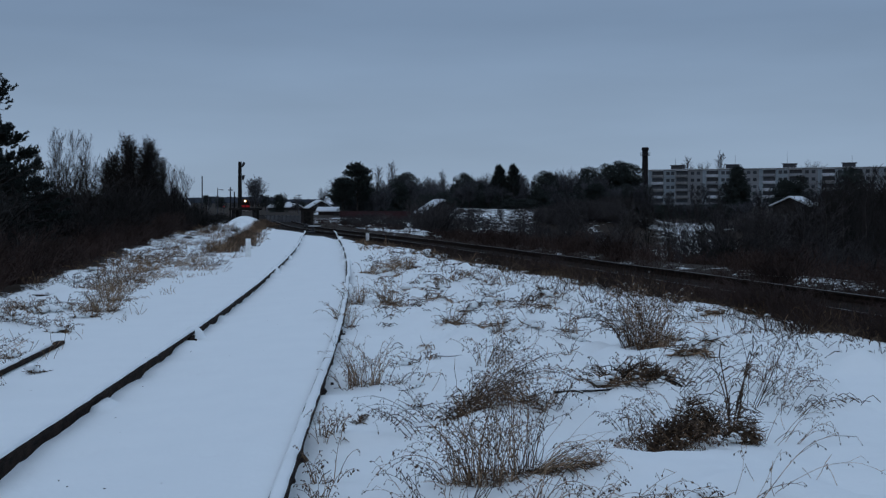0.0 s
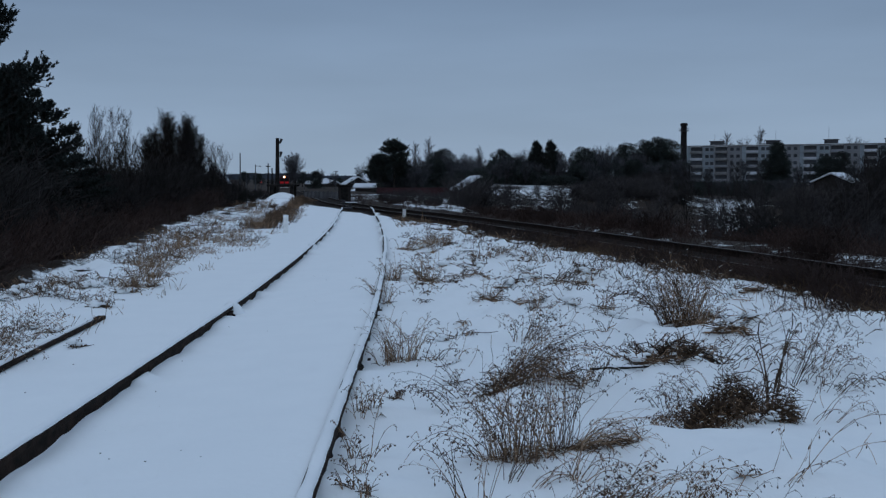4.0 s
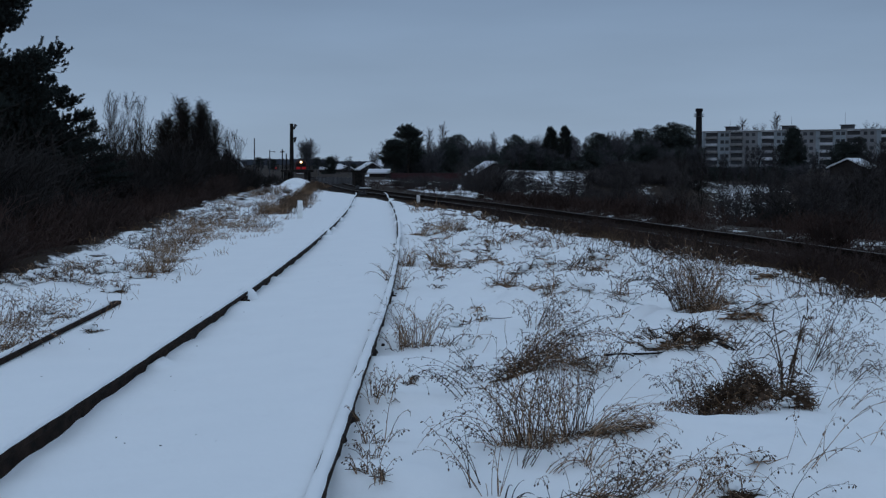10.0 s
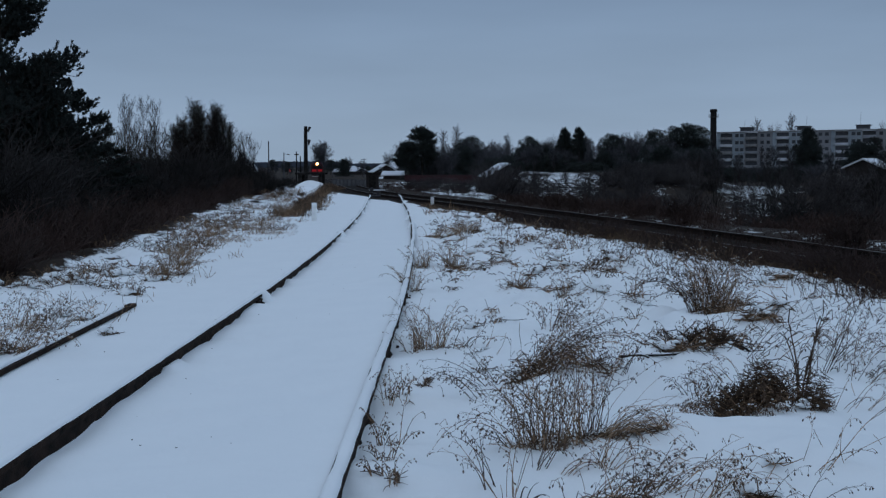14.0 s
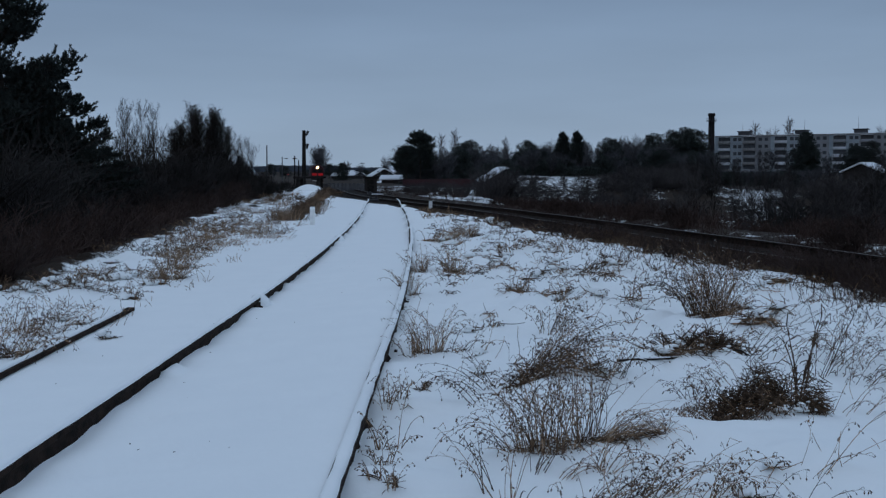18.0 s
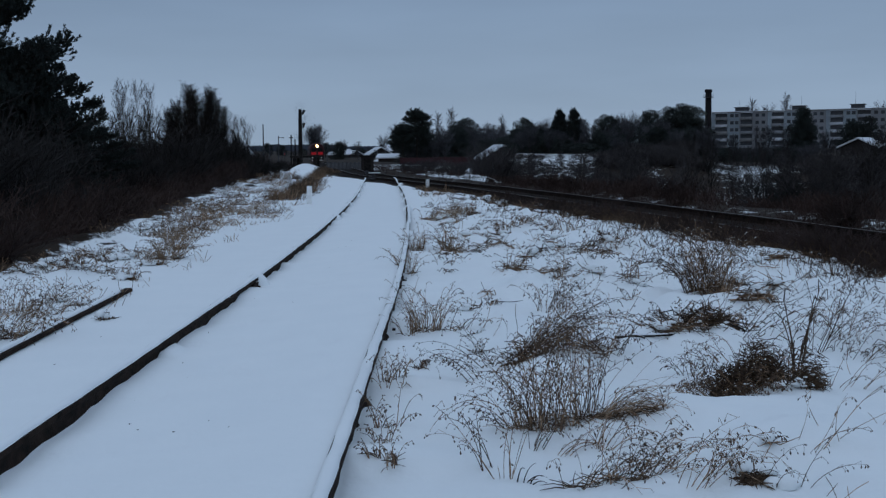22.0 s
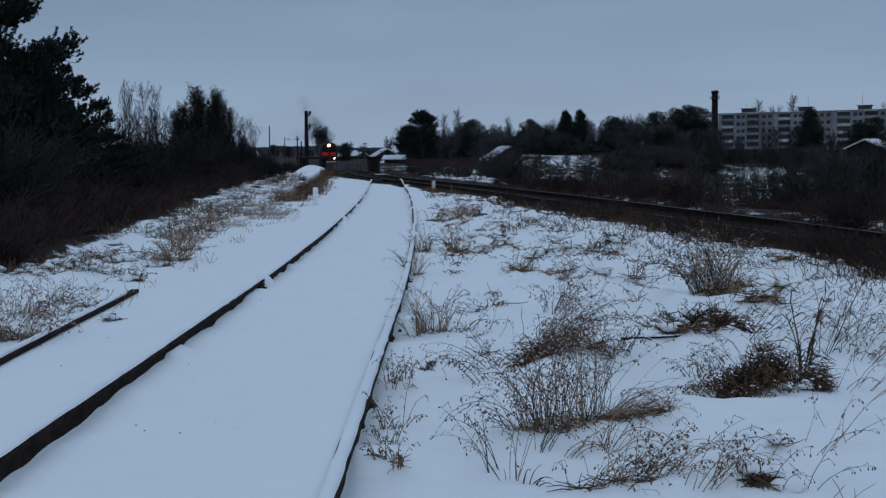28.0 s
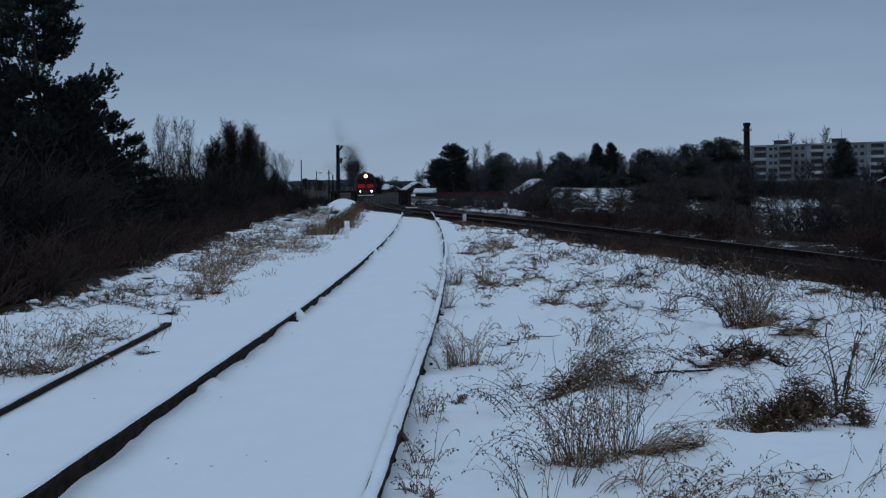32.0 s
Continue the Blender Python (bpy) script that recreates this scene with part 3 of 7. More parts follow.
sw = thing("switch_stand", "black hand-thrown switch stand beside the turnout", "switch stand", pose(-4.30, 63.56, -0.15))
part("base", box(-0.35, -0.25, 0, 0.35, 0.25, 0.1, 0.02), STEEL, sw)
part("lever", tube([(0.0, 0, 0.1), (-0.3, 0, 0.42)], [0.03, 0.022]), STEEL, sw)
part("counterweight", tube([(-0.2, -0.06, 0.42), (-0.2, 0.06, 0.42)], [0.12, 0.12], 10), STEEL, sw)
part("target", box(0.1, -0.02, 0.1, 0.24, 0.02, 0.36, 0.01), STEEL, sw)
part("tie_rod", tube([(0.2, 0, 0.05), (1.1, 0, 0.05)], [0.03, 0.03]), STEEL, sw)


plank = thing("white_plank", "pale snow-covered plank lying beside the turnout", "plank", pose(-4.89, 74.66, -0.06, 0, 0, 8))
part("board", box(-0.55, -0.12, 0, 0.55, 0.12, 0.07, 0.01), OLDWOOD, plank)
part("snow_cap", box(-0.54, -0.115, 0.072, 0.54, 0.115, 0.13, 0.025), SNOW, plank)


def utility_pole(x, y, h, r=0.13, arms=(), lamp=False, label="dark wooden utility pole", z=None, mat=None):
    z = z_at(x, y) if z is None else z
    t = thing("utility_pole", label, "pole", pose(x, y, z - 0.3), "poles along the line")
    part("shaft", tube([(0, 0, 0), (0.01 * h, 0, h * 0.5), (0.014 * h, 0, h + 0.3)], [r * 1.2, r * 1.05, r * 0.85], 8), mat or DARKWOOD, t)
    for az, w in arms:
        part("crossarm", box(-w / 2 + 0.014 * h, -0.05, az + 0.25, w / 2 + 0.014 * h, 0.05, az + 0.37, 0.01), mat or DARKWOOD, t)
        for s in (-0.42, 0.42):
            part("insulator", tube([(s * w + 0.014 * h, 0, az + 0.37), (s * w + 0.014 * h, 0, az + 0.55)], [0.04, 0.03]), WHITEPOST, t)
    if lamp:
        part("lamp_arm", tube([(0.014 * h, 0, h), (0.35, -0.3, h + 0.05), (0.75, -0.55, h + 0.0)], [0.035, 0.035, 0.03]), STEEL, t)
        part("lamp_head", turned(box(-0.18, -0.12, -0.06, 0.18, 0.12, 0.06, 0.03), pose(0.85, -0.6, h, 0, 5, -35)), STEEL, t)
    return t


pole = utility_pole(-14.05, 108.00, 5.75, 0.2, label="dark wooden pole with two floodlights at its top")
for hz, ang in ((5.55, 25), (4.5, 10)):
    part("floodlight_bracket", tube([(0.1, 0, hz + 0.1), (0.36, -0.1, hz + 0.15)], [0.04, 0.04]), STEEL, pole)
    part("floodlight", turned(joined(tube([(0, 0, -0.26), (0, 0, -0.1), (0, 0, 0.26)], [0.07, 0.11, 0.14], 10)), pose(0.4, -0.1, hz + 0.2 if hz > 5 else hz, 0, ang)), STEEL, pole)

# loading ramp with a plank deck on stout legs
RX, RY = -12.95, 104.00
rz = z_at(RX, RY)
ramp_t = thing("loading_platform", "dark timber loading platform on stout posts beside the line", "platform", pose(RX, RY, rz))
deck_z = 1.22 - rz
for k in range(9):
    part("deck_plank", box(-1.34, -1.2 + k * 0.27, deck_z - 0.06, 1.34, -1.2 + k * 0.27 + 0.25, deck_z, 0.01), DARKWOOD, ramp_t)
part("front_beam", box(-1.36, -1.42, deck_z - 0.2, 1.36, -1.22, deck_z - 0.01, 0.02), DARKWOOD, ramp_t)
part("back_beam", box(-1.36, 1.25, deck_z - 0.2, 1.36, 1.42, deck_z - 0.01, 0.02), DARKWOOD, ramp_t)
for sx in (-1, 1):
    for sy in (-1.2, 1.2):
        part("leg", box(sx * 0.93 - 0.16, sy - 0.14, -0.3, sx * 0.93 + 0.16, sy + 0.14, deck_z - 0.18, 0.02), DARKWOOD, ramp_t)


def heap(name, label, x, y, rx, ry, h, mat, seed, category="snow heap"):
    v, f, n, m = [], [], 28, 10
    for i in range(m + 1):
        for j in range(n):
            a, q = 2 * math.pi * j / n, i / m
            k = 1 + 0.25 * (float(vnoise(a * 1.3, seed, 3)) - 0.5)
            px, py = x + rx * q * k * math.cos(a), y + ry * q * k * math.sin(a)
            v.append((px, py, z_at(px, py) - 0.05 + h * (1 - q * q) * (0.9 + 0.25 * float(vnoise(px * 2, py * 2, seed)))))
    for i in range(m):
        for j in range(n):
            f.append((i * n + j, (i + 1) * n + j, (i + 1) * n + (j + 1) % n, i * n + (j + 1) % n))
    ob = part(name, (v, f), mat, smooth=True)
    return tagged(ob, label, category)


heap("snow_heap", "rounded heap of snow before the platform", -12.77, 102.21, 1.5, 2.2, 0.6, SNOW, 4.0)

# ---------------------------------------------------------------- the train
train = thing("diesel_railcar", "dark red diesel railcar with lit headlight and marker lights", "train")
W = 1.5
sec = [(-W, 0.95), (-W - 0.05, 1.6), (-W, 2.6), (-W * 0.93, 3.2), (-W * 0.72, 3.62), (-W * 0.35, 3.85), (0, 3.92)]
sec = sec + [(-x, z) for x, z in sec[-2::-1]]


def hull(y0, y1, nose):
    v, f, n = [], [], len(sec)
    st = ((0.0, 0.90, 0.93), (0.25, 0.96, 0.97), (0.7, 1.0, 1.0), (y1 - y0, 1.0, 1.0)) if nose else ((0, 1, 1), (y1 - y0, 1, 1))
    for dy, kx, kz in st:
        for x, z in sec:
            v.append((x * kx, y0 + dy, 0.95 + (z - 0.95) * kz))
    for i in range(len(st) - 1):
        for j in range(n - 1):
            f.append((i * n + j, (i + 1) * n + j, (i + 1) * n + j + 1, i * n + j + 1))
        f.append((i * n + n - 1, (i + 1) * n + n - 1, (i + 1) * n, i * n))
    f.append(tuple(range(n)))
    f.append(tuple((len(st) - 1) * n + j for j in range(n))[::-1])
    return v, f


part("body", hull(0, 17, True), TRAINRED, train, "dark red rounded car body")
part("coupler", joined(box(-0.12, -0.5, 0.62, 0.12, 0.1, 0.86, 0.03), box(-0.24, -0.66, 0.55, 0.24, -0.42, 0.95, 0.05)), STEEL, train)
part("underframe", box(-1.3, 0.1, 0.45, 1.3, 16.6, 0.96, 0.05), TRAINDARK, train)
part("buffer_beam", box(-1.4, -0.06, 0.72, 1.4, 0.2, 1.16, 0.03), TRAINDARK, train)
part("snow_plough", turned(box(-1.3, -0.25, 0.14, 1.3, -0.1, 0.6, 0.05), pose(0, 0, 0)), TRAINRED, train)
part("plough_edge", box(-1.2, -0.27, 0.3, 1.2, -0.252, 0.42, 0.005), WHITEPOST, train, "pale stripe on the plough")
for s in (-1, 1):
    part("windscreen", box(s * 0.62 - 0.48, -0.02, 2.18, s * 0.62 + 0.48, 0.05, 2.9, 0.03), CABGLASS, train)
    part("red_panel", box(s * 0.68 - 0.52, -0.03, 1.48, s * 0.68 + 0.52, 0.05, 2.06, 0.04), TRAINBRIGHT, train, "bright red front panel")
    lamp_p = part("marker_light", tube([(s * 0.92, -0.02, 0.98), (s * 0.92, -0.12, 0.98)], [0.17, 0.15], 14), STEEL, train)
    part("lens", tube([(s * 0.92, -0.121, 0.98), (s * 0.92, -0.14, 0.98)], [0.1, 0.09], 14), MARKER, lamp_p, "lit white lens")
    for yy in (3, 5.2, 12, 14.2):
        w = part("wheelset", tube([(s * 0.74, yy, 0.46), (s * 0.86, yy, 0.46)], [0.46, 0.46], 18), STEEL, train)
    for yy in np.arange(3, 15, 2.2):
        part("side_window", box(s * 1.5 - 0.03, yy, 1.95, s * 1.5 + 0.03, yy + 1.3, 2.75, 0.01), CABGLASS, train)
hl = part("headlight", tube([(0, 0.25, 3.3), (0, -0.08, 3.3)], [0.34, 0.3], 18), STEEL, train)
# emitting ring round the lens, added to draw its halo
part("reflector", tube([(0, -0.0805, 3.3), (0, -0.085, 3.3)], [0.29, 0.28], 18), LAMPHALO, hl, "glowing ring added for the headlight's warm halo")
part("headlight_lens", tube([(0, -0.086, 3.3), (0, -0.11, 3.3)], [0.18, 0.17], 18), HEADLIGHT, hl, "lit warm headlight lens")
part("exhaust_stack", tube([(0, 4.5, 3.85), (0, 4.5, 4.15)], [0.22, 0.2], 12), TRAINDARK, train)

TRAIN_ROWS = [(0, 338), (7, 301), (13, 272), (19, 245), (25, 216), (29, 194), (32, 171)]


def along_main(s):
    """Pose on the main line at distance s ahead; the train's nose points back to the junction."""
    x = float(main_x(s))
    d = float(main_x(s + 6) - main_x(s - 6)) / 12
    return pose(x, s, float(grade(s)), 0, 0, -math.degrees(math.atan(d)))

# ---------------------------------------------------------------- trees
def grow(seed, height, trunk_r, levels, spread=0.6, upward=0.35, kids=(7, 5, 4), start=0.25, droop=0.0, ratio=0.55, column=False):
    """Segments of a bare tree: trunk list and twig list."""
    rnd = random.Random(seed)
    trunk, twigs = [], []

    def limb(p, d, length, r, level):
        n = 5 if level == 0 else (3 if level < 3 else 2)
        pts, q, dd = [p], Vector(p), Vector(d)
        for i in range(n):
            dd = (dd + Vector((rnd.uniform(-1, 1), rnd.uniform(-1, 1), rnd.uniform(-.5, .8))) * (0.07 if level == 0 else 0.2) + Vector((0, 0, upward * 0.25 - droop * (i / n)))).normalized()
            q2 = q + dd * length / n
            ra, rb = r * (1 - 0.75 * i / n), r * (1 - 0.75 * (i + 1) / n)
            (trunk if level < 1 else twigs).append((tuple(q), tuple(q2), ra, rb))
            q = q2
            pts.append(q.copy())
        if level >= levels:
            return
        k = kids[min(level, len(kids) - 1)]
        for j in range(k):
            s = start + (1 - start) * (j + rnd.random()) / k if level == 0 else 0.2 + 0.8 * (j + rnd.random()) / k
            a = min(int(s * n), n - 1)
            w = s * n - a
            at = pts[a].lerp(pts[a + 1], w)
            ang = rnd.uniform(0, 2 * math.pi)
            out = Vector((math.cos(ang), math.sin(ang), 0))
            nd = (dd * (1 - spread) + out * spread + Vector((0, 0, upward))).normalized()
            ln = length * ratio * (1.15 - 0.6 * s) * rnd.uniform(0.7, 1.2)
            if column:
                ln = length * (0.19 if level == 0 else 0.45) * (1.15 - 0.75 * s) * rnd.uniform(0.8, 1.2)
            limb(at, nd, ln, max(r * (1 - 0.75 * s) * 0.55, 0.004), level + 1)
    limb(Vector((0, 0, 0)), Vector((rnd.uniform(-.06, .06), rnd.uniform(-.06, .06), 1)), height, trunk_r, 0)
    return trunk, twigs


def plume(seed, h, r, n, base, spread, reach, profile, subs, fine, up=0.12, wob=0.14):
    """A bare tree as a straight trunk set with branches, each with finer twigs."""
    rnd = random.Random(seed)
    trunk, twigs = [], []
    pts, q = [Vector((0, 0, -0.2))], Vector((0, 0, -0.2))
    for i in range(8):
        q = Vector((q.x + rnd.gauss(0, .012) * h, q.y + rnd.gauss(0, .012) * h, h * 0.97 * (i + 1) / 8))
        pts.append(q)
        trunk.append((tuple(pts[-2]), tuple(q), r * (1 - .115 * i), r * (1 - .115 * (i + 1))))

    def wander(p, d, L, k, ra, bend):
        out = [p]
        for i in range(k):
            d = (d + Vector((rnd.gauss(0, bend), rnd.gauss(0, bend), rnd.gauss(0, bend) + up))).normalized()
            out.append(out[-1] + d * L / k)
            twigs.append((tuple(out[-2]), tuple(out[-1]), ra * (1 - .6 * i / k), ra * (1 - .6 * (i + 1) / k)))
        return out, d
    for i in range(n):
        s = base + (0.97 - base) * (i + rnd.random()) / n
        w = min(s * 8, 7.99)
        p = pts[int(w)].lerp(pts[int(w) + 1], w - int(w))
        a = i * 2.4 + rnd.gauss(0, .4)
        L = h * reach * profile((s - base) / (1 - base)) * rnd.uniform(.7, 1.15)
        d = Vector((math.cos(a) * spread, math.sin(a) * spread, 1)).normalized()
        way, d = wander(p, d, L, 4, r * 0.32 * (1.1 - s), wob)
        for j in range(subs):
            t = 0.15 + 0.85 * (j + rnd.random()) / subs
            k = min(int(t * 4), 3)
            at = way[k].lerp(way[k + 1], t * 4 - k)
            e = (d + Vector((rnd.gauss(0, .6), rnd.gauss(0, .6), rnd.gauss(.1, .4)))).normalized()
            way2, e = wander(at, e, L * rnd.uniform(.2, .42) * (1.15 - .5 * t), 2, r * 0.08, wob)
            for _ in range(fine):
                at = way2[0].lerp(way2[2], rnd.random())
                g = (e + Vector((rnd.gauss(0, .7), rnd.gauss(0, .7), rnd.gauss(0, .5)))).normalized()
                twigs.append((tuple(at), tuple(at + g * L * rnd.uniform(.06, .16)), r * 0.05, r * 0.035))
    return trunk, twigs


def plume_tree(name, label, height, r, twig_r, mat, **kw):
    tr, tw = plume(h=height, r=r, **kw)
    k = height / max(q[2] for p, q, a, c in tr + tw)
    tr, tw = ([(tuple(c * k for c in p), tuple(c * k for c in q), a, c2) for p, q, a, c2 in L] for L in (tr, tw))
    tw = [(p, q, max(a, twig_r), max(c, twig_r * .7)) for p, q, a, c in tw]
    t = thing(name, label, "tree", pose(0, 0, -500))
    part("trunk", bars(tr), BARK, t)
    part("crown", bars(tw), mat, t)
    return t


def bare_tree(name, label, seed, height, r, twig_r=0.012, mat=None, **kw):
    tr, tw = grow(seed, height, r, **kw)
    k = height / max(q[2] for p, q, a, c in tr + tw)
    tr, tw = ([(tuple(c * k for c in p), tuple(c * k for c in q), a, c2) for p, q, a, c2 in L] for L in (tr, tw))
    tw = [(p, q, max(a, twig_r), max(b, twig_r * 0.7)) for p, q, a, b in tw]
    t = thing(name, label, "tree", pose(0, 0, -500))
    part("trunk", bars(tr), BARK, t)
    part("crown", bars(tw), mat or TWIG, t)
    return t


def shrub(name, label, seed, height, stems, mat=None, twig_r=0.009, wide=0.0):
    rnd = random.Random(seed)
    segs = []
    for _ in range(stems):
        a, rr = rnd.uniform(0, 6.283), max(rnd.uniform(0, 0.5) * height * 0.4, wide * math.sqrt(rnd.random()))
        p = Vector((rr * math.cos(a), rr * math.sin(a), -0.1))
        d = Vector((rnd.uniform(-.5, .5) + (0.3 if not wide else 0.05) * math.cos(a), rnd.uniform(-.5, .5) + (0.3 if not wide else 0.05) * math.sin(a), 1.2)).normalized()
        L, r = height * rnd.uniform(0.55, 1.05), rnd.uniform(0.012, 0.028)
        for i in range(4):
            d = (d + Vector((rnd.uniform(-.25, .25), rnd.uniform(-.25, .25), 0.05))).normalized()
            q = p + d * L / 4
            segs.append((tuple(p), tuple(q), max(r * (1 - i * .22), twig_r), max(r * (1 - (i + 1) * .22), twig_r)))
            for _k in range(3 if i else 2):
                e = (d + Vector((rnd.uniform(-1, 1), rnd.uniform(-1, 1), rnd.uniform(-.2, .7)))).normalized()
                at = p.lerp(q, rnd.random())
                l2 = L * rnd.uniform(0.14, 0.34)
                m = at + e * l2
                segs.append((tuple(at), tuple(m), twig_r, twig_r * 0.8))
                for _j in range(3):
                    g = (e + Vector((rnd.uniform(-1, 1), rnd.uniform(-1, 1), rnd.uniform(-.4, .8)))).normalized()
                    b = at.lerp(m, rnd.uniform(0.3, 1))
                    segs.append((tuple(b), tuple(b + g * l2 * rnd.uniform(.3, .7)), twig_r * 0.8, twig_r * 0.5))
            p = q
    k = height / max(q[2] for p, q, a, c in segs)
    segs = [(tuple(c * k for c in p), tuple(c * k for c in q), a, c2) for p, q, a, c2 in segs]
    t = thing(name, label, "shrub", pose(0, 0, -500))
    tagged(part("stem_mass", bars([s for s in segs if s[2] > twig_r]), mat or TWIG, t), kind="stuff")
    tagged(part("twig_mass", bars([s for s in segs if s[2] <= twig_r]), mat or TWIG, t), kind="stuff")
    return t


def shoot_pine(name, label, seed, height, boughs=92, per=26, blades=40, reach=0.3):
    """A near Scots pine: layered boughs closely set with bottle-brush shoots that turn up at their tips."""
    rnd = random.Random(seed)
    t = thing(name, label, "tree", pose(0, 0, -500))
    part("trunk", tube([(0, 0, -0.5), (0.1, 0.05, height * 0.5), (0.0, 0, height * 0.98)], [height * 0.017, height * 0.012, 0.03], 8), BARK, t)
    segs, v, f = [], [], []
    for i in range(boughs):
        q = (i + rnd.random()) / boughs
        s = 0.1 + 0.9 * q
        a = i * 2.4 + rnd.uniform(-.4, .4)
        L = height * reach * ((1 - q) ** .7 * 0.95 + 0.06) * rnd.uniform(.55, 1.12)
        d = Vector((math.cos(a), math.sin(a), rnd.uniform(-.05, .25) + 0.5 * q)).normalized()
        pts = [Vector((0, 0, height * s * .97))]
        for j in range(4):
            d = (d + Vector((rnd.gauss(0, .12), rnd.gauss(0, .12), rnd.uniform(-.03, .14)))).normalized()
            pts.append(pts[-1] + d * L / 4)
            segs.append((tuple(pts[-2]), tuple(pts[-1]), 0.04 * (1 - j * .2), 0.04 * (.8 - j * .2)))
        for j in range(per):
            w = min(.999, 0.15 + 0.85 * math.sqrt((j + rnd.random()) / per))
            k = min(int(w * 4), 3)
            at = pts[k].lerp(pts[k + 1], w * 4 - k)
            off = Vector((rnd.gauss(0, 1), rnd.gauss(0, 1), rnd.gauss(0, .35))) * min(L, 1.6) * 0.15
            ax = (d * .7 + off * .8 + Vector((0, 0, rnd.uniform(.25, .7)))).normalized()
            c = at + off
            ln = rnd.uniform(.22, .4)
            segs.append((tuple(at), tuple(c + ax * ln), 0.012, 0.006))
            for _ in range(blades):
                side = ax.cross(Vector((rnd.gauss(0, 1), rnd.gauss(0, 1), rnd.gauss(0, 1)))).normalized()
                n = (ax * .75 + side).normalized()
                g = n.cross(Vector((rnd.gauss(0, 1), rnd.gauss(0, 1), rnd.gauss(0, 1)))).normalized() * 0.011
                p = c + ax * ln * rnd.random()
                o = p + n * rnd.uniform(.07, .13)
                m = len(v)
                v += [tuple(p - g), tuple(p + g), tuple(o + g * .6), tuple(o - g * .6)]
                f.append((m, m + 1, m + 2, m + 3))
    tagged(part("bough_frame", bars(segs), BARK, t), kind="stuff")
    tagged(part("foliage", (v, f), NEEDLE, t, "dark green needle shoots"), kind="stuff")
    return t


def pad_pine(name, label, seed, height, boughs, filler=0, blades=34, shoot=1.0, lean=(0.0, 0.0)):
    """A Scots pine in whorled boughs with gaps: each bough ends in a flat pad of shoots that turn up at their tips.
    boughs: (height share, bearing in degrees, length share, pad share) of each limb."""
    rnd = random.Random(seed)
    t = thing(name, label, "tree", pose(0, 0, -500))
    axis = lambda q: Vector((lean[0] * q * height + 0.12 * math.sin(q * 5), lean[1] * q * height, height * q))
    part("trunk", tube([axis(q / 6 * .98) - Vector((0, 0, .5 * (q == 0))) for q in range(7)], [height * 0.018 * (1 - .145 * q) + .012 for q in range(7)], 8), BARK, t)
    segs, v, f = [], [], []
    more = []
    for k in range(filler):
        q = 0.08 + 0.5 * (k + rnd.random()) / filler
        more.append((q, k * 137.5, 0.26 * (1.05 - q) * rnd.uniform(.7, 1.1), 0.085))
    for zf, bearing, share, pad in list(boughs) + more:
        a = math.radians(bearing + rnd.uniform(-12, 12))
        L = height * share
        p = axis(max(0.05, zf - share * rnd.uniform(.15, .4)))
        tip = axis(zf) + Vector((math.cos(a), math.sin(a), 0)) * L
        tip.z = height * zf
        pts = [p.lerp(tip, k / 5) + Vector((rnd.gauss(0, .02), rnd.gauss(0, .02), -.045 * math.sin(math.pi * k / 5))) * L for k in range(6)]
        for k in range(5):
            segs.append((tuple(pts[k]), tuple(pts[k + 1]), max(.012, .045 * (1 - k * .17)), max(.01, .045 * (.83 - k * .17))))
        R = height * pad
        for _ in range(int(40 + 190 * R * min(1.5, L / max(R, .01)))):
            w = rnd.uniform(0.3, 1.08)
            k = min(int(w * 5), 4)
            at = pts[k].lerp(pts[k + 1], w * 5 - k)
            rr = R * (0.55 + .45 * math.sin(math.pi * min(1, w * .8)))
            off = Vector((rnd.gauss(0, .45), rnd.gauss(0, .45), rnd.gauss(.05, .26))) * rr
            ax = (Vector((math.cos(a), math.sin(a), 0)) * .45 + off.normalized() * .5 + Vector((0, 0, rnd.uniform(.35, .95)))).normalized()
            c = at + off
            ln = rnd.uniform(.1, .22) * shoot
            if rnd.random() < .5:
                segs.append((tuple(at), tuple(c), 0.011, 0.008))
            for _b in range(blades):
                side = ax.cross(Vector((rnd.gauss(0, 1), rnd.gauss(0, 1), rnd.gauss(0, 1)))).normalized()
                n = (ax * .9 + side).normalized()
                g = n.cross(Vector((rnd.gauss(0, 1), rnd.gauss(0, 1), rnd.gauss(0, 1)))).normalized() * 0.012 * shoot
                b = c + ax * ln * rnd.random()
                o = b + n * rnd.uniform(.045, .08) * shoot
                m = len(v)
                v += [tuple(b - g), tuple(b + g), tuple(o + g * .6), tuple(o - g * .6)]
                f.append((m, m + 1, m + 2, m + 3))
    tagged(part("bough_frame", bars(segs), BARK, t), kind="stuff")
    tagged(part("foliage", (v, f), NEEDLE, t, "dark green needle shoots in flat pads"), kind="stuff")
    return t


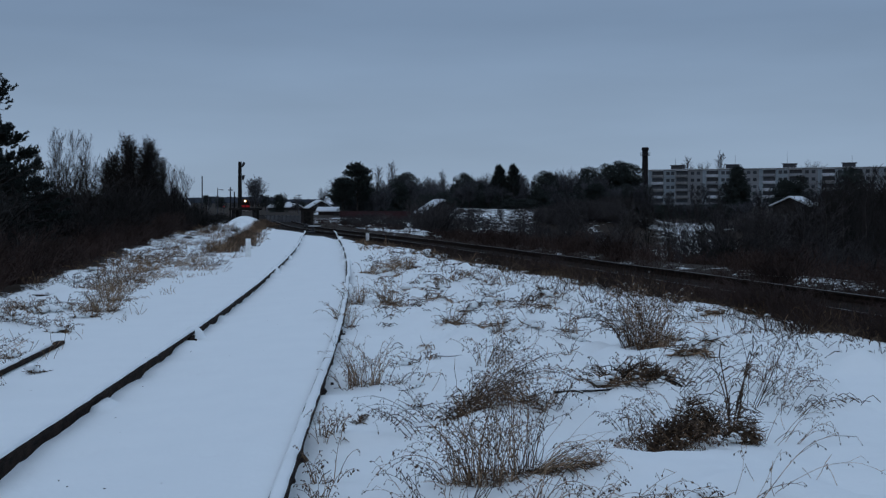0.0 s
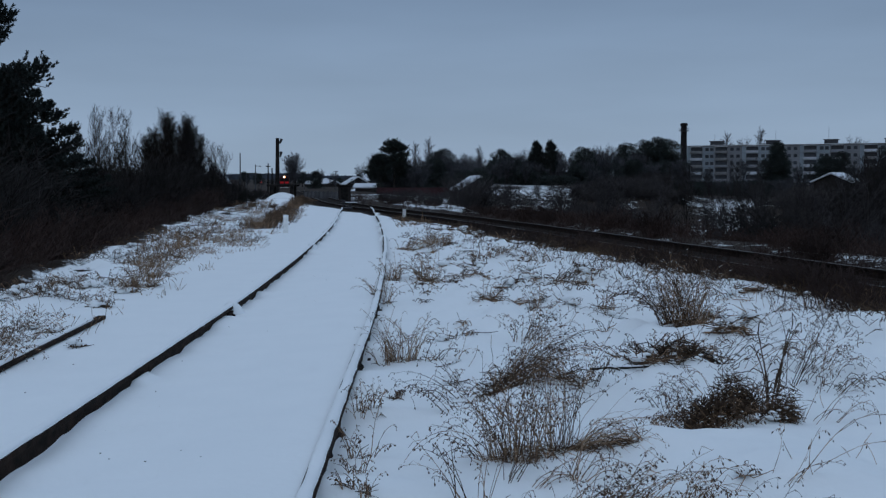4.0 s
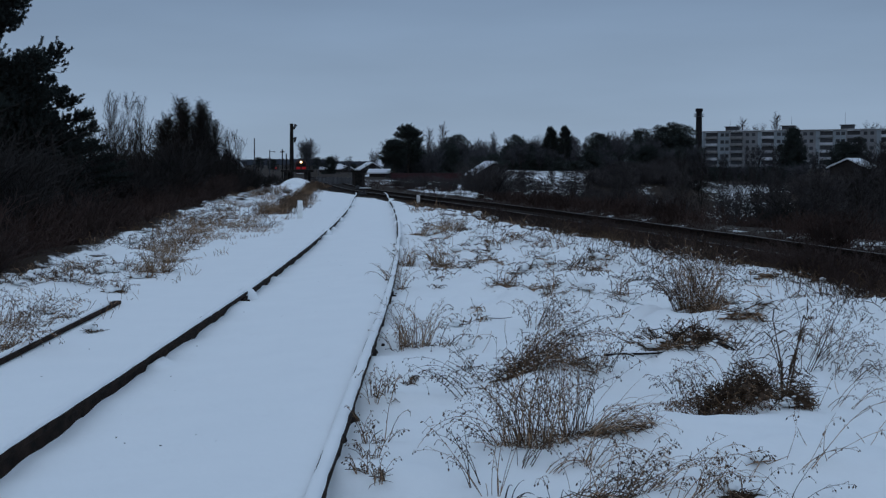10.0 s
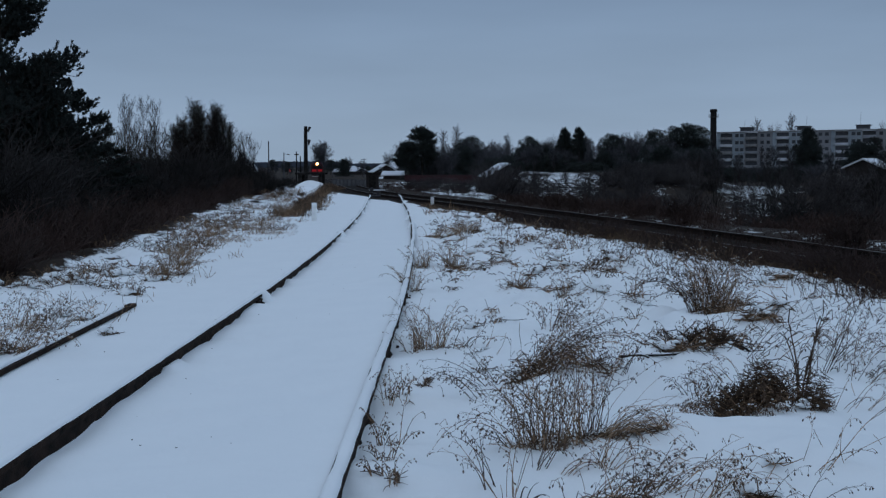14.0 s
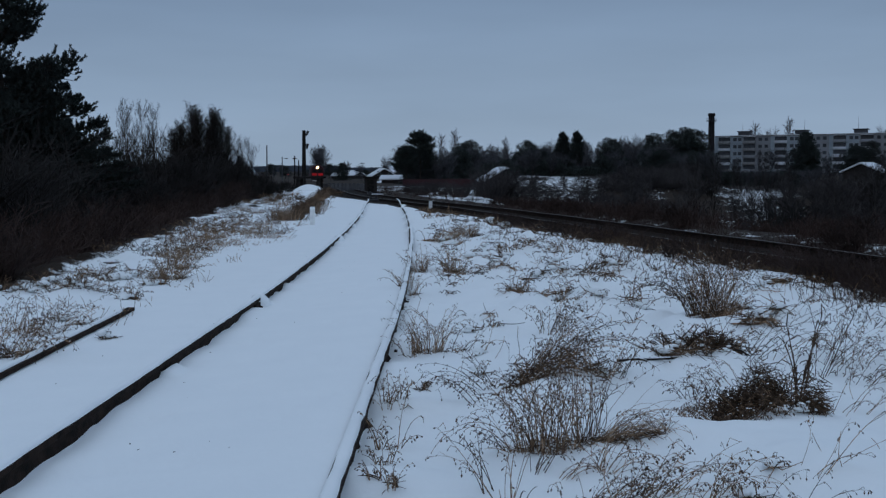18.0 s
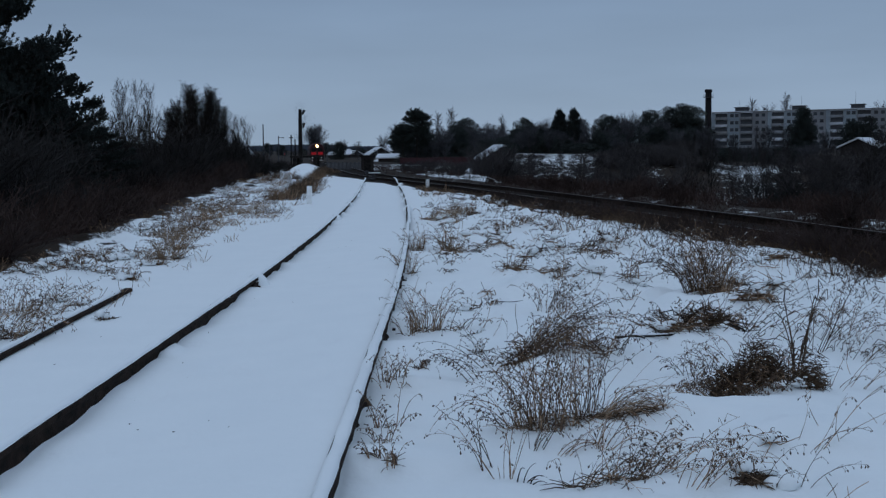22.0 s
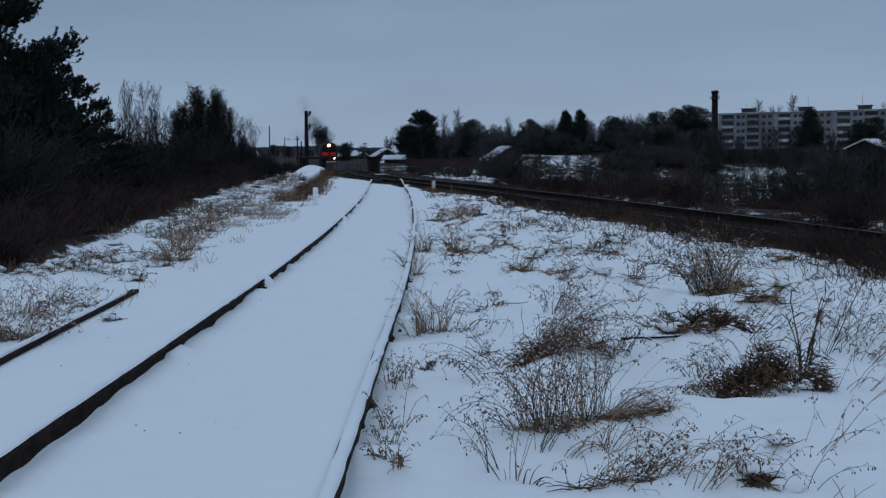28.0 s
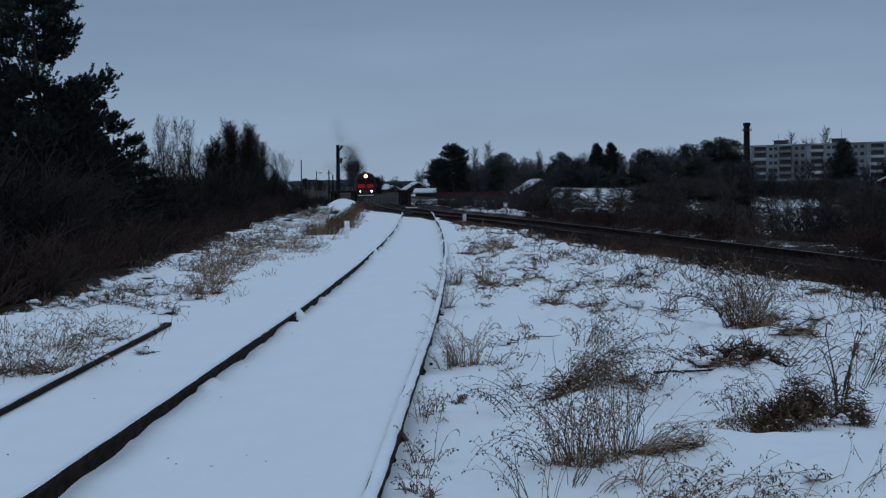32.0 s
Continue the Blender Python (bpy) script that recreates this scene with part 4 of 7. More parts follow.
def lobed_pine(name, label, seed, height, crown_from, width, lobes, lobe_r, blades=260, flat=0.62, needle=1.0):
    """An old pine seen from afar: needles gathered in rounded cushions on bent boughs."""
    rnd = random.Random(seed)
    t = thing(name, label, "tree", pose(0, 0, -500))
    bend = height * 0.03
    part("trunk", tube([(0, 0, -0.5), (bend, 0, height * 0.5), (0, 0, height * 0.93)], [height * 0.02, height * 0.014, 0.05], 8), BARK, t)
    segs, v, f = [], [], []
    for i in range(lobes):
        q = (i + rnd.random()) / lobes
        a = i * 2.4 + rnd.uniform(-.5, .5)
        rad = height * width * math.sqrt(max(0.0, 1 - (abs(q - 0.36) / 0.65) ** 1.8)) * math.sqrt(rnd.uniform(.08, 1)) * rnd.uniform(.75, 1.2)
        lr = lobe_r * rnd.uniform(.65, 1.25)
        c = Vector((rad * math.cos(a), rad * math.sin(a), height * (crown_from + (0.98 - crown_from) * q) - lr * flat))
        foot = Vector((0, 0, max(height * crown_from * .8, c.z - rad * .45)))
        mid = foot.lerp(c, .55) + Vector((0, 0, -.12 * rad))
        segs += [(tuple(foot), tuple(mid), height * .006, height * .005), (tuple(mid), tuple(c), height * .005, height * .002)]
        for _ in range(blades):
            n = Vector((rnd.gauss(0, 1), rnd.gauss(0, 1), rnd.gauss(0, 1))).normalized()
            p = c + Vector((n.x, n.y, n.z * flat)) * lr * rnd.uniform(.45, 1.06)
            d = (n + Vector((rnd.gauss(0, .6), rnd.gauss(0, .6), rnd.gauss(.2, .6)))).normalized() * rnd.uniform(.09, .2) * needle
            s = d.cross(Vector((rnd.gauss(0, 1), rnd.gauss(0, 1), rnd.gauss(0, 1)))).normalized() * rnd.uniform(.035, .07) * needle
            k = len(v)
            v += [tuple(p - s), tuple(p + s), tuple(p + d + s * .6), tuple(p + d - s * .6)]
            f.append((k, k + 1, k + 2, k + 3))
    tagged(part("bough_frame", bars(segs), BARK, t), kind="stuff")
    tagged(part("foliage", (v, f), NEEDLE, t, "dark green needle cushions"), kind="stuff")
    return t


def place(proto, x, y, s=1.0, turn=0.0, z=None, tilt=0.0, label=""):
    z = z_at(x, y) - 0.1 if z is None else z
    sx = s if isinstance(s, (tuple, list)) else (s, s, s)
    ob = copy_thing(proto, pose(x, y, z, tilt, 0, turn) @ Matrix.Diagonal((*sx, 1)))
    if label:
        tagged(ob, label)
    return ob


def discard(ob):
    for o in (*ob.children_recursive, ob):
        bpy.data.objects.remove(o)


rnd = random.Random(11)
B1 = bare_tree("bare_tree", "leafless broad tree with fine grey-brown twigs", 1, 10, 0.16, levels=3, kids=(12, 8, 6), spread=0.55, twig_r=0.012)
B2 = plume_tree("bare_tree", "leafless slender tree with fine twigs", 11, 0.12, 0.0075, TWIG, seed=2, n=46, base=0.22, spread=0.75, reach=0.3, profile=lambda t: 1 - .55 * t, subs=8, fine=5)
B4 = plume_tree("bare_tree", "slender leafless tree on the ravine slope", 8, 0.1, 0.008, RAVINETWIG, seed=21, n=40, base=0.2, spread=0.8, reach=0.34, profile=lambda t: 1 - .5 * t, subs=7, fine=5)
B3 = plume_tree("bare_tree", "leafless columnar tree, dense with upright twigs", 10, 0.12, 0.005, TWIG, seed=3, n=230, base=0.02, spread=0.34, reach=0.34, profile=lambda t: 1 - .68 * t, subs=7, fine=4, up=0.05, wob=0.08)
# far trees, their haze carried by the twig colour
F1 = plume_tree("bare_tree", "distant leafless round-crowned tree", 10, 0.2, 0.013, HAZETWIG, seed=4, n=60, base=0.25, spread=1.3, reach=0.42, profile=lambda t: .45 + .6 * math.sin(math.pi * min(1, t * .8 + .12)), subs=9, fine=6, up=0.16)
F2 = plume_tree("bare_tree", "distant leafless birch with thin upswept crown", 11, 0.15, 0.013, HAZETWIG, seed=5, n=64, base=0.15, spread=0.7, reach=0.28, profile=lambda t: 1 - .6 * t, subs=8, fine=6)
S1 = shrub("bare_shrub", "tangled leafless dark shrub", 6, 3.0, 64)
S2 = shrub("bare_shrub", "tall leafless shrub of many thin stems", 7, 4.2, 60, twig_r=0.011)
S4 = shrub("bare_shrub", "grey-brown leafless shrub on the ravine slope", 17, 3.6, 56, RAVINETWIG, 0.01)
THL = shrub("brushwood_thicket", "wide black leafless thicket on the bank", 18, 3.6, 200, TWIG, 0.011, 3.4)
TH = shrub("brushwood_thicket", "wide dark leafless brushwood thicket", 16, 3.6, 210, RAVINETWIG, twig_r=0.012, wide=3.6)
S3 = shrub("bare_shrub", "low tangled brown shrub", 8, 1.6, 46, BROWNTWIG, twig_r=0.006)
P1 = shoot_pine("pine_tree", "dark green Scots pine with clumped needles", 9, 10)
P5 = pad_pine("pine_tree", "tall dark Scots pine with layered pads of needles", 51, 8.2,
              [(1.0, 20, .03, .035), (.985, 200, .05, .035), (.95, 175, .12, .04), (.955, 350, .06, .04), (.94, 10, .125, .045), (.9, 185, .16, .055), (.9, 330, .12, .045), (.865, 15, .13, .045), (.86, 160, .13, .06), (.82, 200, .2, .06), (.81, 40, .1, .06), (.79, 90, .1, .07),
               (.7, 5, .25, .06), (.67, 350, .21, .06), (.74, 180, .17, .06), (.7, 200, .23, .07), (.69, 270, .12, .08), (.67, 20, .2, .07), (.64, 165, .24, .07), (.62, 340, .19, .07), (.6, 60, .12, .09), (.585, 190, .22, .08), (.565, 10, .2, .075), (.54, 300, .14, .09), (.52, 175, .24, .08), (.48, 355, .22, .08), (.46, 100, .16, .09)], filler=12)
P6 = pad_pine("pine_tree", "young dark pine with upturned shoots", 52, 5.0, [(1.0, 40, .02, .03), (.95, 160, .07, .04), (.93, 5, .1, .045), (.88, 350, .17, .045), (.86, 180, .13, .05), (.8, 20, .23, .05), (.78, 200, .18, .06), (.72, 0, .28, .06), (.7, 160, .24, .06), (.66, 60, .2, .07), (.6, 345, .3, .07), (.58, 190, .28, .07)], filler=10, shoot=.9)
P7 = pad_pine("pine_tree", "old pine with umbrella-like layered pads and gaps", 53, 11, [(.96, 60, .05, .11), (.93, 200, .1, .1), (.9, 330, .12, .1), (.85, 10, .19, .11), (.82, 170, .13, .12), (.79, 80, .1, .12), (.73, 350, .2, .12), (.69, 190, .26, .11), (.66, 270, .12, .13), (.61, 20, .17, .12), (.56, 175, .34, .1), (.55, 260, .14, .12), (.5, 345, .24, .1), (.45, 195, .26, .1), (.38, 30, .2, .09)], blades=24, shoot=2.2)
P2 = lobed_pine("pine_tree", "distant dark pine with rounded clumped crown", 10, 10, 0.3, 0.3, 28, 1.2, 480)
P3 = lobed_pine("pine_tree", "distant dark pine with bare lower trunk", 12, 11, 0.55, 0.2, 16, 1.15, 480)
P4 = lobed_pine("evergreen_tree", "broad dense dark evergreen with a rounded crown", 14, 8, 0.1, 0.42, 80, 1.15)
SP = lobed_pine("spruce_tree", "tall dark green broad conical spruce", 13, 11, 0.04, 0.24, 110, 0.85)

# the pines left of the siding, at the foot of the bank
def stand(proto, h0, x, y, ztop, turn=0.0, wide=1.0):
    z = z_at(x, y) - 0.1
    k = (ztop - z) / h0
    return place(proto, x, y, (k * wide, k * wide, k), turn, z)


stand(P5, 8.2, -12.0, 30.00, 6.95, 0, .84)
stand(P6, 5.0, -10.65, 31.00, 3.75, 0, .9)
stand(P6, 5.0, -10.4, 33.00, 2.3, 25, 1.2)
for (x, y), top, turn, wide in (((-15.05, 33.00), 4.2, 300, 1.0), ((-12.0, 35.00), 2.9, 250, 1.3), ((-11.78, 34.00), 3.0, 80, 1.5), ((-13.28, 33.00), 3.3, 10, 1.2), ((-13.02, 36.00), 4.2, 120, 1.0), ((-13.17, 34.00), 4.6, 190, 1.0), ((-14.16, 40.00), 2.9, 30, 1.4), ((-14.02, 42.00), 2.6, 330, 1.4), ((-15.50, 36.00), 5.0, 200, 1.2)):
    stand(P1, 10, x, y, top, turn, wide)
for k, ((x, y), top) in enumerate((((29.15, 70.00), 3.1), ((31.15, 72.00), 3.4), ((31.36, 70.00), 3.3), ((34.21, 74.00), 3.2), ((34.04, 80.00), 3.2), ((37.03, 84.00), 3.4), ((33.43, 70.00), 3.3), ((35.86, 72.00), 3.4))):
    stand(B1, 10, x, y, top, 40 * k, 1.2)
    stand(THL, 3.6, x, y - 4, 1.2 + .3 * (k % 3), 70 * k, 0.9)
for k, (b, d, top) in enumerate(((.402, 66, 3.2), (.418, 72, 3.7), (.435, 66, 3.9), (.45, 74, 3.8), (.41, 62, 2.6), (.428, 60, 2.9), (.445, 62, 3.2), (.468, 68, 3.9), (.485, 72, 3.8), (.5, 66, 3.6), (.395, 78, 3.0))):
    stand(B1, 10, b * d, d, top, 53 * k + 20, 1.35)
    if k < 10:
        stand(THL, 3.6, b * d + 1, d + 2, top * (.75 + .05 * (k % 4)), 31 * k, .55)
for b, d, top in ((.243, 50, 2.4), (.288, 44, 2.3), (.262, 60, 2.2), (.31, 48, 2.5), (.345, 46, 2.2), (.225, 62, 2.4), (.4, 42, 2.6), (.415, 40, 2.4), (.435, 44, 2.8)):
    stand(B2, 11, b * d, d, top, 900 * b, .8)
# bare trees and columnar trees beyond
for (x, y), top, proto, turn, wide in (((-15.10, 52.00), 5.0, B2, 0, .8), ((-13.93, 50.00), 4.8, B2, 60, .8), ((-14.49, 54.00), 4.9, B2, 100, .75), ((-15.6, 50.00), 4.2, B2, 150, .8), ((-14.3, 50.00), 4.4, B2, 210, .7), ((-14.55, 48.00), 3.7, B1, 20, .9), ((-14.54, 56.00), 4.0, B1, 10, .9), ((-16.50, 60.00), 4.0, B1, 50, 1.2),
                                       ((-14.02, 60.00), 5.4, B3, 10, 1.7), ((-12.55, 60.00), 5.2, B3, 70, 1.7), ((-14.62, 66.00), 4.2, B3, 130, 1.7), ((-15.54, 64.00), 4.3, B3, 200, 1.7), ((-12.67, 63.00), 4.3, B3, 20, 1.7), ((-13.59, 74.00), 4.3, B1, 40, 1), ((-14.12, 80.00), 3.9, B1, 90, 1), ((-14.96, 78.00), 4.0, B1, 150, 1)):
    stand(proto, 11 if proto is B2 else 10, x, y, top, turn, wide)
for k, ((x, y), top) in enumerate((((-13.29, 58.00), 5.0), ((-12.37, 58.00), 4.9), ((-12.48, 61.00), 4.7), ((-14.74, 62.00), 4.6))):
    stand(B3, 10, x, y, top, 33 * k, 1.5)
for k, ((x, y), top) in enumerate((((-15.76, 52.00), 2.1), ((-15.97, 55.00), 2.2), ((-14.99, 54.00), 2.3), ((-15.10, 57.00), 2.2), ((-14.12, 56.00), 2.4), ((-13.88, 58.00), 2.6), ((-12.91, 57.00), 2.7), ((-12.61, 59.00), 2.6), ((-12.06, 60.00), 2.3), ((-12.43, 66.00), 2.1), ((-12.71, 72.00), 1.9), ((-13.55, 80.00), 1.6))):
    stand(THL, 3.6, x, y, top, 47 * k, 0.8)
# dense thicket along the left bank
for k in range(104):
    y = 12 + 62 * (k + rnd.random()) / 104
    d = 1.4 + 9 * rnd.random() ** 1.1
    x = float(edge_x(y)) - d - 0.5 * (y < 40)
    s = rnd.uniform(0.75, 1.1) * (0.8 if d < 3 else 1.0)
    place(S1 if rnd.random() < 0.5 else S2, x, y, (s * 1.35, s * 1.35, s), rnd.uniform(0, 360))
for k in range(46):
    y = 9 + 70 * (k + rnd.random()) / 46
    s = rnd.uniform(0.5, 0.9)
    place(S3, float(edge_x(y)) - rnd.uniform(0.0, 1.6) - 0.5 * (y < 40), y, (s * 1.3, s * 1.3, s), rnd.uniform(0, 360))
for k in range(16):
    y = 74 + 110 * rnd.random()
    s = rnd.uniform(0.6, 0.9)
    place(S1, float(edge_x(y)) - rnd.uniform(1, 26), y, (s * 1.6, s * 1.6, s), rnd.uniform(0, 360))

# wooded hill beyond the ravine: crest heights by bearing (x over y)
BEAR = [-0.05, -0.03, -0.012, 0.0, 0.021, 0.034, 0.049, 0.059, 0.074, 0.09, 0.105, 0.115, 0.13, 0.145, 0.16, 0.176, 0.187, 0.199, 0.219, 0.232, 0.242, 0.262, 0.3, 0.34, 0.37, 0.39, 0.45, 0.6]
CREST = [0.023, 0.03, 0.022, 0.030, 0.030, 0.025, 0.031, 0.023, 0.029, 0.028, 0.034, 0.036, 0.028, 0.033, 0.031, 0.036, 0.03, 0.037, 0.039, 0.030, 0.008, 0.006, 0.01, 0.008, 0.010, 0.018, 0.018, 0.02]
# solid evergreen and bush belt: the height of its top by bearing
FBEAR = [-0.05, -0.02, -0.01, 0.008, 0.016, 0.026, 0.045, 0.057, 0.061, 0.072, 0.082, 0.09, 0.102, 0.112, 0.132, 0.138, 0.150, 0.154, 0.175, 0.179, 0.19, 0.194, 0.232, 0.238, 0.262, 0.3, 0.37, 0.39, 0.6]
FTOP = [0.012, 0.012, 0.015, 0.025, 0.027, 0.022, 0.013, 0.013, 0.022, 0.027, 0.025, 0.019, 0.022, 0.008, 0.008, 0.019, 0.021, 0.008, 0.008, 0.03, 0.03, 0.02, 0.022, 0.004, 0.002, 0.004, 0.004, 0.014, 0.016]
for k in range(96):
    b = -0.036 + 0.36 * (k + rnd.random()) / 96
    d = rnd.uniform(140, 185) if b > 0.05 else rnd.uniform(170, 205)
    top = EYE + d * float(np.interp(b, FBEAR, FTOP)) * rnd.uniform(0.75, 1.0)
    h = max(1.5, top - z_at(b * d, d))
    w = max(0.55, min(h / 8, 0.8)) * rnd.uniform(.8, 1.1)
    if k % 2:
        place(F1, b * d, d - 4, (h / 10 * 1.5, h / 10 * 1.5, h / 10 * 1.12), rnd.uniform(0, 360))
    else:
        place(P4, b * d, d, (w, w, h / 8), rnd.uniform(0, 360))
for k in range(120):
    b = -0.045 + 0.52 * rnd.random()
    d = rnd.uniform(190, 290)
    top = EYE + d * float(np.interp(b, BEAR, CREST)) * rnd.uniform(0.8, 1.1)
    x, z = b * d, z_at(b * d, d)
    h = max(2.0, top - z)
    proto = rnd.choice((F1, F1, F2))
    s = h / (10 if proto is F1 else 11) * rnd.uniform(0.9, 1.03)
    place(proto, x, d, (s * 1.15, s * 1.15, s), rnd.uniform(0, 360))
# single trees that stand out on the skyline
for (x, y), ztop, proto, h0 in (((-6.5, 170.00), 5.6, P7, 11), ((-4.39, 172.00), 8.0, P7, 11), ((-3.59, 176.00), 4.8, P2, 10), ((0.46, 225.00), 10.2, F2, 11), ((-0.58, 228.00), 9.4, F2, 11), ((4.17, 215.00), 8.2, P3, 11), ((2.89, 218.00), 7.4, P2, 10),
                               ((12.60, 260.00), 9.6, F2, 11), ((8.23, 260.00), 8.0, F1, 10), ((16.96, 165.00), 7.5, P7, 11), ((19.06, 165.00), 7.6, P7, 11), ((16.94, 166.00), 6.4, P3, 11), ((16.02, 215.00), 7.4, F1, 10), ((27.53, 190.00), 7.4, P2, 10), ((33.06, 180.00), 7.7, P2, 10), ((40.95, 250.00), 9.9, F1, 10), ((39.17, 255.00), 9.6, F1, 10), ((21.55, 240.00), 8.6, F1, 10), ((13.31, 185.00), 6.9, P2, 10), ((7.66, 134.00), 2.4, P4, 8), ((8.61, 136.00), 2.6, P4, 8), ((7.73, 150.00), 3.6, P4, 8), ((5.40, 158.00), 3.2, P4, 8), ((37.96, 215.00), 9.0, F2, 11),
                               ((38.39, 190.00), 8.6, P2, 10), ((40.33, 190.00), 9.1, P2, 10), ((42.71, 192.00), 8.8, P2, 10), ((80.24, 250.00), 11.0, SP, 11), ((80.62, 252.00), 8.2, P4, 8), ((91.34, 250.00), 8.0, P4, 8), ((94.91, 250.00), 8.4, P2, 10), ((77.46, 300.00), 5.6, F1, 10), ((83.58, 300.00), 7.4, F2, 11), ((86.95, 300.00), 7.8, F1, 10), ((90.47, 300.00), 7.0, F2, 11), ((101.95, 300.00), 6.0, F1, 10), ((130.94, 470.00), 22, F2, 11), ((145.33, 470.00), 24, F2, 11),
                               ((135.74, 470.00), 20, F1, 10), ((187.61, 480.00), 21, F1, 10), ((-37.38, 330.00), 10.0, F1, 10), ((-39.49, 335.00), 9.8, F1, 10), ((-37.64, 325.00), 10.2, F1, 10), ((-16.69, 300.00), 6.4, F1, 10), ((-28.63, 300.00), 4.9, P4, 8), ((-27.40, 300.00), 5.2, F1, 10), ((-24.36, 310.00), 4.5, F1, 10), ((102.38, 240.00), 10, P2, 10)):
    z = z_at(x, y)
    ztop = ztop * (1.07 if proto in (F1, F2) else 1.05 if proto in (P2, P3) else 1)
    k, w = (ztop - z) / h0, 0.5 if proto is P7 and x > 10 else 1
    place(proto, x, y, (k * w, k * w, k), 0 if proto is P7 else rnd.uniform(0, 360), z - 0.1)
for k in range(12):
    b, d = -0.045 + 0.03 * (k + rnd.random()) / 12, rnd.uniform(180, 250)
    s = (EYE + d * rnd.uniform(-0.006, 0.002) - z_at(b * d, d)) / 3.6
    place(TH, b * d, d, (1.0, 1.0, max(.15, s)), rnd.uniform(0, 360))
for k in range(9):
    y = 44 + 40 * rnd.random()
    s = rnd.uniform(.2, .36)
    place(S3, float(edge_x(y)) + rnd.uniform(.3, 3.2), y, (s * 1.6, s * 1.6, s), rnd.uniform(0, 360))
for x, y, s in ((-15.73, 105.34, .35), (-13.73, 95.81, .3), (-16.24, 103.77, .4), (-13.04, 85.52, .3), (-14.41, 89.17, .45), (-16.87, 116.13, .4), (-15.08, 108.37, .3)):
    place(S1, x, y, (s * 1.5, s * 1.5, s), rnd.uniform(0, 360))
for x, y, s in ((-3.03, 86.00, .3), (-1.95, 78.00, .3), (-1.36, 92.00, .4), (-0.37, 80.00, .35), (0.60, 74.00, .4)):
    place(S4, x, y, (s * 1.8, s * 1.8, s), rnd.uniform(0, 360))
for k in range(6):
    d, b = 46 + 9.5 * k + rnd.uniform(-3, 3), rnd.uniform(0.255, 0.296)
    place(S4, b * d, d, rnd.uniform(0.3, 0.55), rnd.uniform(0, 360))
    place(B4, (b + 0.01) * d, d + 2, rnd.uniform(0.25, 0.5), rnd.uniform(0, 360))
for k in range(9):
    d, b = 52 + 4.6 * k, rnd.uniform(0.25, 0.305)
    h = EYE + d * rnd.uniform(-.012, .006) - z_at(b * d, d)
    place(B4, b * d, d, (h / 8 * .8, h / 8 * .8, h / 8), rnd.uniform(0, 360))
stand(P4, 8, -15.0, 71.00, 3.3, 30, .7)
# scattered trees on the plain beyond the junction
for k in range(22):
    b, d = -0.165 + 0.13 * (k + rnd.random()) / 22, rnd.uniform(380, 640)
    h = 1.5 + d * rnd.uniform(0.004, 0.011)
    place(F1 if k % 3 else P2, b * d, d, (h / 10 * 1.5, h / 10 * 1.5, h / 10), rnd.uniform(0, 360))
# brush in the ravine and on the banks
CLEAR = ((-0.06, 0.05, 56), (0.056, 0.112, 26), (0.188, 0.197, 60), (0.246, 0.302, 25))


def is_open(b, d):
    return any(a < b < c and d > e for a, c, e in CLEAR)


def low(x, y, h0, s):
    """Keeps the brush below the sightline to the hill, as the slope does."""
    b = x / y
    if 0.118 <= b < 0.15:
        ceil = -0.022 + 0.016 * (b - 0.118) / 0.032
    else:
        ceil = rnd.uniform(-0.03, -0.001) if 0.235 < b < 0.37 else rnd.uniform(-0.02, 0.004)
    return max(0.15, min(s, (EYE + y * ceil - z_at(x, y)) / h0))


for k in range(38):
    d = 34 + 84 * rnd.random()
    b = 0.05 + 0.43 * rnd.random()
    if is_open(b, d) or is_open(b - .02, d) or is_open(b + .025, d) or b * d - float(main_x(d)) < 7:
        continue
    s = low(b * d, d, 3.6, rnd.uniform(0.55, 1.1))
    place(TH, b * d, d, (min(1, s * 1.1 + .2), min(1, s * 1.1 + .2), s), rnd.uniform(0, 360))
for k in range(22):
    b, d = 0.118 + 0.38 * (k + rnd.random()) / 22, rnd.uniform(96, 122)
    if is_open(b, d) or is_open(b - .025, d) or is_open(b + .025, d):
        continue
    place(TH, b * d, d, (1.0, 1.0, low(b * d, d, 3.6, rnd.uniform(.7, 1.25))), rnd.uniform(0, 360))
for k in range(14):
    b, d = 0.15 + 0.07 * (k + rnd.random()) / 14, rnd.uniform(108, 126)
    s = rnd.uniform(.35, .6)
    place(TH, b * d, d, (.6, .6, s * (.4 if is_open(b, d) else 1)), rnd.uniform(0, 360))
# sparse young trees and shrubs on the open bank and below the fence
for x, y, h in ((9.36, 96.00, 3.6), (7.70, 100.00, 2.4), (10.23, 92.00, 2.8), (8.92, 104.00, 2.2), (6.40, 98.00, 2.0), (11.92, 95.00, 2.2), (8.31, 90.00, 2.4), (17.27, 90.00, 2.5), (16.63, 84.00, 2.2), (6.25, 90.00, 2.2), (11.35, 108.00, 2.0), *((rnd.uniform(.058, .148) * d0, d0, rnd.uniform(2.4, 4.6)) for d0 in (78, 80, 81, 82, 83, 84, 85, 87, 89, 92, 95, 106, 108, 113, 86, 88, 90, 91, 93, 94, 96, 97, 98, 99, 100, 101, 102, 103, 104, 105, 107, 109, 110, 111, 112, 114))):
    h = min(h, EYE + y * 0.001 - z_at(x, y))
    place(B4, x, y, (h / 8 * 1.9, h / 8 * 1.9, h / 8), rnd.uniform(0, 360))
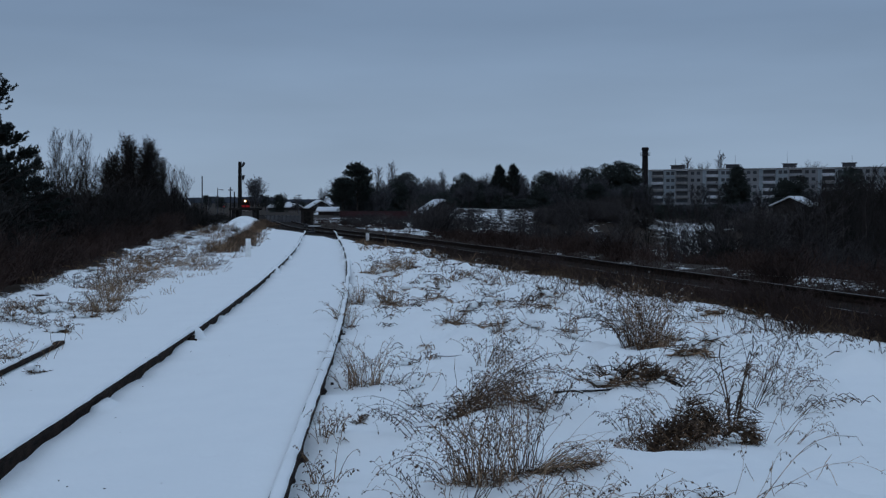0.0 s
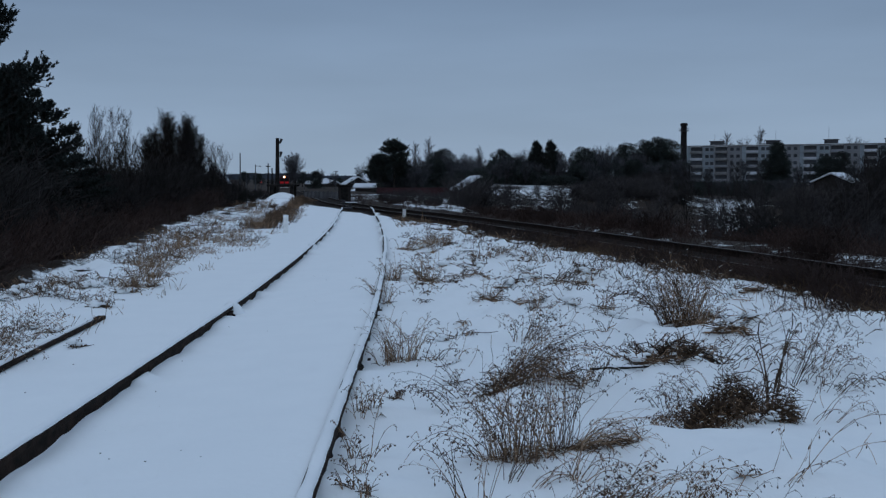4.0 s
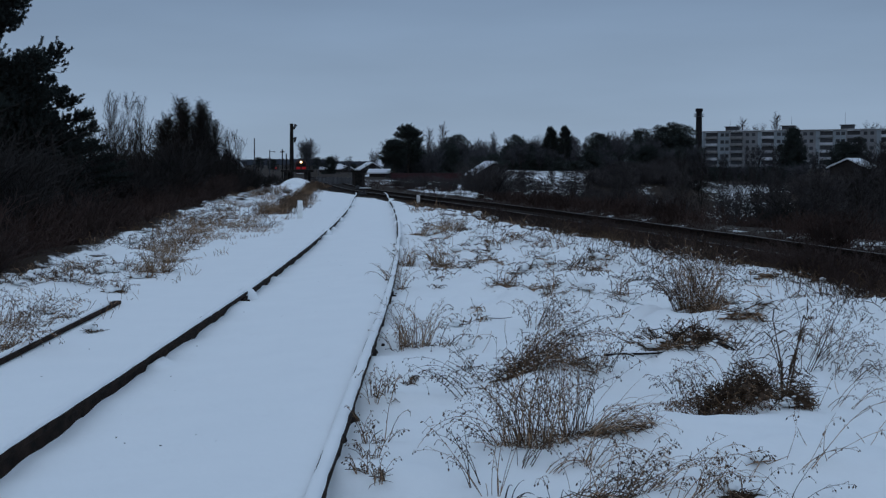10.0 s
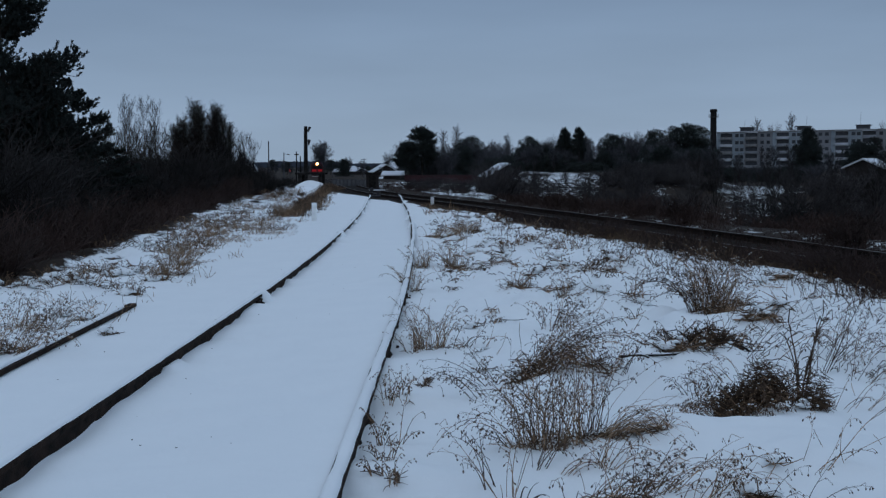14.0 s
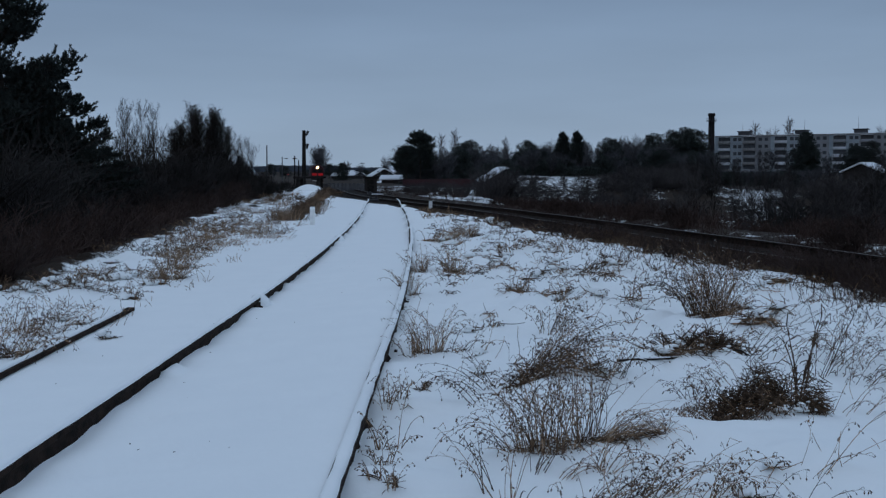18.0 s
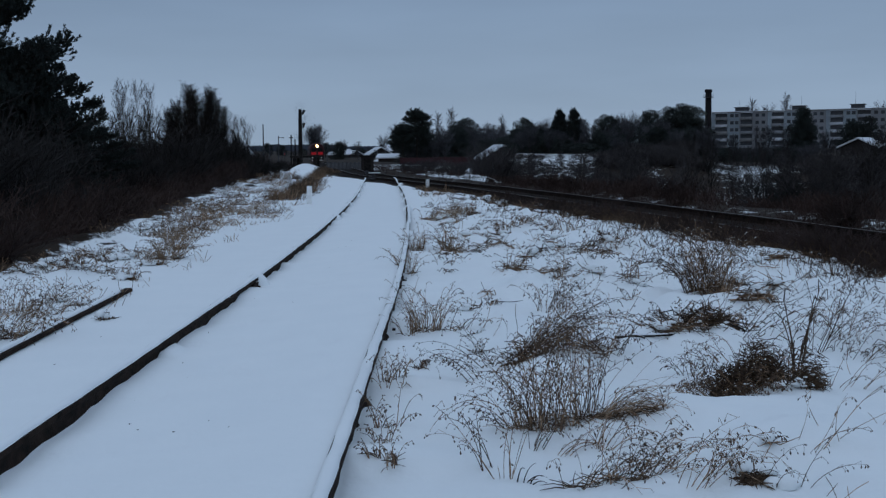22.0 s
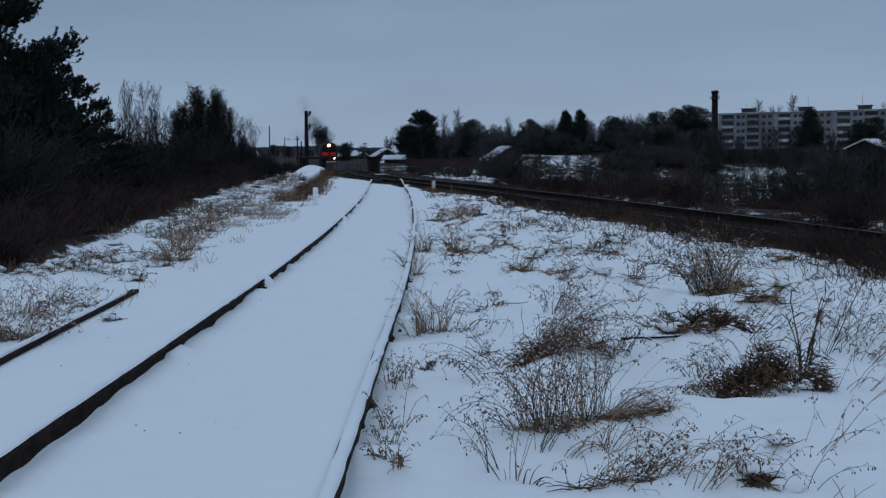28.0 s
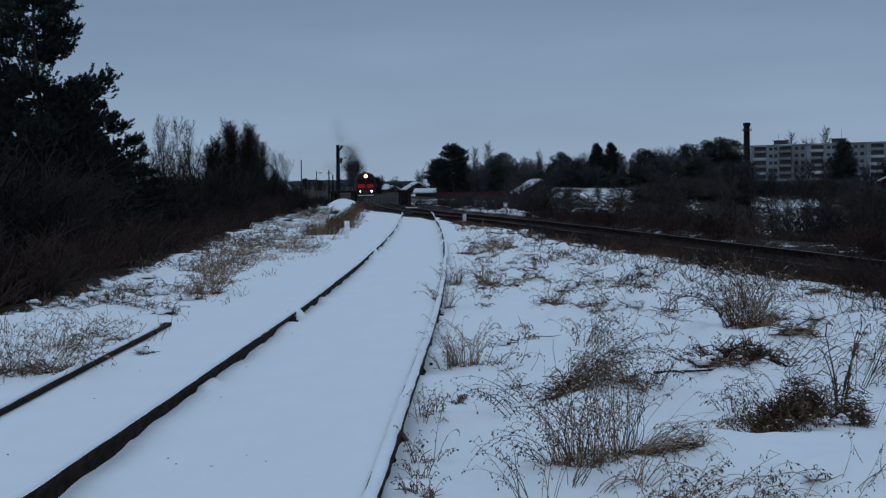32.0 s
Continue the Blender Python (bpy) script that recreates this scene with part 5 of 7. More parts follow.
for x, y, s in ((-2.48, 90.00, .3), (-1.67, 84.00, .34), (1.11, 78.00, .35), (2.95, 76.00, .8), (3.71, 80.00, .9), (4.46, 84.00, .8), (0.75, 92.00, .3), (2.31, 84.00, .4), (-3.52, 100.00, .25), (2.94, 90.00, .5), (5.12, 88.00, .7), (4.95, 96.00, .9)):
    place(S4, x, y, (s * 1.3, s * 1.3, s), rnd.uniform(0, 360))
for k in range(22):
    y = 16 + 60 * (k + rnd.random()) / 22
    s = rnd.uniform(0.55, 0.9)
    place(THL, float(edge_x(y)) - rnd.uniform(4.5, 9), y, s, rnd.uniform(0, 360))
for k in range(16):
    y = 85 + 150 * rnd.random()
    s = rnd.uniform(0.35, 0.7)
    place(THL, float(edge_x(y)) - rnd.uniform(2, 30), y, s, rnd.uniform(0, 360))
for k in range(30):
    y = 14 + 40 * (k + rnd.random()) / 30
    s = rnd.uniform(0.3, 0.6)
    if 0.24 < (float(main_x(y)) + 3.4) / y < 0.31:
        s *= .4
    place(S3, float(main_x(y)) + rnd.uniform(2.4, 4.5), y, (s * 1.6, s * 1.6, s), rnd.uniform(0, 360))
for k in range(56):
    d = 30 + 85 * rnd.random()
    b = 0.055 + 0.425 * rnd.random()
    x = b * d
    if x - float(main_x(d)) < 8 or is_open(b, d):
        continue
    h = max(.8, min(rnd.uniform(3.5, 8), EYE + d * (0.002 if 0.235 < b < 0.37 else -0.012 if b < 0.15 else 0.01) - z_at(x, d)))
    place(B4, x, d, (h / 8 * 1.3, h / 8 * 1.3, h / 8), rnd.uniform(0, 360))
for k in range(50):
    y = 15 + 105 * rnd.random() ** 1.15
    dm = 3.6 + 62 * rnd.random() ** 1.25
    x = float(main_x(y)) + dm
    if is_open(x / y, y) or x / y < 0.05 and y > 45:
        continue
    s = low(x, y, 4.2, rnd.uniform(0.35, 0.9))
    place(S4 if rnd.random() < .6 else S2, x, y, (s * 1.5, s * 1.5, s), rnd.uniform(0, 360))
for k in range(16):
    y = 10 + 12 * rnd.random()
    s = rnd.uniform(0.22, 0.42)
    place(S3, float(main_x(y)) - rnd.uniform(1.7, 2.6), y, (s * 1.6, s * 1.6, s), rnd.uniform(0, 360))
for ob in (B1, B2, B3, B4, F1, F2, S1, S2, S3, S4, TH, THL, P1, P5, P6, P7, P2, P3, P4, SP):
    discard(ob)

# brown undergrowth along the main line and at the foot of the thicket
def undergrowth(name, label, spots, h, thick, mat, seed):
    rnd = random.Random(seed)
    segs = []
    for x, y in spots:
        z = z_at(x, y) - 0.03
        for _ in range(7):
            p = Vector((x + rnd.gauss(0, .12), y + rnd.gauss(0, .12), z))
            d = Vector((rnd.gauss(0, .45), rnd.gauss(0, .45), 1)).normalized()
            L = h * rnd.uniform(.3, 1.1)
            for i in range(3):
                d = (d + Vector((rnd.gauss(0, .25), rnd.gauss(0, .25), rnd.gauss(-.12, .15)))).normalized()
                q = p + d * L / 3
                segs.append((tuple(p), tuple(q), thick, thick * .7))
                if i:
                    e = (d + Vector((rnd.gauss(0, .7), rnd.gauss(0, .7), rnd.gauss(0, .4)))).normalized()
                    segs.append((tuple(p), tuple(p + e * L * .3), thick * .7, thick * .5))
                p = q
    tagged(part(name, bars(segs), mat), label, "undergrowth", kind="stuff")


spots = []
for k in range(1150):
    y = 11 + 40 * rnd.random() ** 1.4
    x = float(main_x(y)) + 1.9 + 4.5 * rnd.random() ** 1.4
    if not 0.245 < x / y < 0.31 or rnd.random() < 0.3:
        spots.append((x, y))
for k in range(240):
    y = 42 + 70 * rnd.random()
    spots.append((float(main_x(y)) + 2.3 + 4.2 * rnd.random() ** 1.2, y))
undergrowth("trackside_brush", "dark brown brush beyond the main line", spots, 0.58, 0.006, BROWNTWIG, 1)
spots = []
for k in range(420):
    y = 9.5 + 17 * rnd.random() ** 1.2
    x = float(main_x(y)) - 1.75 - 0.8 * rnd.random()
    if not 0.278 < x / y < 0.335:
        spots.append((x, y))
undergrowth("trackside_weeds", "brown weeds beside the main line", spots, 0.32, 0.0035, DARKWEED, 2)
spots = []
for k in range(900):
    y = 11.5 + 22 * rnd.random() ** 1.3
    x = float(main_x(y)) - 1.3 - 1.6 * rnd.random() ** 1.3
    if float(fbm(x * 0.5, y * 0.35, 93)) > 0.41 and not 0.278 < x / y < 0.335:
        spots.append((x, y))
undergrowth("verge_brush", "dark red-brown thin stems on the verge of the main line", spots, 0.42, 0.004, BROWNTWIG, 5)
spots = []
for k in range(1100):
    y = 8 + 66 * rnd.random() ** 1.2
    spots.append((float(edge_x(y)) - 1.5 + 1.6 * rnd.random() - 0.4 * (y < 42), y))
undergrowth("bank_brush", "dark reddish brush at the foot of the thicket", spots, 0.8, 0.005, BROWNTWIG, 3)

spots = []
for k in range(900):
    y = 9.5 + 42 * rnd.random() ** 1.2
    x = float(main_x(y)) - 1.7 - 2.6 * rnd.random() ** 1.6
    if x > float(siding_x(y)) + 1.4 and float(fbm(x * 0.7, y * 0.4, 91)) > 0.40:
        spots.append((x, y))
undergrowth("crest_grass", "tangled brown grass on the crest beside the main line", spots, 0.2, 0.0036, DARKWEED, 4)

# ---------------------------------------------------------------- far woods
v, f = [], []
pr = random.Random(5)
n = 2200
for i in range(n + 1):
    b = -0.75 + 1.5 * i / n
    d = 1500
    h = 8 + 10 * float(fbm(b * 12, 0.5, 2)) + pr.uniform(-.7, .9) - 3 * float(smooth(-.12, -.08, b))
    v += [(b * d, d, -20), (b * d, d, h), (b * d, d + 60, h - 2), (b * d, d + 60, -20)]
for i in range(n):
    k = 4 * i
    f += [(k, k + 4, k + 5, k + 1), (k + 1, k + 5, k + 6, k + 2), (k + 2, k + 6, k + 7, k + 3)]
# the ridge's haze is mixed into its blue-grey colour
FARWOOD = material("haze_tinted_far_woods", (0.07, 0.085, 0.11), 1.0, 0.2, 0.02, 0.0)
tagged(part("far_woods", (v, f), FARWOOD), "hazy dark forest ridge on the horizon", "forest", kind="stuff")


# ---------------------------------------------------------------- buildings
def gable_house(x, y, w, d, wall_h, roof_h, turn, wall_mat, label, chimney=True, windows=2, z=None):
    z = (z_at(x, y) if z is None else z) - 0.2
    t = thing("house", label, "house", pose(x, y, z, 0, 0, turn), "houses of the settlement")
    part("wall", box(-w / 2, -d / 2, 0, w / 2, d / 2, wall_h), wall_mat, t)
    gv = [(-w / 2, -d / 2, wall_h), (w / 2, -d / 2, wall_h), (0, -d / 2, wall_h + roof_h), (-w / 2, d / 2, wall_h), (w / 2, d / 2, wall_h), (0, d / 2, wall_h + roof_h)]
    part("gable", (gv, [(0, 1, 2), (5, 4, 3), (0, 2, 5, 3), (1, 4, 5, 2)]), wall_mat, t)
    o, th = 0.45, 0.22
    for s in (-1, 1):
        k = roof_h / (w / 2)
        a, b = (s * (w / 2 + o), wall_h - o * k), (0, wall_h + roof_h)
        rv = [(a[0], -d / 2 - o, a[1] + 0.02), (b[0], -d / 2 - o, b[1] + 0.02), (b[0], d / 2 + o, b[1] + 0.02), (a[0], d / 2 + o, a[1] + 0.02)]
        rv += [(p[0], p[1], p[2] + th) for p in rv]
        part("roof", (rv, [(3, 2, 1, 0), (4, 5, 6, 7), (0, 1, 5, 4), (1, 2, 6, 5), (2, 3, 7, 6), (3, 0, 4, 7)]), DIM_ROOF_SNOW, t, "snow-covered roof slope")
    if chimney:
        part("chimney", box(0.5, 0.3, wall_h + roof_h * 0.6, 1.1, 0.9, wall_h + roof_h + 0.8, 0.03), BRICK, t)
    for k in range(windows):
        wx = -w / 2 + (k + 0.5) * w / windows
        wi = part("window", box(wx - 0.5, -d / 2 - 0.06, 1.0, wx + 0.5, -d / 2 + 0.02, 2.2, 0.03), CONCRETE, t)
        part("pane", box(wx - 0.4, -d / 2 - 0.075, 1.1, wx + 0.4, -d / 2 - 0.062, 2.1), DARKGLASS, wi)
    return t


gable_house(-17.91, 300.00, 6.0, 8, 1.0, 1.75, 14, LOGWALL, "dark log house with snowy gable roof", z=0.3)
gable_house(-17.91, 390.00, 7, 7, 1.6, 1.8, 50, GREENWALL, "low wooden house with snowy roof", z=0.9)
gable_house(-12.40, 225.00, 3.6, 3, 0.7, 0.6, 20, LOGWALL, "small dark shed with snowy roof", chimney=False, windows=1, z=-0.9)
gable_house(-31.41, 380.00, 4.4, 4.4, 1.2, 1.0, 35, LOGWALL, "small distant house with snowy roof", z=0.2)
gable_house(-41.58, 420.00, 3.4, 3.6, 1.2, 0.9, 60, LOGWALL, "small distant house with snowy roof", z=0.1)
gable_house(-10.31, 215.00, 5, 4.5, 0.8, 0.6, 85, LOGWALL, "low dark shed with broad snowy roof", chimney=False, windows=0, z=-0.15)
gable_house(-38.84, 430.00, 4.2, 4.6, 1.5, 1.3, 70, LOGWALL, "distant wooden house with snowy roof", z=0.3)
gable_house(-7.72, 280.00, 7, 8, 1.8, 2.0, 50, GREENWALL, "distant house with snowy roof", z=1.2)
gable_house(6.72, 140.00, 4.6, 4, 0.5, 1.35, 12, LOGWALL, "dark house with one snowy roof slope under trees", z=0.4, windows=0, chimney=False)
gable_house(9.34, 300.00, 10, 9, 3.0, 2.4, 30, LOGWALL, "house among trees on the hill", z=1.6)
gable_house(21.58, 300.00, 9, 9, 3.0, 2.4, 80, LOGWALL, "house among trees on the hill", z=1.4)
gable_house(33.83, 300.00, 9, 9, 3.2, 2.6, -60, GREENWALL, "pale roofed house between the trees", z=1.6)
gable_house(63.84, 170.00, 5.4, 5.0, 1.3, 1.2, -40, LOGWALL, "low dark house with snow along its roof edges", z=0.4, chimney=False, windows=0)


gable_house(-17.0, 80.00, 4.0, 4.0, 1.9, 1.3, 68, LOGWALL, "dark shed with a snowy roof behind the thicket", z=-0.4, chimney=False, windows=0)


def fence(x0, y0, x1, y1, h, n, mat, label, name="fence", z=None):
    t = thing(name, label, "fence")
    L = math.hypot(x1 - x0, y1 - y0)
    ang = math.degrees(math.atan2(y1 - y0, x1 - x0))
    me = mesh_of("panel", *box(0, -0.03, -0.3, L / n - 0.01, 0.03, h, 0.004), mat)
    mp = mesh_of("post", *box(-0.07, -0.07, -0.3, 0.07, 0.07, h + 0.1, 0.01), mat)
    for k in range(n):
        x, y = x0 + (x1 - x0) * k / n, y0 + (y1 - y0) * k / n
        zz = z_at(x, y) if z is None else z
        part("panel", me, None, t, m=pose(x, y, zz, 0, 0, ang))
        part("post", mp, None, t, m=pose(x, y - 0.1, zz, 0, 0, ang))
    return t


fence(-6.05, 150.00, 5.97, 150.00, 1.15, 16, REDFENCE, "long dark red board fence above the ravine", z=-0.45)
fence(-11.83, 112.00, -7.64, 104.00, 0.95, 9, GREYPLANK, "grey weathered board fence beside the main line", z=-0.5)
hut = thing("trackside_hut", "small dark brown trackside hut with snowy roof", "hut", pose(-6.85, 98.00, -0.6, 0, 0, 5))
part("wall", box(-0.55, -0.5, 0, 0.55, 0.5, 1.65), LOGWALL, hut)
part("roof", box(-0.65, -0.6, 1.65, 0.65, 0.6, 1.75, 0.03), DARKWOOD, hut)
part("door", box(-0.3, -0.53, 0.05, 0.3, -0.5, 1.5), DARKWOOD, hut)


def apartment_block(x, y, z, turn, sections):
    t = thing("apartment_building", "pale five-storey panel apartment building with balconies", "apartment building", pose(x, y, z, 0, 0, turn))
    SEC, ST, N = 22.0, 2.8, 5
    rnd = random.Random(8)
    win = mesh_of("window", *box(-0.75, -0.04, 0, 0.75, 0.04, 1.4), CONCRETE)
    pane = mesh_of("pane", *box(-0.66, -0.06, 0.08, 0.66, -0.042, 1.32), DARKGLASS)
    logg = mesh_of("loggia", *box(-2.3, -0.06, 0.95, 2.3, -0.01, 2.45), DARKGLASS)
    fronts = [mesh_of("balcony", *joined(box(-2.35, -1.15, 0, 2.35, -1.05, 0.95, 0.02), box(-2.35, -1.05, -0.12, 2.35, -0.01, 0.0), box(-2.35, -1.05, 0, -2.27, -0.01, 0.95), box(2.27, -1.05, 0, 2.35, -0.01, 0.95)), m) for m in (BALCONY, CONCRETE, PANELB, BALCONY)]
    roof = mesh_of("balcony_roof", *box(-2.4, -1.2, 2.55, 2.4, -0.01, 2.68), DIM_ROOF_SNOW)
    for s in range(sections):
        x0 = s * SEC
        part("wall", box(x0, 0, 0, x0 + SEC * .5, 12, N * ST + 0.5), PANEL, t)
        part("wall", box(x0 + SEC * .5 + 0.03, 0, 0, x0 + SEC - 0.06, 12, N * ST + 0.5), PANELB, t)
        part("roof_edge", box(x0, -0.25, N * ST + 0.5, x0 + SEC - 0.06, 12.2, N * ST + 0.85), CONCRETE, t)
        part("roof_snow", box(x0 + 0.4, 0.2, N * ST + 0.852, x0 + SEC - 0.4, 11.8, N * ST + 1.0), DIM_ROOF_SNOW, t)
        hood = part("stair_head", box(x0 + 8.6, 3, N * ST + 0.85, x0 + 13.2, 8, N * ST + 2.5, 0.1), TAR, t, "dark roof stair housing")
        part("hood_roof", box(x0 + 8.2, 2.5, N * ST + 2.5, x0 + 13.7, 8.5, N * ST + 2.75), TAR, hood)
        part("antenna", tube([(x0 + 10 + 2 * (s % 2), 5, N * ST + 2.7), (x0 + 10 + 2 * (s % 2), 5, N * ST + 5.5 + s % 3)], [0.06, 0.04]), STEEL, t)
        for fl in range(N):
            zf = fl * ST + 0.5
            for wx in (3.9, 13.8):
                b = part("balcony", rnd.choice(fronts), None, t, m=pose(x0 + wx, 0, zf + 0.05))
                part("loggia_glazing", logg, None, b)
                if fl == N - 1:
                    part("balcony_roof", roof, None, b)
            for wx in (8.1, 10.0, 18.0, 20.4):
                w = part("window", win, None, t, m=pose(x0 + wx, 0, zf + 0.9))
                part("pane", pane, None, w)
            part("joint", box(x0 + 0.1, -0.02, fl * ST + 0.44, x0 + SEC - 0.16, -0.003, fl * ST + 0.5), CONCRETE, t)
    return t


apartment_block(107.46, 450.00, 1.4, -27, 6)

CHX, CHY = 96.65, 410.00
ch = thing("factory_chimney", "tall dark brick boiler-house chimney with a gallery", "chimney", pose(CHX, CHY, 0))
part("shaft", tube([(0, 0, 0), (0, 0, 22.4)], [1.35, 1.05], 20), BRICK, ch)
part("gallery", tube([(0, 0, 20.3), (0, 0, 20.5)], [1.8, 1.8], 20), STEEL, ch)
part("crown_ring", tube([(0, 0, 22.2), (0, 0, 23.0), (0, 0, 23.3)], [1.35, 1.35, 1.1], 20), BRICK, ch)
for k in range(12):
    a = k * math.pi / 6
    part("gallery_post", tube([(1.75 * math.cos(a), 1.75 * math.sin(a), 20.5), (1.75 * math.cos(a), 1.75 * math.sin(a), 21.5)], [0.05, 0.05], 4), STEEL, ch)

utility_pole(-27.76, 170.00, 6.2, 0.1, label="thin grey mast far beside the line", mat=HAZEWOOD)
utility_pole(-26.91, 180.00, 4.4, 0.08, lamp=True, label="distant street lamp on a thin post", mat=HAZEWOOD)
utility_pole(-31.53, 200.00, 3.0, 0.07, lamp=True, label="distant street lamp on a thin post", mat=HAZEWOOD)
utility_pole(-20.74, 150.00, 4.0, 0.09, label="distant dark wooden pole", arms=((3.6, 0.6),))
utility_pole(-22.23, 165.00, 3.6, 0.1, label="distant dark wooden pole")
utility_pole(-18.61, 240.00, 4.2, 0.06, label="distant utility pole among houses", arms=((4.0, 1.1),), mat=HAZEWOOD)
signal = thing("railway_signal", "slim signal post with a lit red lamp", "signal", pose(-33.10, 230.00, -0.6))
part("mast", tube([(0, 0, 0), (0, 0, 2.6)], [0.07, 0.06]), STEEL, signal)
part("lamp_box", box(-0.16, -0.12, 1.75, 0.16, 0.12, 2.45, 0.03), STEEL, signal)
part("red_lens", tube([(0, -0.121, 2.0), (0, -0.16, 2.0)], [0.07, 0.065], 12), REDLAMP, signal, "lit red signal lens")
utility_pole(-27.46, 260.00, 4.0, 0.06, label="distant utility pole among houses", arms=((4.0, 1.1),), mat=HAZEWOOD)


# ---------------------------------------------------------------- foreground plants
def weed(name, label, x, y, height, stems, radius, lean=(0, 0), mat=None, seeds=6, branch=3, curl=0.25, thick=0.0019, seed=0, seed_size=0.0058, dust=0, cat="weeds", dome=0.0, wild=0.0):
    """A clump of dead stalks with side twigs and seed heads."""
    rnd = random.Random(seed)
    segs, v, f = [], [], []
    z = z_at(x, y)

    def seedhead(p):
        s = seed_size * rnd.uniform(0.6, 1.5)
        k = len(v)
        d = Vector((rnd.uniform(-.5, .5), rnd.uniform(-.5, .5), -1)).normalized()
        a = d.cross(Vector((1, 0.3, 0))).normalized() * s * 0.55
        b = d.cross(a).normalized() * s * 0.55
        c = Vector(p) + d * s
        v.extend([tuple(p), tuple(c + a), tuple(c + b), tuple(c - a), tuple(c - b), tuple(Vector(p) + d * s * 2.0)])
        f.extend([(k, k + 1, k + 2), (k, k + 2, k + 3), (k, k + 3, k + 4), (k, k + 4, k + 1), (k + 5, k + 2, k + 1), (k + 5, k + 3, k + 2), (k + 5, k + 4, k + 3), (k + 5, k + 1, k + 4)])
    def leaf(p):
        s = seed_size * rnd.uniform(1.0, 2.2)
        k = len(v)
        d = Vector((rnd.gauss(0, 1), rnd.gauss(0, 1), rnd.gauss(-.6, .5))).normalized()
        w = d.cross(Vector((rnd.gauss(0, 1), rnd.gauss(0, 1), rnd.gauss(0, 1)))).normalized() * s * 0.45
        c = Vector(p)
        v.extend([tuple(c), tuple(c + d * s + w), tuple(c + d * s * 2 + Vector((0, 0, -s * .6))), tuple(c + d * s - w + Vector((0, 0, s * .3)))])
        f.extend([(k, k + 1, k + 2), (k, k + 2, k + 3)])

    for _ in range(stems):
        a, rr = rnd.uniform(0, 6.283), radius * math.sqrt(rnd.random())
        p = Vector((rr * math.cos(a), rr * math.sin(a), -0.03))
        p.z += z_at(x + p.x, y + p.y) - z
        p0 = p.z + 0.03
        sg = .22 + wild
        d = Vector((lean[0] + rnd.gauss(0, sg) + 0.25 * p.x / max(radius, .01), lean[1] + rnd.gauss(0, sg), 1)).normalized()
        L = height * rnd.uniform(0.35, 1.15) * (1 - dome * (rr / radius) ** 2)
        n = 7
        aa = rnd.uniform(0, 6.283)
        bend = Vector((lean[0] * .5 + curl * math.cos(aa), lean[1] * .5 + curl * math.sin(aa), -abs(rnd.gauss(0, curl)) - .3 * curl))
        r = thick * rnd.uniform(0.65, 1.4)
        for i in range(n):
            d = (d + bend * (i / n) ** 1.5 * 0.55 + Vector((rnd.gauss(0, .13), rnd.gauss(0, .13), rnd.gauss(0, .06)))).normalized()
            q = p + d * L / n
            if q.z < p0 + 0.01:
                q.z = p0 + 0.01
            segs.append((tuple(p), tuple(q), r * (1 - .1 * i), r * (1 - .1 * (i + 1))))
            if i >= n - 1 - branch:
                for _k in range(rnd.choice((0, 0, 1, 1, 2))):
                    e = (d * .7 + Vector((rnd.gauss(0, .55), rnd.gauss(0, .55), rnd.gauss(0.15, .3)))).normalized()
                    at = p.lerp(q, rnd.random())
                    mid = at + e * L * rnd.uniform(.05, .12)
                    e = (e + Vector((rnd.gauss(0, .3), rnd.gauss(0, .3), -.55))).normalized()
                    end = mid + e * L * rnd.uniform(.03, .09)
                    segs.append((tuple(at), tuple(mid), r * .6, r * .5))
                    segs.append((tuple(mid), tuple(end), r * .5, r * .35))
                    if rnd.random() < seeds / 14:
                        seedhead(end)
                    if rnd.random() < seeds / 16:
                        leaf(mid)
            elif rnd.random() < seeds / 40:
                leaf(p)
            p = q
        if rnd.random() < seeds / 9:
            seedhead(p)
    t = thing(name, label, cat, pose(x, y, z))
    if dust:
        sv, sf = [], []
        for _ in range(dust):
            p, q, r, _r = rnd.choice(segs)
            c = Vector(p).lerp(Vector(q), rnd.random())
            s = rnd.uniform(.002, .0048)
            k = len(sv)
            sv += [(c.x - s * 1.4, c.y, c.z + r), (c.x, c.y - s, c.z + r), (c.x + s * 1.4, c.y, c.z + r), (c.x, c.y + s, c.z + r), (c.x, c.y, c.z + r + s), (c.x, c.y, c.z)]
            sf += [(k, k + 1, k + 4), (k + 1, k + 2, k + 4), (k + 2, k + 3, k + 4), (k + 3, k, k + 4), (k + 1, k, k + 5), (k + 2, k + 1, k + 5), (k + 3, k + 2, k + 5), (k, k + 3, k + 5)]
        tagged(part("snow_dusting", (sv, sf), SNOW, t, "grains of snow caught on the stalks"), kind="stuff")
    tagged(part("stalk_mass", bars(segs), mat or WEED, t), kind="stuff")
    if v:
        tagged(part("seed_mass", (v, f), SEED, t, "dark dried seed heads"), kind="stuff")
    return t


def teardrop(v, f, p, d, s):
    """A hanging seed head."""
    k = len(v)
    a = d.cross(Vector((1, 0.3, 0.1))).normalized() * s * 0.5
    b = d.cross(a).normalized() * s * 0.5
    c = p + d * s * 1.1
    v.extend([tuple(p), tuple(c + a), tuple(c + b), tuple(c - a), tuple(c - b), tuple(p + d * s * 2.0)])
    f.extend([(k, k + 1, k + 2), (k, k + 2, k + 3), (k, k + 3, k + 4), (k, k + 4, k + 1), (k + 5, k + 2, k + 1), (k + 5, k + 3, k + 2), (k + 5, k + 4, k + 3), (k + 5, k + 1, k + 4)])


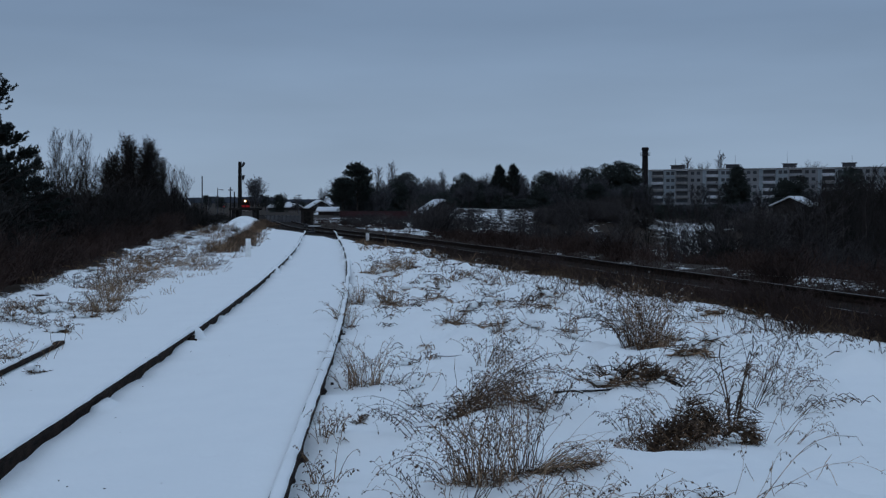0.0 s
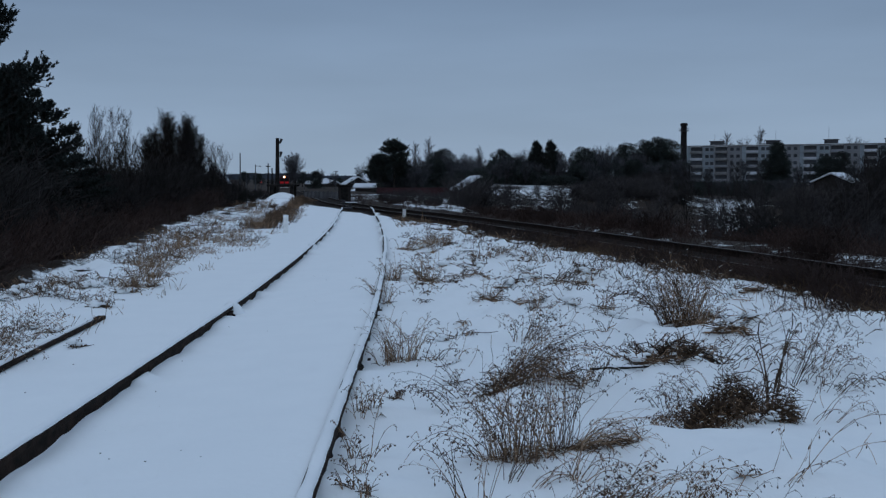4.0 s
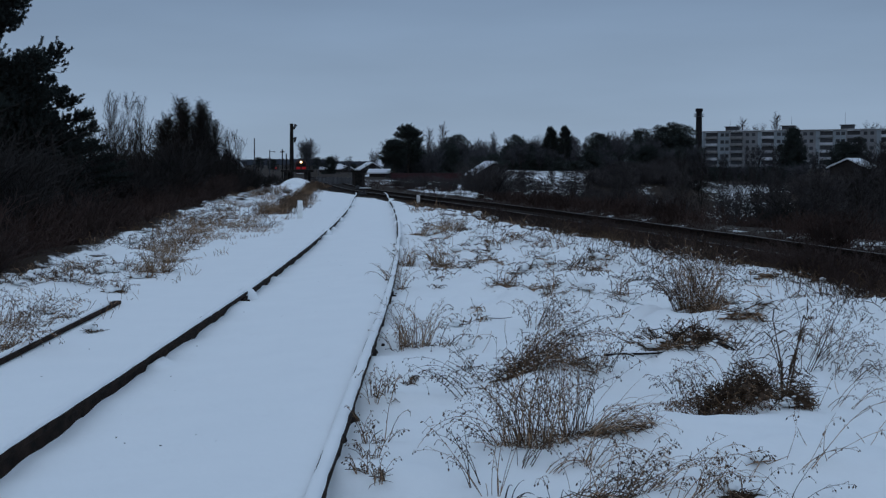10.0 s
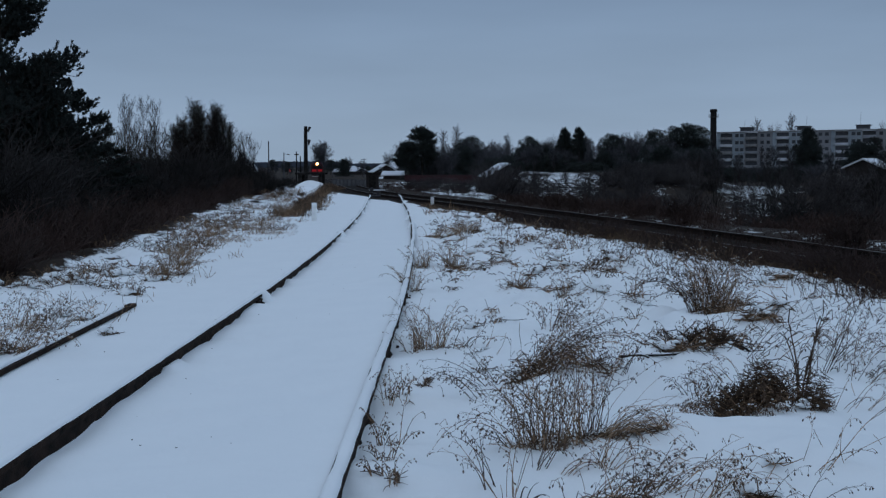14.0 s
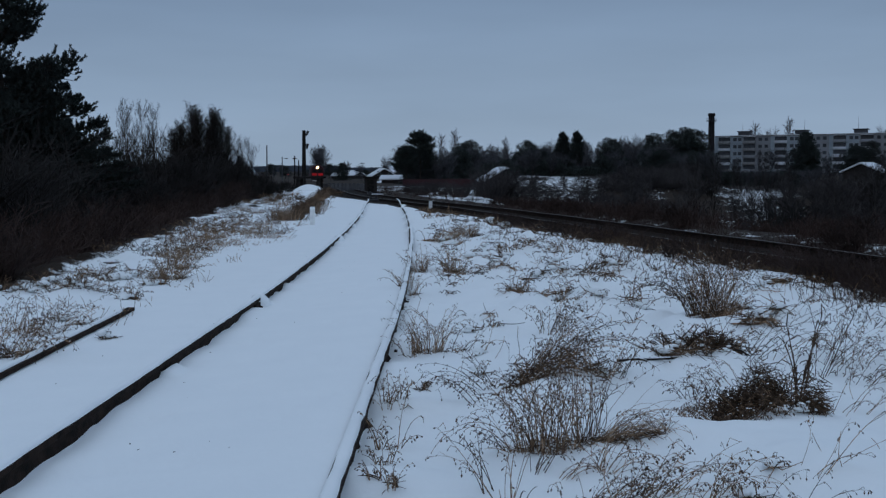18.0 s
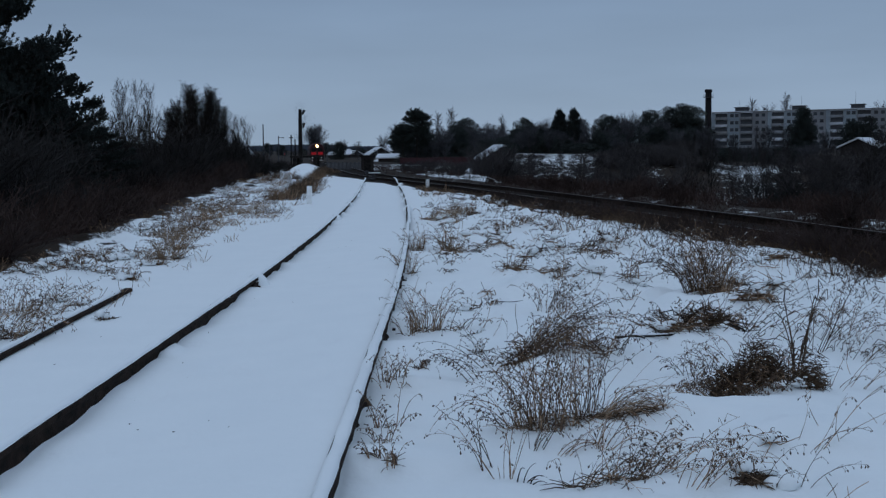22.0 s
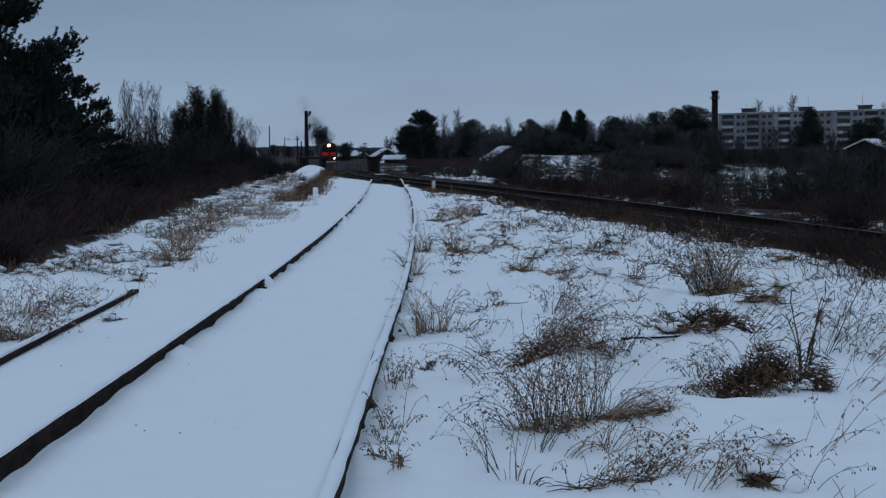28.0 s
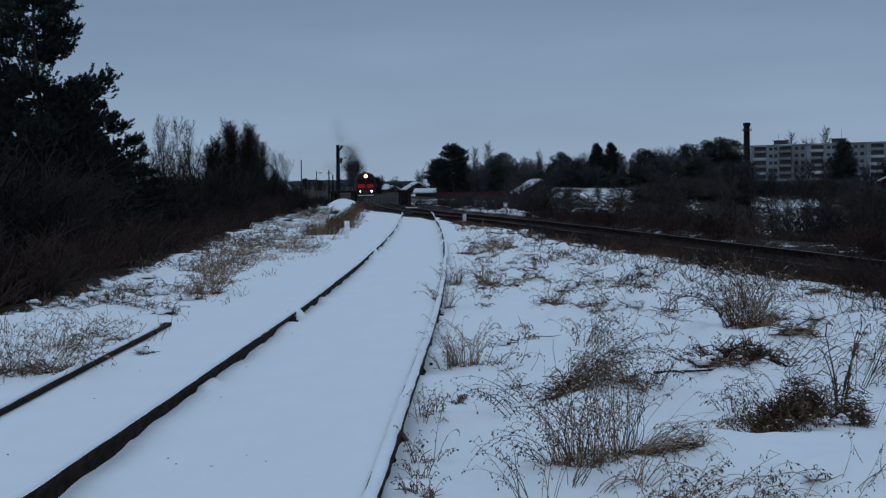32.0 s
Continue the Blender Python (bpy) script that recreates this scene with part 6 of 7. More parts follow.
def curled(v, f, p, d, s, rnd):
    """A shrivelled leaf: a bent strip of two folded halves."""
    w = d.cross(Vector((rnd.gauss(0, 1), rnd.gauss(0, 1), rnd.gauss(0, 1)))).normalized() * s * 0.42
    n = d.cross(w).normalized() * s * .35
    q, e = p + d * s, p + d * s * 1.7 + n * 1.6
    k = len(v)
    v.extend([tuple(p), tuple(q + w + n), tuple(q), tuple(q - w + n), tuple(e)])
    f.extend([(k, k + 1, k + 2), (k, k + 2, k + 3), (k + 1, k + 4, k + 2), (k + 2, k + 4, k + 3)])


def lump(v, f, c, rx, ry, rz, rnd):
    """A small lump of snow."""
    k, n = len(v), 8
    v.append((c[0], c[1], c[2] + rz))
    for q, h in ((.55, .8), (.95, .25), (.8, -.35)):
        for j in range(n):
            a = 2 * math.pi * j / n
            m = q * rnd.uniform(.7, 1.25)
            v.append((c[0] + rx * m * math.cos(a), c[1] + ry * m * math.sin(a), c[2] + rz * h))
    f.extend((k, k + 1 + j, k + 1 + (j + 1) % n) for j in range(n))
    f.extend((k + 1 + i * n + j, k + 1 + (i + 1) * n + j, k + 1 + (i + 1) * n + (j + 1) % n, k + 1 + i * n + (j + 1) % n) for i in range(2) for j in range(n))


def stems(rnd, segs, v, f, x, y, z, n=20, area=(.1, .1), h=.4, off=(0, 0), lean=(0, 0), fan=.25, droop=.4, r=.0024, twigs=4, head=.0075, start=.45, sig=.12, kink=.035, leaf=.25, steps=9):
    """Arching dead stalks with side twigs that droop and carry hanging seed heads."""
    for _ in range(n):
        a, q = rnd.uniform(0, 6.283), math.sqrt(rnd.random())
        ux, uy = q * math.cos(a), q * math.sin(a)
        px, py = off[0] + area[0] * ux, off[1] + area[1] * uy
        p = Vector((px, py, z_at(x + px, y + py) - z - .03))
        floor = p.z + .03 + r
        d = Vector((lean[0] + fan * ux + rnd.gauss(0, sig), lean[1] + fan * uy + rnd.gauss(0, sig), 1)).normalized()
        L, rr = h * rnd.uniform(.55, 1.12), r * rnd.uniform(.65, 1.35)
        side = Vector((d.x + rnd.gauss(0, .1), d.y + rnd.gauss(0, .1), 0)).normalized()
        turn = Vector((rnd.gauss(0, .05), rnd.gauss(0, .05), 0))
        dr = droop * rnd.uniform(.2, 1.6)
        for i in range(steps):
            s = (i + 1) / steps
            d = (d + turn + (side * .5 - Vector((0, 0, 1))) * dr * s * s * .55 + Vector((rnd.gauss(0, kink), rnd.gauss(0, kink), rnd.gauss(0, kink * .6)))).normalized()
            e = p + d * L / steps
            if e.z < floor:
                e.z = floor
            segs.append((tuple(p), tuple(e), rr * (1 - .7 * i / steps), rr * (1 - .7 * s)))
            if s > start and rnd.random() < twigs / (steps * (1 - start)):
                g = (d * .6 + Vector((rnd.gauss(0, .6), rnd.gauss(0, .6), rnd.gauss(.15, .3)))).normalized()
                at = p.lerp(e, rnd.random())
                ln = L * rnd.uniform(.05, .15)
                mid = at + g * ln
                g2 = (g * .6 + Vector((rnd.gauss(0, .25), rnd.gauss(0, .25), -.8))).normalized()
                end = mid + g2 * ln * rnd.uniform(.3, .7)
                segs.append((tuple(at), tuple(mid), rr * .5, rr * .42))
                segs.append((tuple(mid), tuple(end), rr * .42, rr * .36))
                if head:
                    teardrop(v, f, end, (g2 + Vector((0, 0, -.6))).normalized(), head * rnd.uniform(.6, 1.4))
                    if rnd.random() < .35:
                        teardrop(v, f, mid, Vector((rnd.gauss(0, .5), rnd.gauss(0, .5), -1)).normalized(), head * rnd.uniform(.5, 1.1))
            if head and rnd.random() < leaf * .3:
                curled(v, f, p, Vector((rnd.gauss(0, 1), rnd.gauss(0, 1), rnd.gauss(-.5, .6))).normalized(), head * rnd.uniform(.8, 1.8), rnd)
            p = e
        if head:
            for _k in range(rnd.choice((0, 1, 1, 2))):
                teardrop(v, f, p, (d + Vector((rnd.gauss(0, .5), rnd.gauss(0, .5), -.8))).normalized(), head * rnd.uniform(.7, 1.4))


def thatch(rnd, segs, x, y, z, n, area, h, off=(0, 0), r=.0026, length=.07, flat=.5):
    """A matted heap of short broken stems."""
    for _ in range(n):
        a, q = rnd.uniform(0, 6.283), rnd.random() ** .45
        up = abs(rnd.gauss(0, .5))
        px, py = off[0] + area[0] * q * math.cos(a), off[1] + area[1] * q * math.sin(a)
        p = Vector((px, py, z_at(x + px, y + py) - z + h * min(1, up) * math.sqrt(max(0, 1 - q * q * .9)) - .005))
        d = Vector((rnd.gauss(0, 1), rnd.gauss(0, 1), rnd.gauss(.1, flat))).normalized()
        L = length * rnd.uniform(.5, 1.5)
        m = p + d * L * .5
        e = m + (d + Vector((rnd.gauss(0, .5), rnd.gauss(0, .5), rnd.gauss(-.25, .4)))).normalized() * L * .5
        rr = r * rnd.uniform(.6, 1.4)
        segs.append((tuple(p), tuple(m), rr, rr * .9))
        segs.append((tuple(m), tuple(e), rr * .9, rr * .5))


def clump(name, label, cat, x, y, parts, seed, snow=(), dust=0, seeds=None, group=""):
    """One plant: stalks by material, seed heads, thatch and the snow lying on it.
    parts: (material, kind of growth, settings); snow: (count, area, height, radius, offset)."""
    rnd = random.Random(seed)
    z = z_at(x, y)
    t = thing(name, label, cat, pose(x, y, z), group)
    v, f, every = [], [], []
    for mat, kind, kw in parts:
        segs = []
        if kind == "stems":
            stems(rnd, segs, v, f, x, y, z, **kw)
        else:
            thatch(rnd, segs, x, y, z, **kw)
        tagged(part("stalk_mass" if kind == "stems" else "matted_base", bars(segs), mat, t), kind="stuff")
        every += segs
    if v:
        tagged(part("seed_mass", (v, f), seeds or SEED, t, "dark dried seed heads and shrivelled leaves"), kind="stuff")
    sv, sf = [], []
    for n, area, h, rad, off in snow:
        for _ in range(n):
            a, q = rnd.uniform(0, 6.283), math.sqrt(rnd.random())
            px, py = off[0] + area[0] * q * math.cos(a), off[1] + area[1] * q * math.sin(a)
            s = rad * rnd.uniform(.5, 1.3)
            lump(sv, sf, (px, py, z_at(x + px, y + py) - z + h * math.sqrt(max(0, 1 - q * q)) * rnd.uniform(.7, 1.05)), s * rnd.uniform(.9, 1.5), s, s * rnd.uniform(.5, .8), rnd)
    for _ in range(dust):
        p, q, r, _r = rnd.choice(every)
        c = Vector(p).lerp(Vector(q), rnd.random())
        s = rnd.uniform(.002, .005)
        k = len(sv)
        sv += [(c.x - s * 1.5, c.y, c.z + r), (c.x, c.y - s, c.z + r), (c.x + s * 1.5, c.y, c.z + r), (c.x, c.y + s, c.z + r), (c.x, c.y, c.z + r + s)]
        sf += [(k, k + 1, k + 4), (k + 1, k + 2, k + 4), (k + 2, k + 3, k + 4), (k + 3, k, k + 4)]
    if sv:
        tagged(part("snow_cover", (sv, sf), SNOW, t, "snow caught on the stalks", smooth=True), kind="stuff")
    return t


# the large clump of upright weeds
clump("dry_weed_clump", "tall clump of dry brown weeds with hanging seed heads", "weeds", 0.55, 5.68, [
    (WEED, "stems", dict(n=28, area=(.2, .1), h=.52, off=(-.03, 0), lean=(-.08, 0), fan=.22, droop=.25, r=.003, twigs=5, sig=.14)),
    (STRAW, "stems", dict(n=30, area=(.2, .1), h=.5, off=(0, 0), lean=(-.05, 0), fan=.2, droop=.2, r=.0029, twigs=5)),
    # darker stalks put the clump's inner shade into colour
    (DARKWEED, "stems", dict(n=18, area=(.2, .1), h=.58, off=(0, .02), lean=(0, 0), fan=.25, droop=.3, r=.0025, twigs=6)),
    (WEED, "stems", dict(n=16, area=(.07, .05), h=.58, off=(.17, .06), lean=(.08, 0), fan=.12, droop=.12, r=.0026, twigs=4, sig=.07)),
    (WEED, "stems", dict(n=7, area=(.05, .05), h=.5, off=(-.2, .05), lean=(-.75, .1), fan=.3, droop=.7, r=.0022, twigs=6)),
    (DARKWEED, "thatch", dict(n=110, area=(.2, .07), h=.04, r=.0024, length=.09)),
    (STRAW, "thatch", dict(n=90, area=(.24, .12), h=.03, r=.0022, length=.1))], 1, dust=500)
# the bent clump behind it, its top pressed down and loaded with snow
clump("dry_weed_clump", "dense bent weeds leaning over, loaded with snow and seed heads", "weeds", 0.49, 7.22, [
    (DARKWEED, "stems", dict(n=40, area=(.1, .08), h=.7, lean=(.95, .1), fan=.08, droop=.4, r=.0028, twigs=9, start=.3, sig=.08, head=.0085)),
    (WEED, "stems", dict(n=34, area=(.1, .09), h=.72, lean=(.85, .1), fan=.1, droop=.4, r=.0025, twigs=8, start=.3, sig=.09, head=.008)),
    (DARKWEED, "thatch", dict(n=220, area=(.12, .1), h=.12, off=(.02, .02), r=.0032, length=.1)),
    (DARKWEED, "thatch", dict(n=90, area=(.1, .1), h=.06, off=(.5, .1), r=.003, length=.12)),
    (WEED, "thatch", dict(n=60, area=(.12, .1), h=.1, off=(.34, .08), r=.003, length=.12))], 2, dust=900, snow=((9, (.1, .07), .09, .018, (-.05, 0)),))
clump("dry_weed_clump", "dark stalks with seed heads behind the bent weeds", "weeds", 0.93, 9.84, [
    (DARKWEED, "stems", dict(n=16, area=(.14, .1), h=.4, lean=(.4, 0), droop=.8, r=.003, twigs=7, head=.01)),
    (WEED, "stems", dict(n=8, area=(.12, .1), h=.34, lean=(.2, 0), droop=.5, r=.0028, twigs=6, head=.009))], 3, dust=80)
for k, (x, y, n, lean) in enumerate(((0.29, 7.3, 8, -.9), (0.19, 6.86, 6, -.7), (1.13, 7.3, 7, .5))):
    clump("trailing_weed", "long thin stalks arching out with drooping seed heads", "weeds", x, y, [(DARKWEED, "stems", dict(n=n, area=(.06, .05), h=.5, lean=(lean, .1), fan=.2, droop=.8, r=.0022, twigs=8, start=.25, head=.0085))], 10 + k)
# looping tuft of long grass
clump("bent_grass_tuft", "flattened looping tuft of long straw-coloured grass", "grass", 0.76, 5.64, [
    (STRAW, "stems", dict(n=20, area=(.06, .03), h=.52, lean=(1.25, .1), fan=.2, droop=.6, r=.002, twigs=0, head=0, sig=.14, kink=.05, steps=14)),
    (WEED, "stems", dict(n=20, area=(.1, .04), h=.46, off=(.05, 0), lean=(1.5, .05), fan=.2, droop=.7, r=.002, twigs=1, head=.006, kink=.05, steps=14)),
    (WEED, "stems", dict(n=10, area=(.05, .03), h=.3, off=(.34, 0), lean=(-.9, .1), droop=.9, r=.002, twigs=1, head=.006, steps=12)),
    (DARKWEED, "thatch", dict(n=120, area=(.18, .035), h=.04, off=(.18, -.01), r=.0026, length=.12, flat=.25))], 4)
# sprawling stalks nearest the camera
clump("dry_weed_clump", "sprawling dead stalks with seed heads over dark matted grass", "weeds", 0.71, 4.72, [
    (WEED, "stems", dict(n=22, area=(.24, .06), h=.42, lean=(.5, .2), fan=.5, droop=.75, r=.0021, twigs=5, sig=.25)),
    (DARKWEED, "stems", dict(n=14, area=(.24, .06), h=.4, lean=(.6, .25), fan=.4, droop=.7, r=.0022, twigs=6, sig=.25)),
    (STRAW, "stems", dict(n=18, area=(.26, .05), h=.55, lean=(1.3, .1), fan=.3, droop=.8, r=.0022, twigs=2)),
    (DARKWEED, "thatch", dict(n=70, area=(.22, .04), h=.02, r=.0026, length=.14, flat=.2))], 5)
clump("broad_dead_blades", "stiff dark broad blades fanning out above the snow", "grass", 0.86, 4.98, [(DARKWOOD, "stems", dict(n=6, area=(.04, .03), h=.14, lean=(.6, 0), fan=.5, droop=.5, r=.0042, twigs=0, head=0, sig=.3, kink=0))], 6)
clump("broad_dead_blades", "stiff dark blades bent sharply over", "grass", 0.34, 4.82, [(DARKWOOD, "stems", dict(n=5, area=(.05, .03), h=.14, lean=(.3, 0), fan=.5, droop=1.2, r=.0036, twigs=0, head=0, sig=.35, kink=0))], 7)
for k, (x, y, h, n, lean, dr) in enumerate(((0.24, 4.94, .5, 7, -.3, .4), (0.18, 5.06, .36, 5, -.15, .3), (1.12, 4.66, .34, 9, .6, .8), (1.02, 4.58, .3, 8, .5, .8), (0.43, 5.34, .3, 9, .3, .6), (0.73, 5.24, .4, 10, .6, .8), (0.55, 5.28, .3, 6, .8, .8), (0.33, 5.76, .2, 6, -.4, .6))):
    clump("trailing_weed", "long thin dead stalks trailing over the snow", "weeds", x, y, [((WEED, DARKWEED, STRAW)[k % 3], "stems", dict(n=n, area=(.06, .04), h=h * 1.15, lean=(lean, .05), fan=.3, droop=dr, r=.0024, twigs=5, sig=.2))], 20 + k)
# the dark bush
clump("dark_bush", "dense dark brown bush half buried in snow", "bush", 1.71, 6.2, [
    (DARKWEED, "thatch", dict(n=1900, area=(.14, .095), h=.27, off=(.05, .04), r=.0023, length=.06, flat=.6)),
    (DARKWEED, "thatch", dict(n=900, area=(.1, .08), h=.21, off=(-.12, -.02), r=.0023, length=.06, flat=.6)),
    (DARKWEED, "thatch", dict(n=600, area=(.08, .08), h=.23, off=(.34, -.02), r=.0023, length=.055, flat=.6)),
    (DARKWEED, "stems", dict(n=70, area=(.2, .12), h=.26, lean=(0, 0), fan=.8, droop=.9, r=.0026, twigs=6, head=.009, leaf=1.2, sig=.3)),
    (WEED, "stems", dict(n=26, area=(.1, .08), h=.3, off=(-.14, -.04), lean=(-.9, -.1), fan=.5, droop=.8, r=.0021, twigs=7, head=.0085, leaf=1.0, sig=.3)),
    (DARKWEED, "stems", dict(n=26, area=(.1, .08), h=.36, off=(.15, .08), lean=(.1, .1), fan=.5, droop=1.1, r=.0024, twigs=2, head=0, sig=.4)),
    (WEED, "thatch", dict(n=260, area=(.26, .13), h=.2, off=(.04, -.02), r=.002, length=.05))], 8, dust=420, snow=((9, (.1, .04), .05, .026, (.2, -.1)), (7, (.1, .05), .1, .012, (.34, -.06)), (6, (.16, .06), .08, .011, (-.02, -.08))))
clump("twig_cluster", "two tall dark stems rising behind the bush", "shrub", 2.12, 6.66, [
    (DARKWEED, "stems", dict(n=5, area=(.03, .02), h=.85, lean=(.1, .05), fan=.03, droop=.0, r=.0075, twigs=7, start=.15, head=.007, sig=.03, kink=.02)),
    (DARKWEED, "stems", dict(n=8, area=(.04, .04), h=.5, lean=(.1, .1), fan=.3, droop=.3, r=.0028, twigs=5, start=.2, head=.007))], 9)
clump("twig_cluster", "thin bare stems leaning to one side", "shrub", 2.55, 7.56, [(DARKWEED, "stems", dict(n=5, area=(.05, .03), h=.75, lean=(.4, .05), fan=.1, droop=.05, r=.0042, twigs=5, start=.3, head=.007, sig=.06))], 13)
for k, (x, y, h, n, lean) in enumerate(((2.12, 7.78, .9, 7, .9), (2.41, 7.96, .7, 6, .8), (2.72, 7.9, .5, 12, .6), (2.92, 7.96, .4, 16, .2), (1.9, 8.0, .55, 6, .7), (1.86, 7.38, .3, 10, -.8), (1.57, 6.9, .22, 16, -.3), (1.61, 4.8, .55, 5, .9), (1.39, 4.48, .4, 4, .4), (2.41, 6.62, .4, 7, .7), (2.76, 7.42, .3, 9, .5))):
    clump("trailing_weed", "thin dark stalks arching over the snow beside the bush", "weeds", x, y, [((DARKWEED, WEED)[k % 2], "stems", dict(n=n, area=(.12, .06), h=h, lean=(lean, .1), fan=.3, droop=.55, r=.0022 + .0002 * (y > 7), twigs=5, sig=.18, head=.0075))], 50 + k)
# the snow-dusted shrub and the tangle below it
clump("arching_shrub", "small leafless shrub with arching snow-dusted twigs", "shrub", 2.36, 9.98, [
    (WEED, "stems", dict(n=60, area=(.17, .1), h=.64, off=(.02, 0), lean=(0, .05), fan=.25, droop=.35, r=.0034, twigs=6, start=.2, head=.008, sig=.14)),
    (DARKWEED, "stems", dict(n=34, area=(.14, .1), h=.78, off=(-.08, .05), lean=(-.22, .05), fan=.35, droop=.85, r=.0042, twigs=7, start=.3, head=.009, sig=.16)),
    (WEED, "stems", dict(n=50, area=(.13, .1), h=.36, off=(.12, -.02), lean=(.12, 0), fan=.4, droop=.3, r=.003, twigs=4, start=.2, head=.007)),
    (DARKWEED, "thatch", dict(n=160, area=(.24, .1), h=.08, off=(.04, 0), r=.0032, length=.16))], 14, dust=1700, snow=((6, (.2, .06), .03, .028, (.05, -.05)),))
clump("dry_weed_tangle", "dark broken stems in a tangle under lumps of snow", "weeds", 1.87, 8.16, [
    (DARKWEED, "thatch", dict(n=420, area=(.15, .11), h=.15, off=(.05, .02), r=.004, length=.1, flat=.6)),
    (OLDWOOD, "thatch", dict(n=22, area=(.3, .14), h=.08, r=.008, length=.22, flat=.3)),
    (WEED, "stems", dict(n=40, area=(.34, .16), h=.24, fan=.6, droop=.8, r=.003, twigs=4, head=.009, sig=.3)),
    (DARKWEED, "thatch", dict(n=240, area=(.42, .2), h=.05, r=.0034, length=.12))], 15, dust=300, snow=((16, (.26, .1), .1, .022, (0, -.02)), (6, (.3, .08), .02, .026, (.05, -.1))))
for k, (x, y, n) in enumerate(((1.61, 7.92, 60), (2.66, 9.42, 70), (2.98, 10.2, 40), (2.79, 10.66, 50), (3.9, 13.12, 60), (4.42, 13.28, 60))):
    clump("grass_tussock", "curled brown grass bent under a cap of snow", "grass", x, y, [(WEED, "thatch", dict(n=n, area=(.16, .07), h=.07, r=.004, length=.16, flat=.25)), (DARKWEED, "thatch", dict(n=n, area=(.15, .06), h=.04, r=.004, length=.14, flat=.2))], 70 + k, snow=((5, (.12, .05), .07, .04, (0, 0)),))
# hole in the snow, its dark inside drawn as flat dark thatch on the surface
clump("snow_hollow", "flat dark mat of stems put in as the dark inside of a snow hollow", "grass", 1.28, 4.52, [
    (DARKWEED, "thatch", dict(n=300, area=(.06, .035), h=.012, r=.003, length=.05, flat=.12)), (DARKWEED, "thatch", dict(n=30, area=(.09, .06), h=.03, r=.002, length=.07)),
    (WEED, "stems", dict(n=7, area=(.05, .04), h=.14, off=(-.05, .02), lean=(-.2, 0), droop=.6, r=.002, twigs=2))], 16, snow=((6, (.05, .02), .015, .035, (.1, -.04)), (6, (.08, .015), .015, .032, (0, .06))))
# weeds along the rail
for k, (x, y, h, n, w, th) in enumerate(((-0.19, 9.18, .46, 34, .14, 60), (-0.29, 9.08, .3, 8, .1, 10), (-0.39, 6.82, .2, 8, .05, 5), (-0.33, 5.92, .26, 9, .07, 12), (-0.34, 5.58, .18, 7, .05, 8), (-0.34, 5.12, .14, 5, .04, 6), (-0.27, 5.06, .18, 6, .04, 10), (-0.17, 7.46, .07, 9, .03, 10), (-0.29, 6.84, .2, 8, .05, 6), (-0.46, 16.62, .4, 26, .14, 60), (-0.49, 13.56, .36, 16, .12, 30))):
    clump("dry_weed_tuft", "dry brown weeds growing against the rail", "weeds", x, y, [
        ((STRAW, WEED)[k % 2], "stems", dict(n=n, area=(w, w * .8), h=h, fan=.35, droop=.35, r=.0021 + .00012 * y, twigs=3, head=.0065, sig=.14)),
        (WEED, "stems", dict(n=n // 2, area=(w, w * .8), h=h * .8, fan=.4, droop=.5, r=.002 + .00012 * y, twigs=4, head=.008)),
        (DARKWEED, "thatch", dict(n=th, area=(w, w * .7), h=.03, r=.002 + .00012 * y, length=.08))], 80 + k)
# tufts on the open snow
for k, (x, y, h, n, w, sort) in enumerate(((0.09, 16.68, .5, 60, .22, 0), (-0.14, 23.22, .5, 70, .45, 0), (0.35, 26.14, .5, 60, .4, 1), (0.99, 19.22, .42, 36, .18, 1), (0.65, 16.88, .2, 24, .25, 2), (0.83, 13.26, .28, 26, .16, 1), (1.37, 13.04, .34, 24, .14, 1), (1.14, 14.82, .22, 16, .2, 2), (0.39, 10.12, .12, 12, .1, 1), (0.17, 9.86, .16, 8, .08, 1), (0.09, 9.08, .4, 9, .1, 2), (0.24, 8.78, .3, 6, .08, 1),
    (0.44, 10.82, .1, 8, .06, 0), (1.53, 11.5, .12, 14, .1, 2), (1.87, 11.3, .3, 18, .14, 1), (1.92, 11.08, .26, 12, .1, 1), (1.94, 15.54, .3, 36, .25, 2), (2.24, 15.92, .3, 40, .3, 2), (1.99, 18.96, .36, 50, .5, 1), (2.61, 21.68, .36, 60, .6, 2), (2.35, 15.6, .22, 26, .2, 1), (1.57, 15.72, .2, 20, .25, 2), (1.37, 19.76, .3, 30, .3, 1), (0.21, 7.76, .12, 8, .06, 1), (1.77, 10.68, .3, 8, .06, 2), (1.42, 4.84, .08, 8, .03, 2), (1.11, 5.26, .04, 4, .02, 2))):
    mats = ((STRAW, WEED), (WEED, DARKWEED), (DARKWEED, WEED))[sort]
    clump("dry_grass_tuft", "tuft of curled dead grass in snow", "grass", x, y, [
        (mats[0], "stems", dict(n=n * 2 // 3, area=(w * .8, w * .4), h=h, lean=((-.3, .5, .2)[k % 3], 0), fan=.2, droop=.7, r=.0018 + .0002 * y, twigs=2, head=.006 + .0003 * y, sig=.25, steps=7)),
        (mats[1], "thatch", dict(n=n, area=(w, w * .4), h=.04, r=.0018 + .0002 * y, length=.14, flat=.25))], 100 + k, snow=((3, (w * .6, w * .3), .05, .025 + .002 * y, (0, -.02)),) if k % 2 else ())

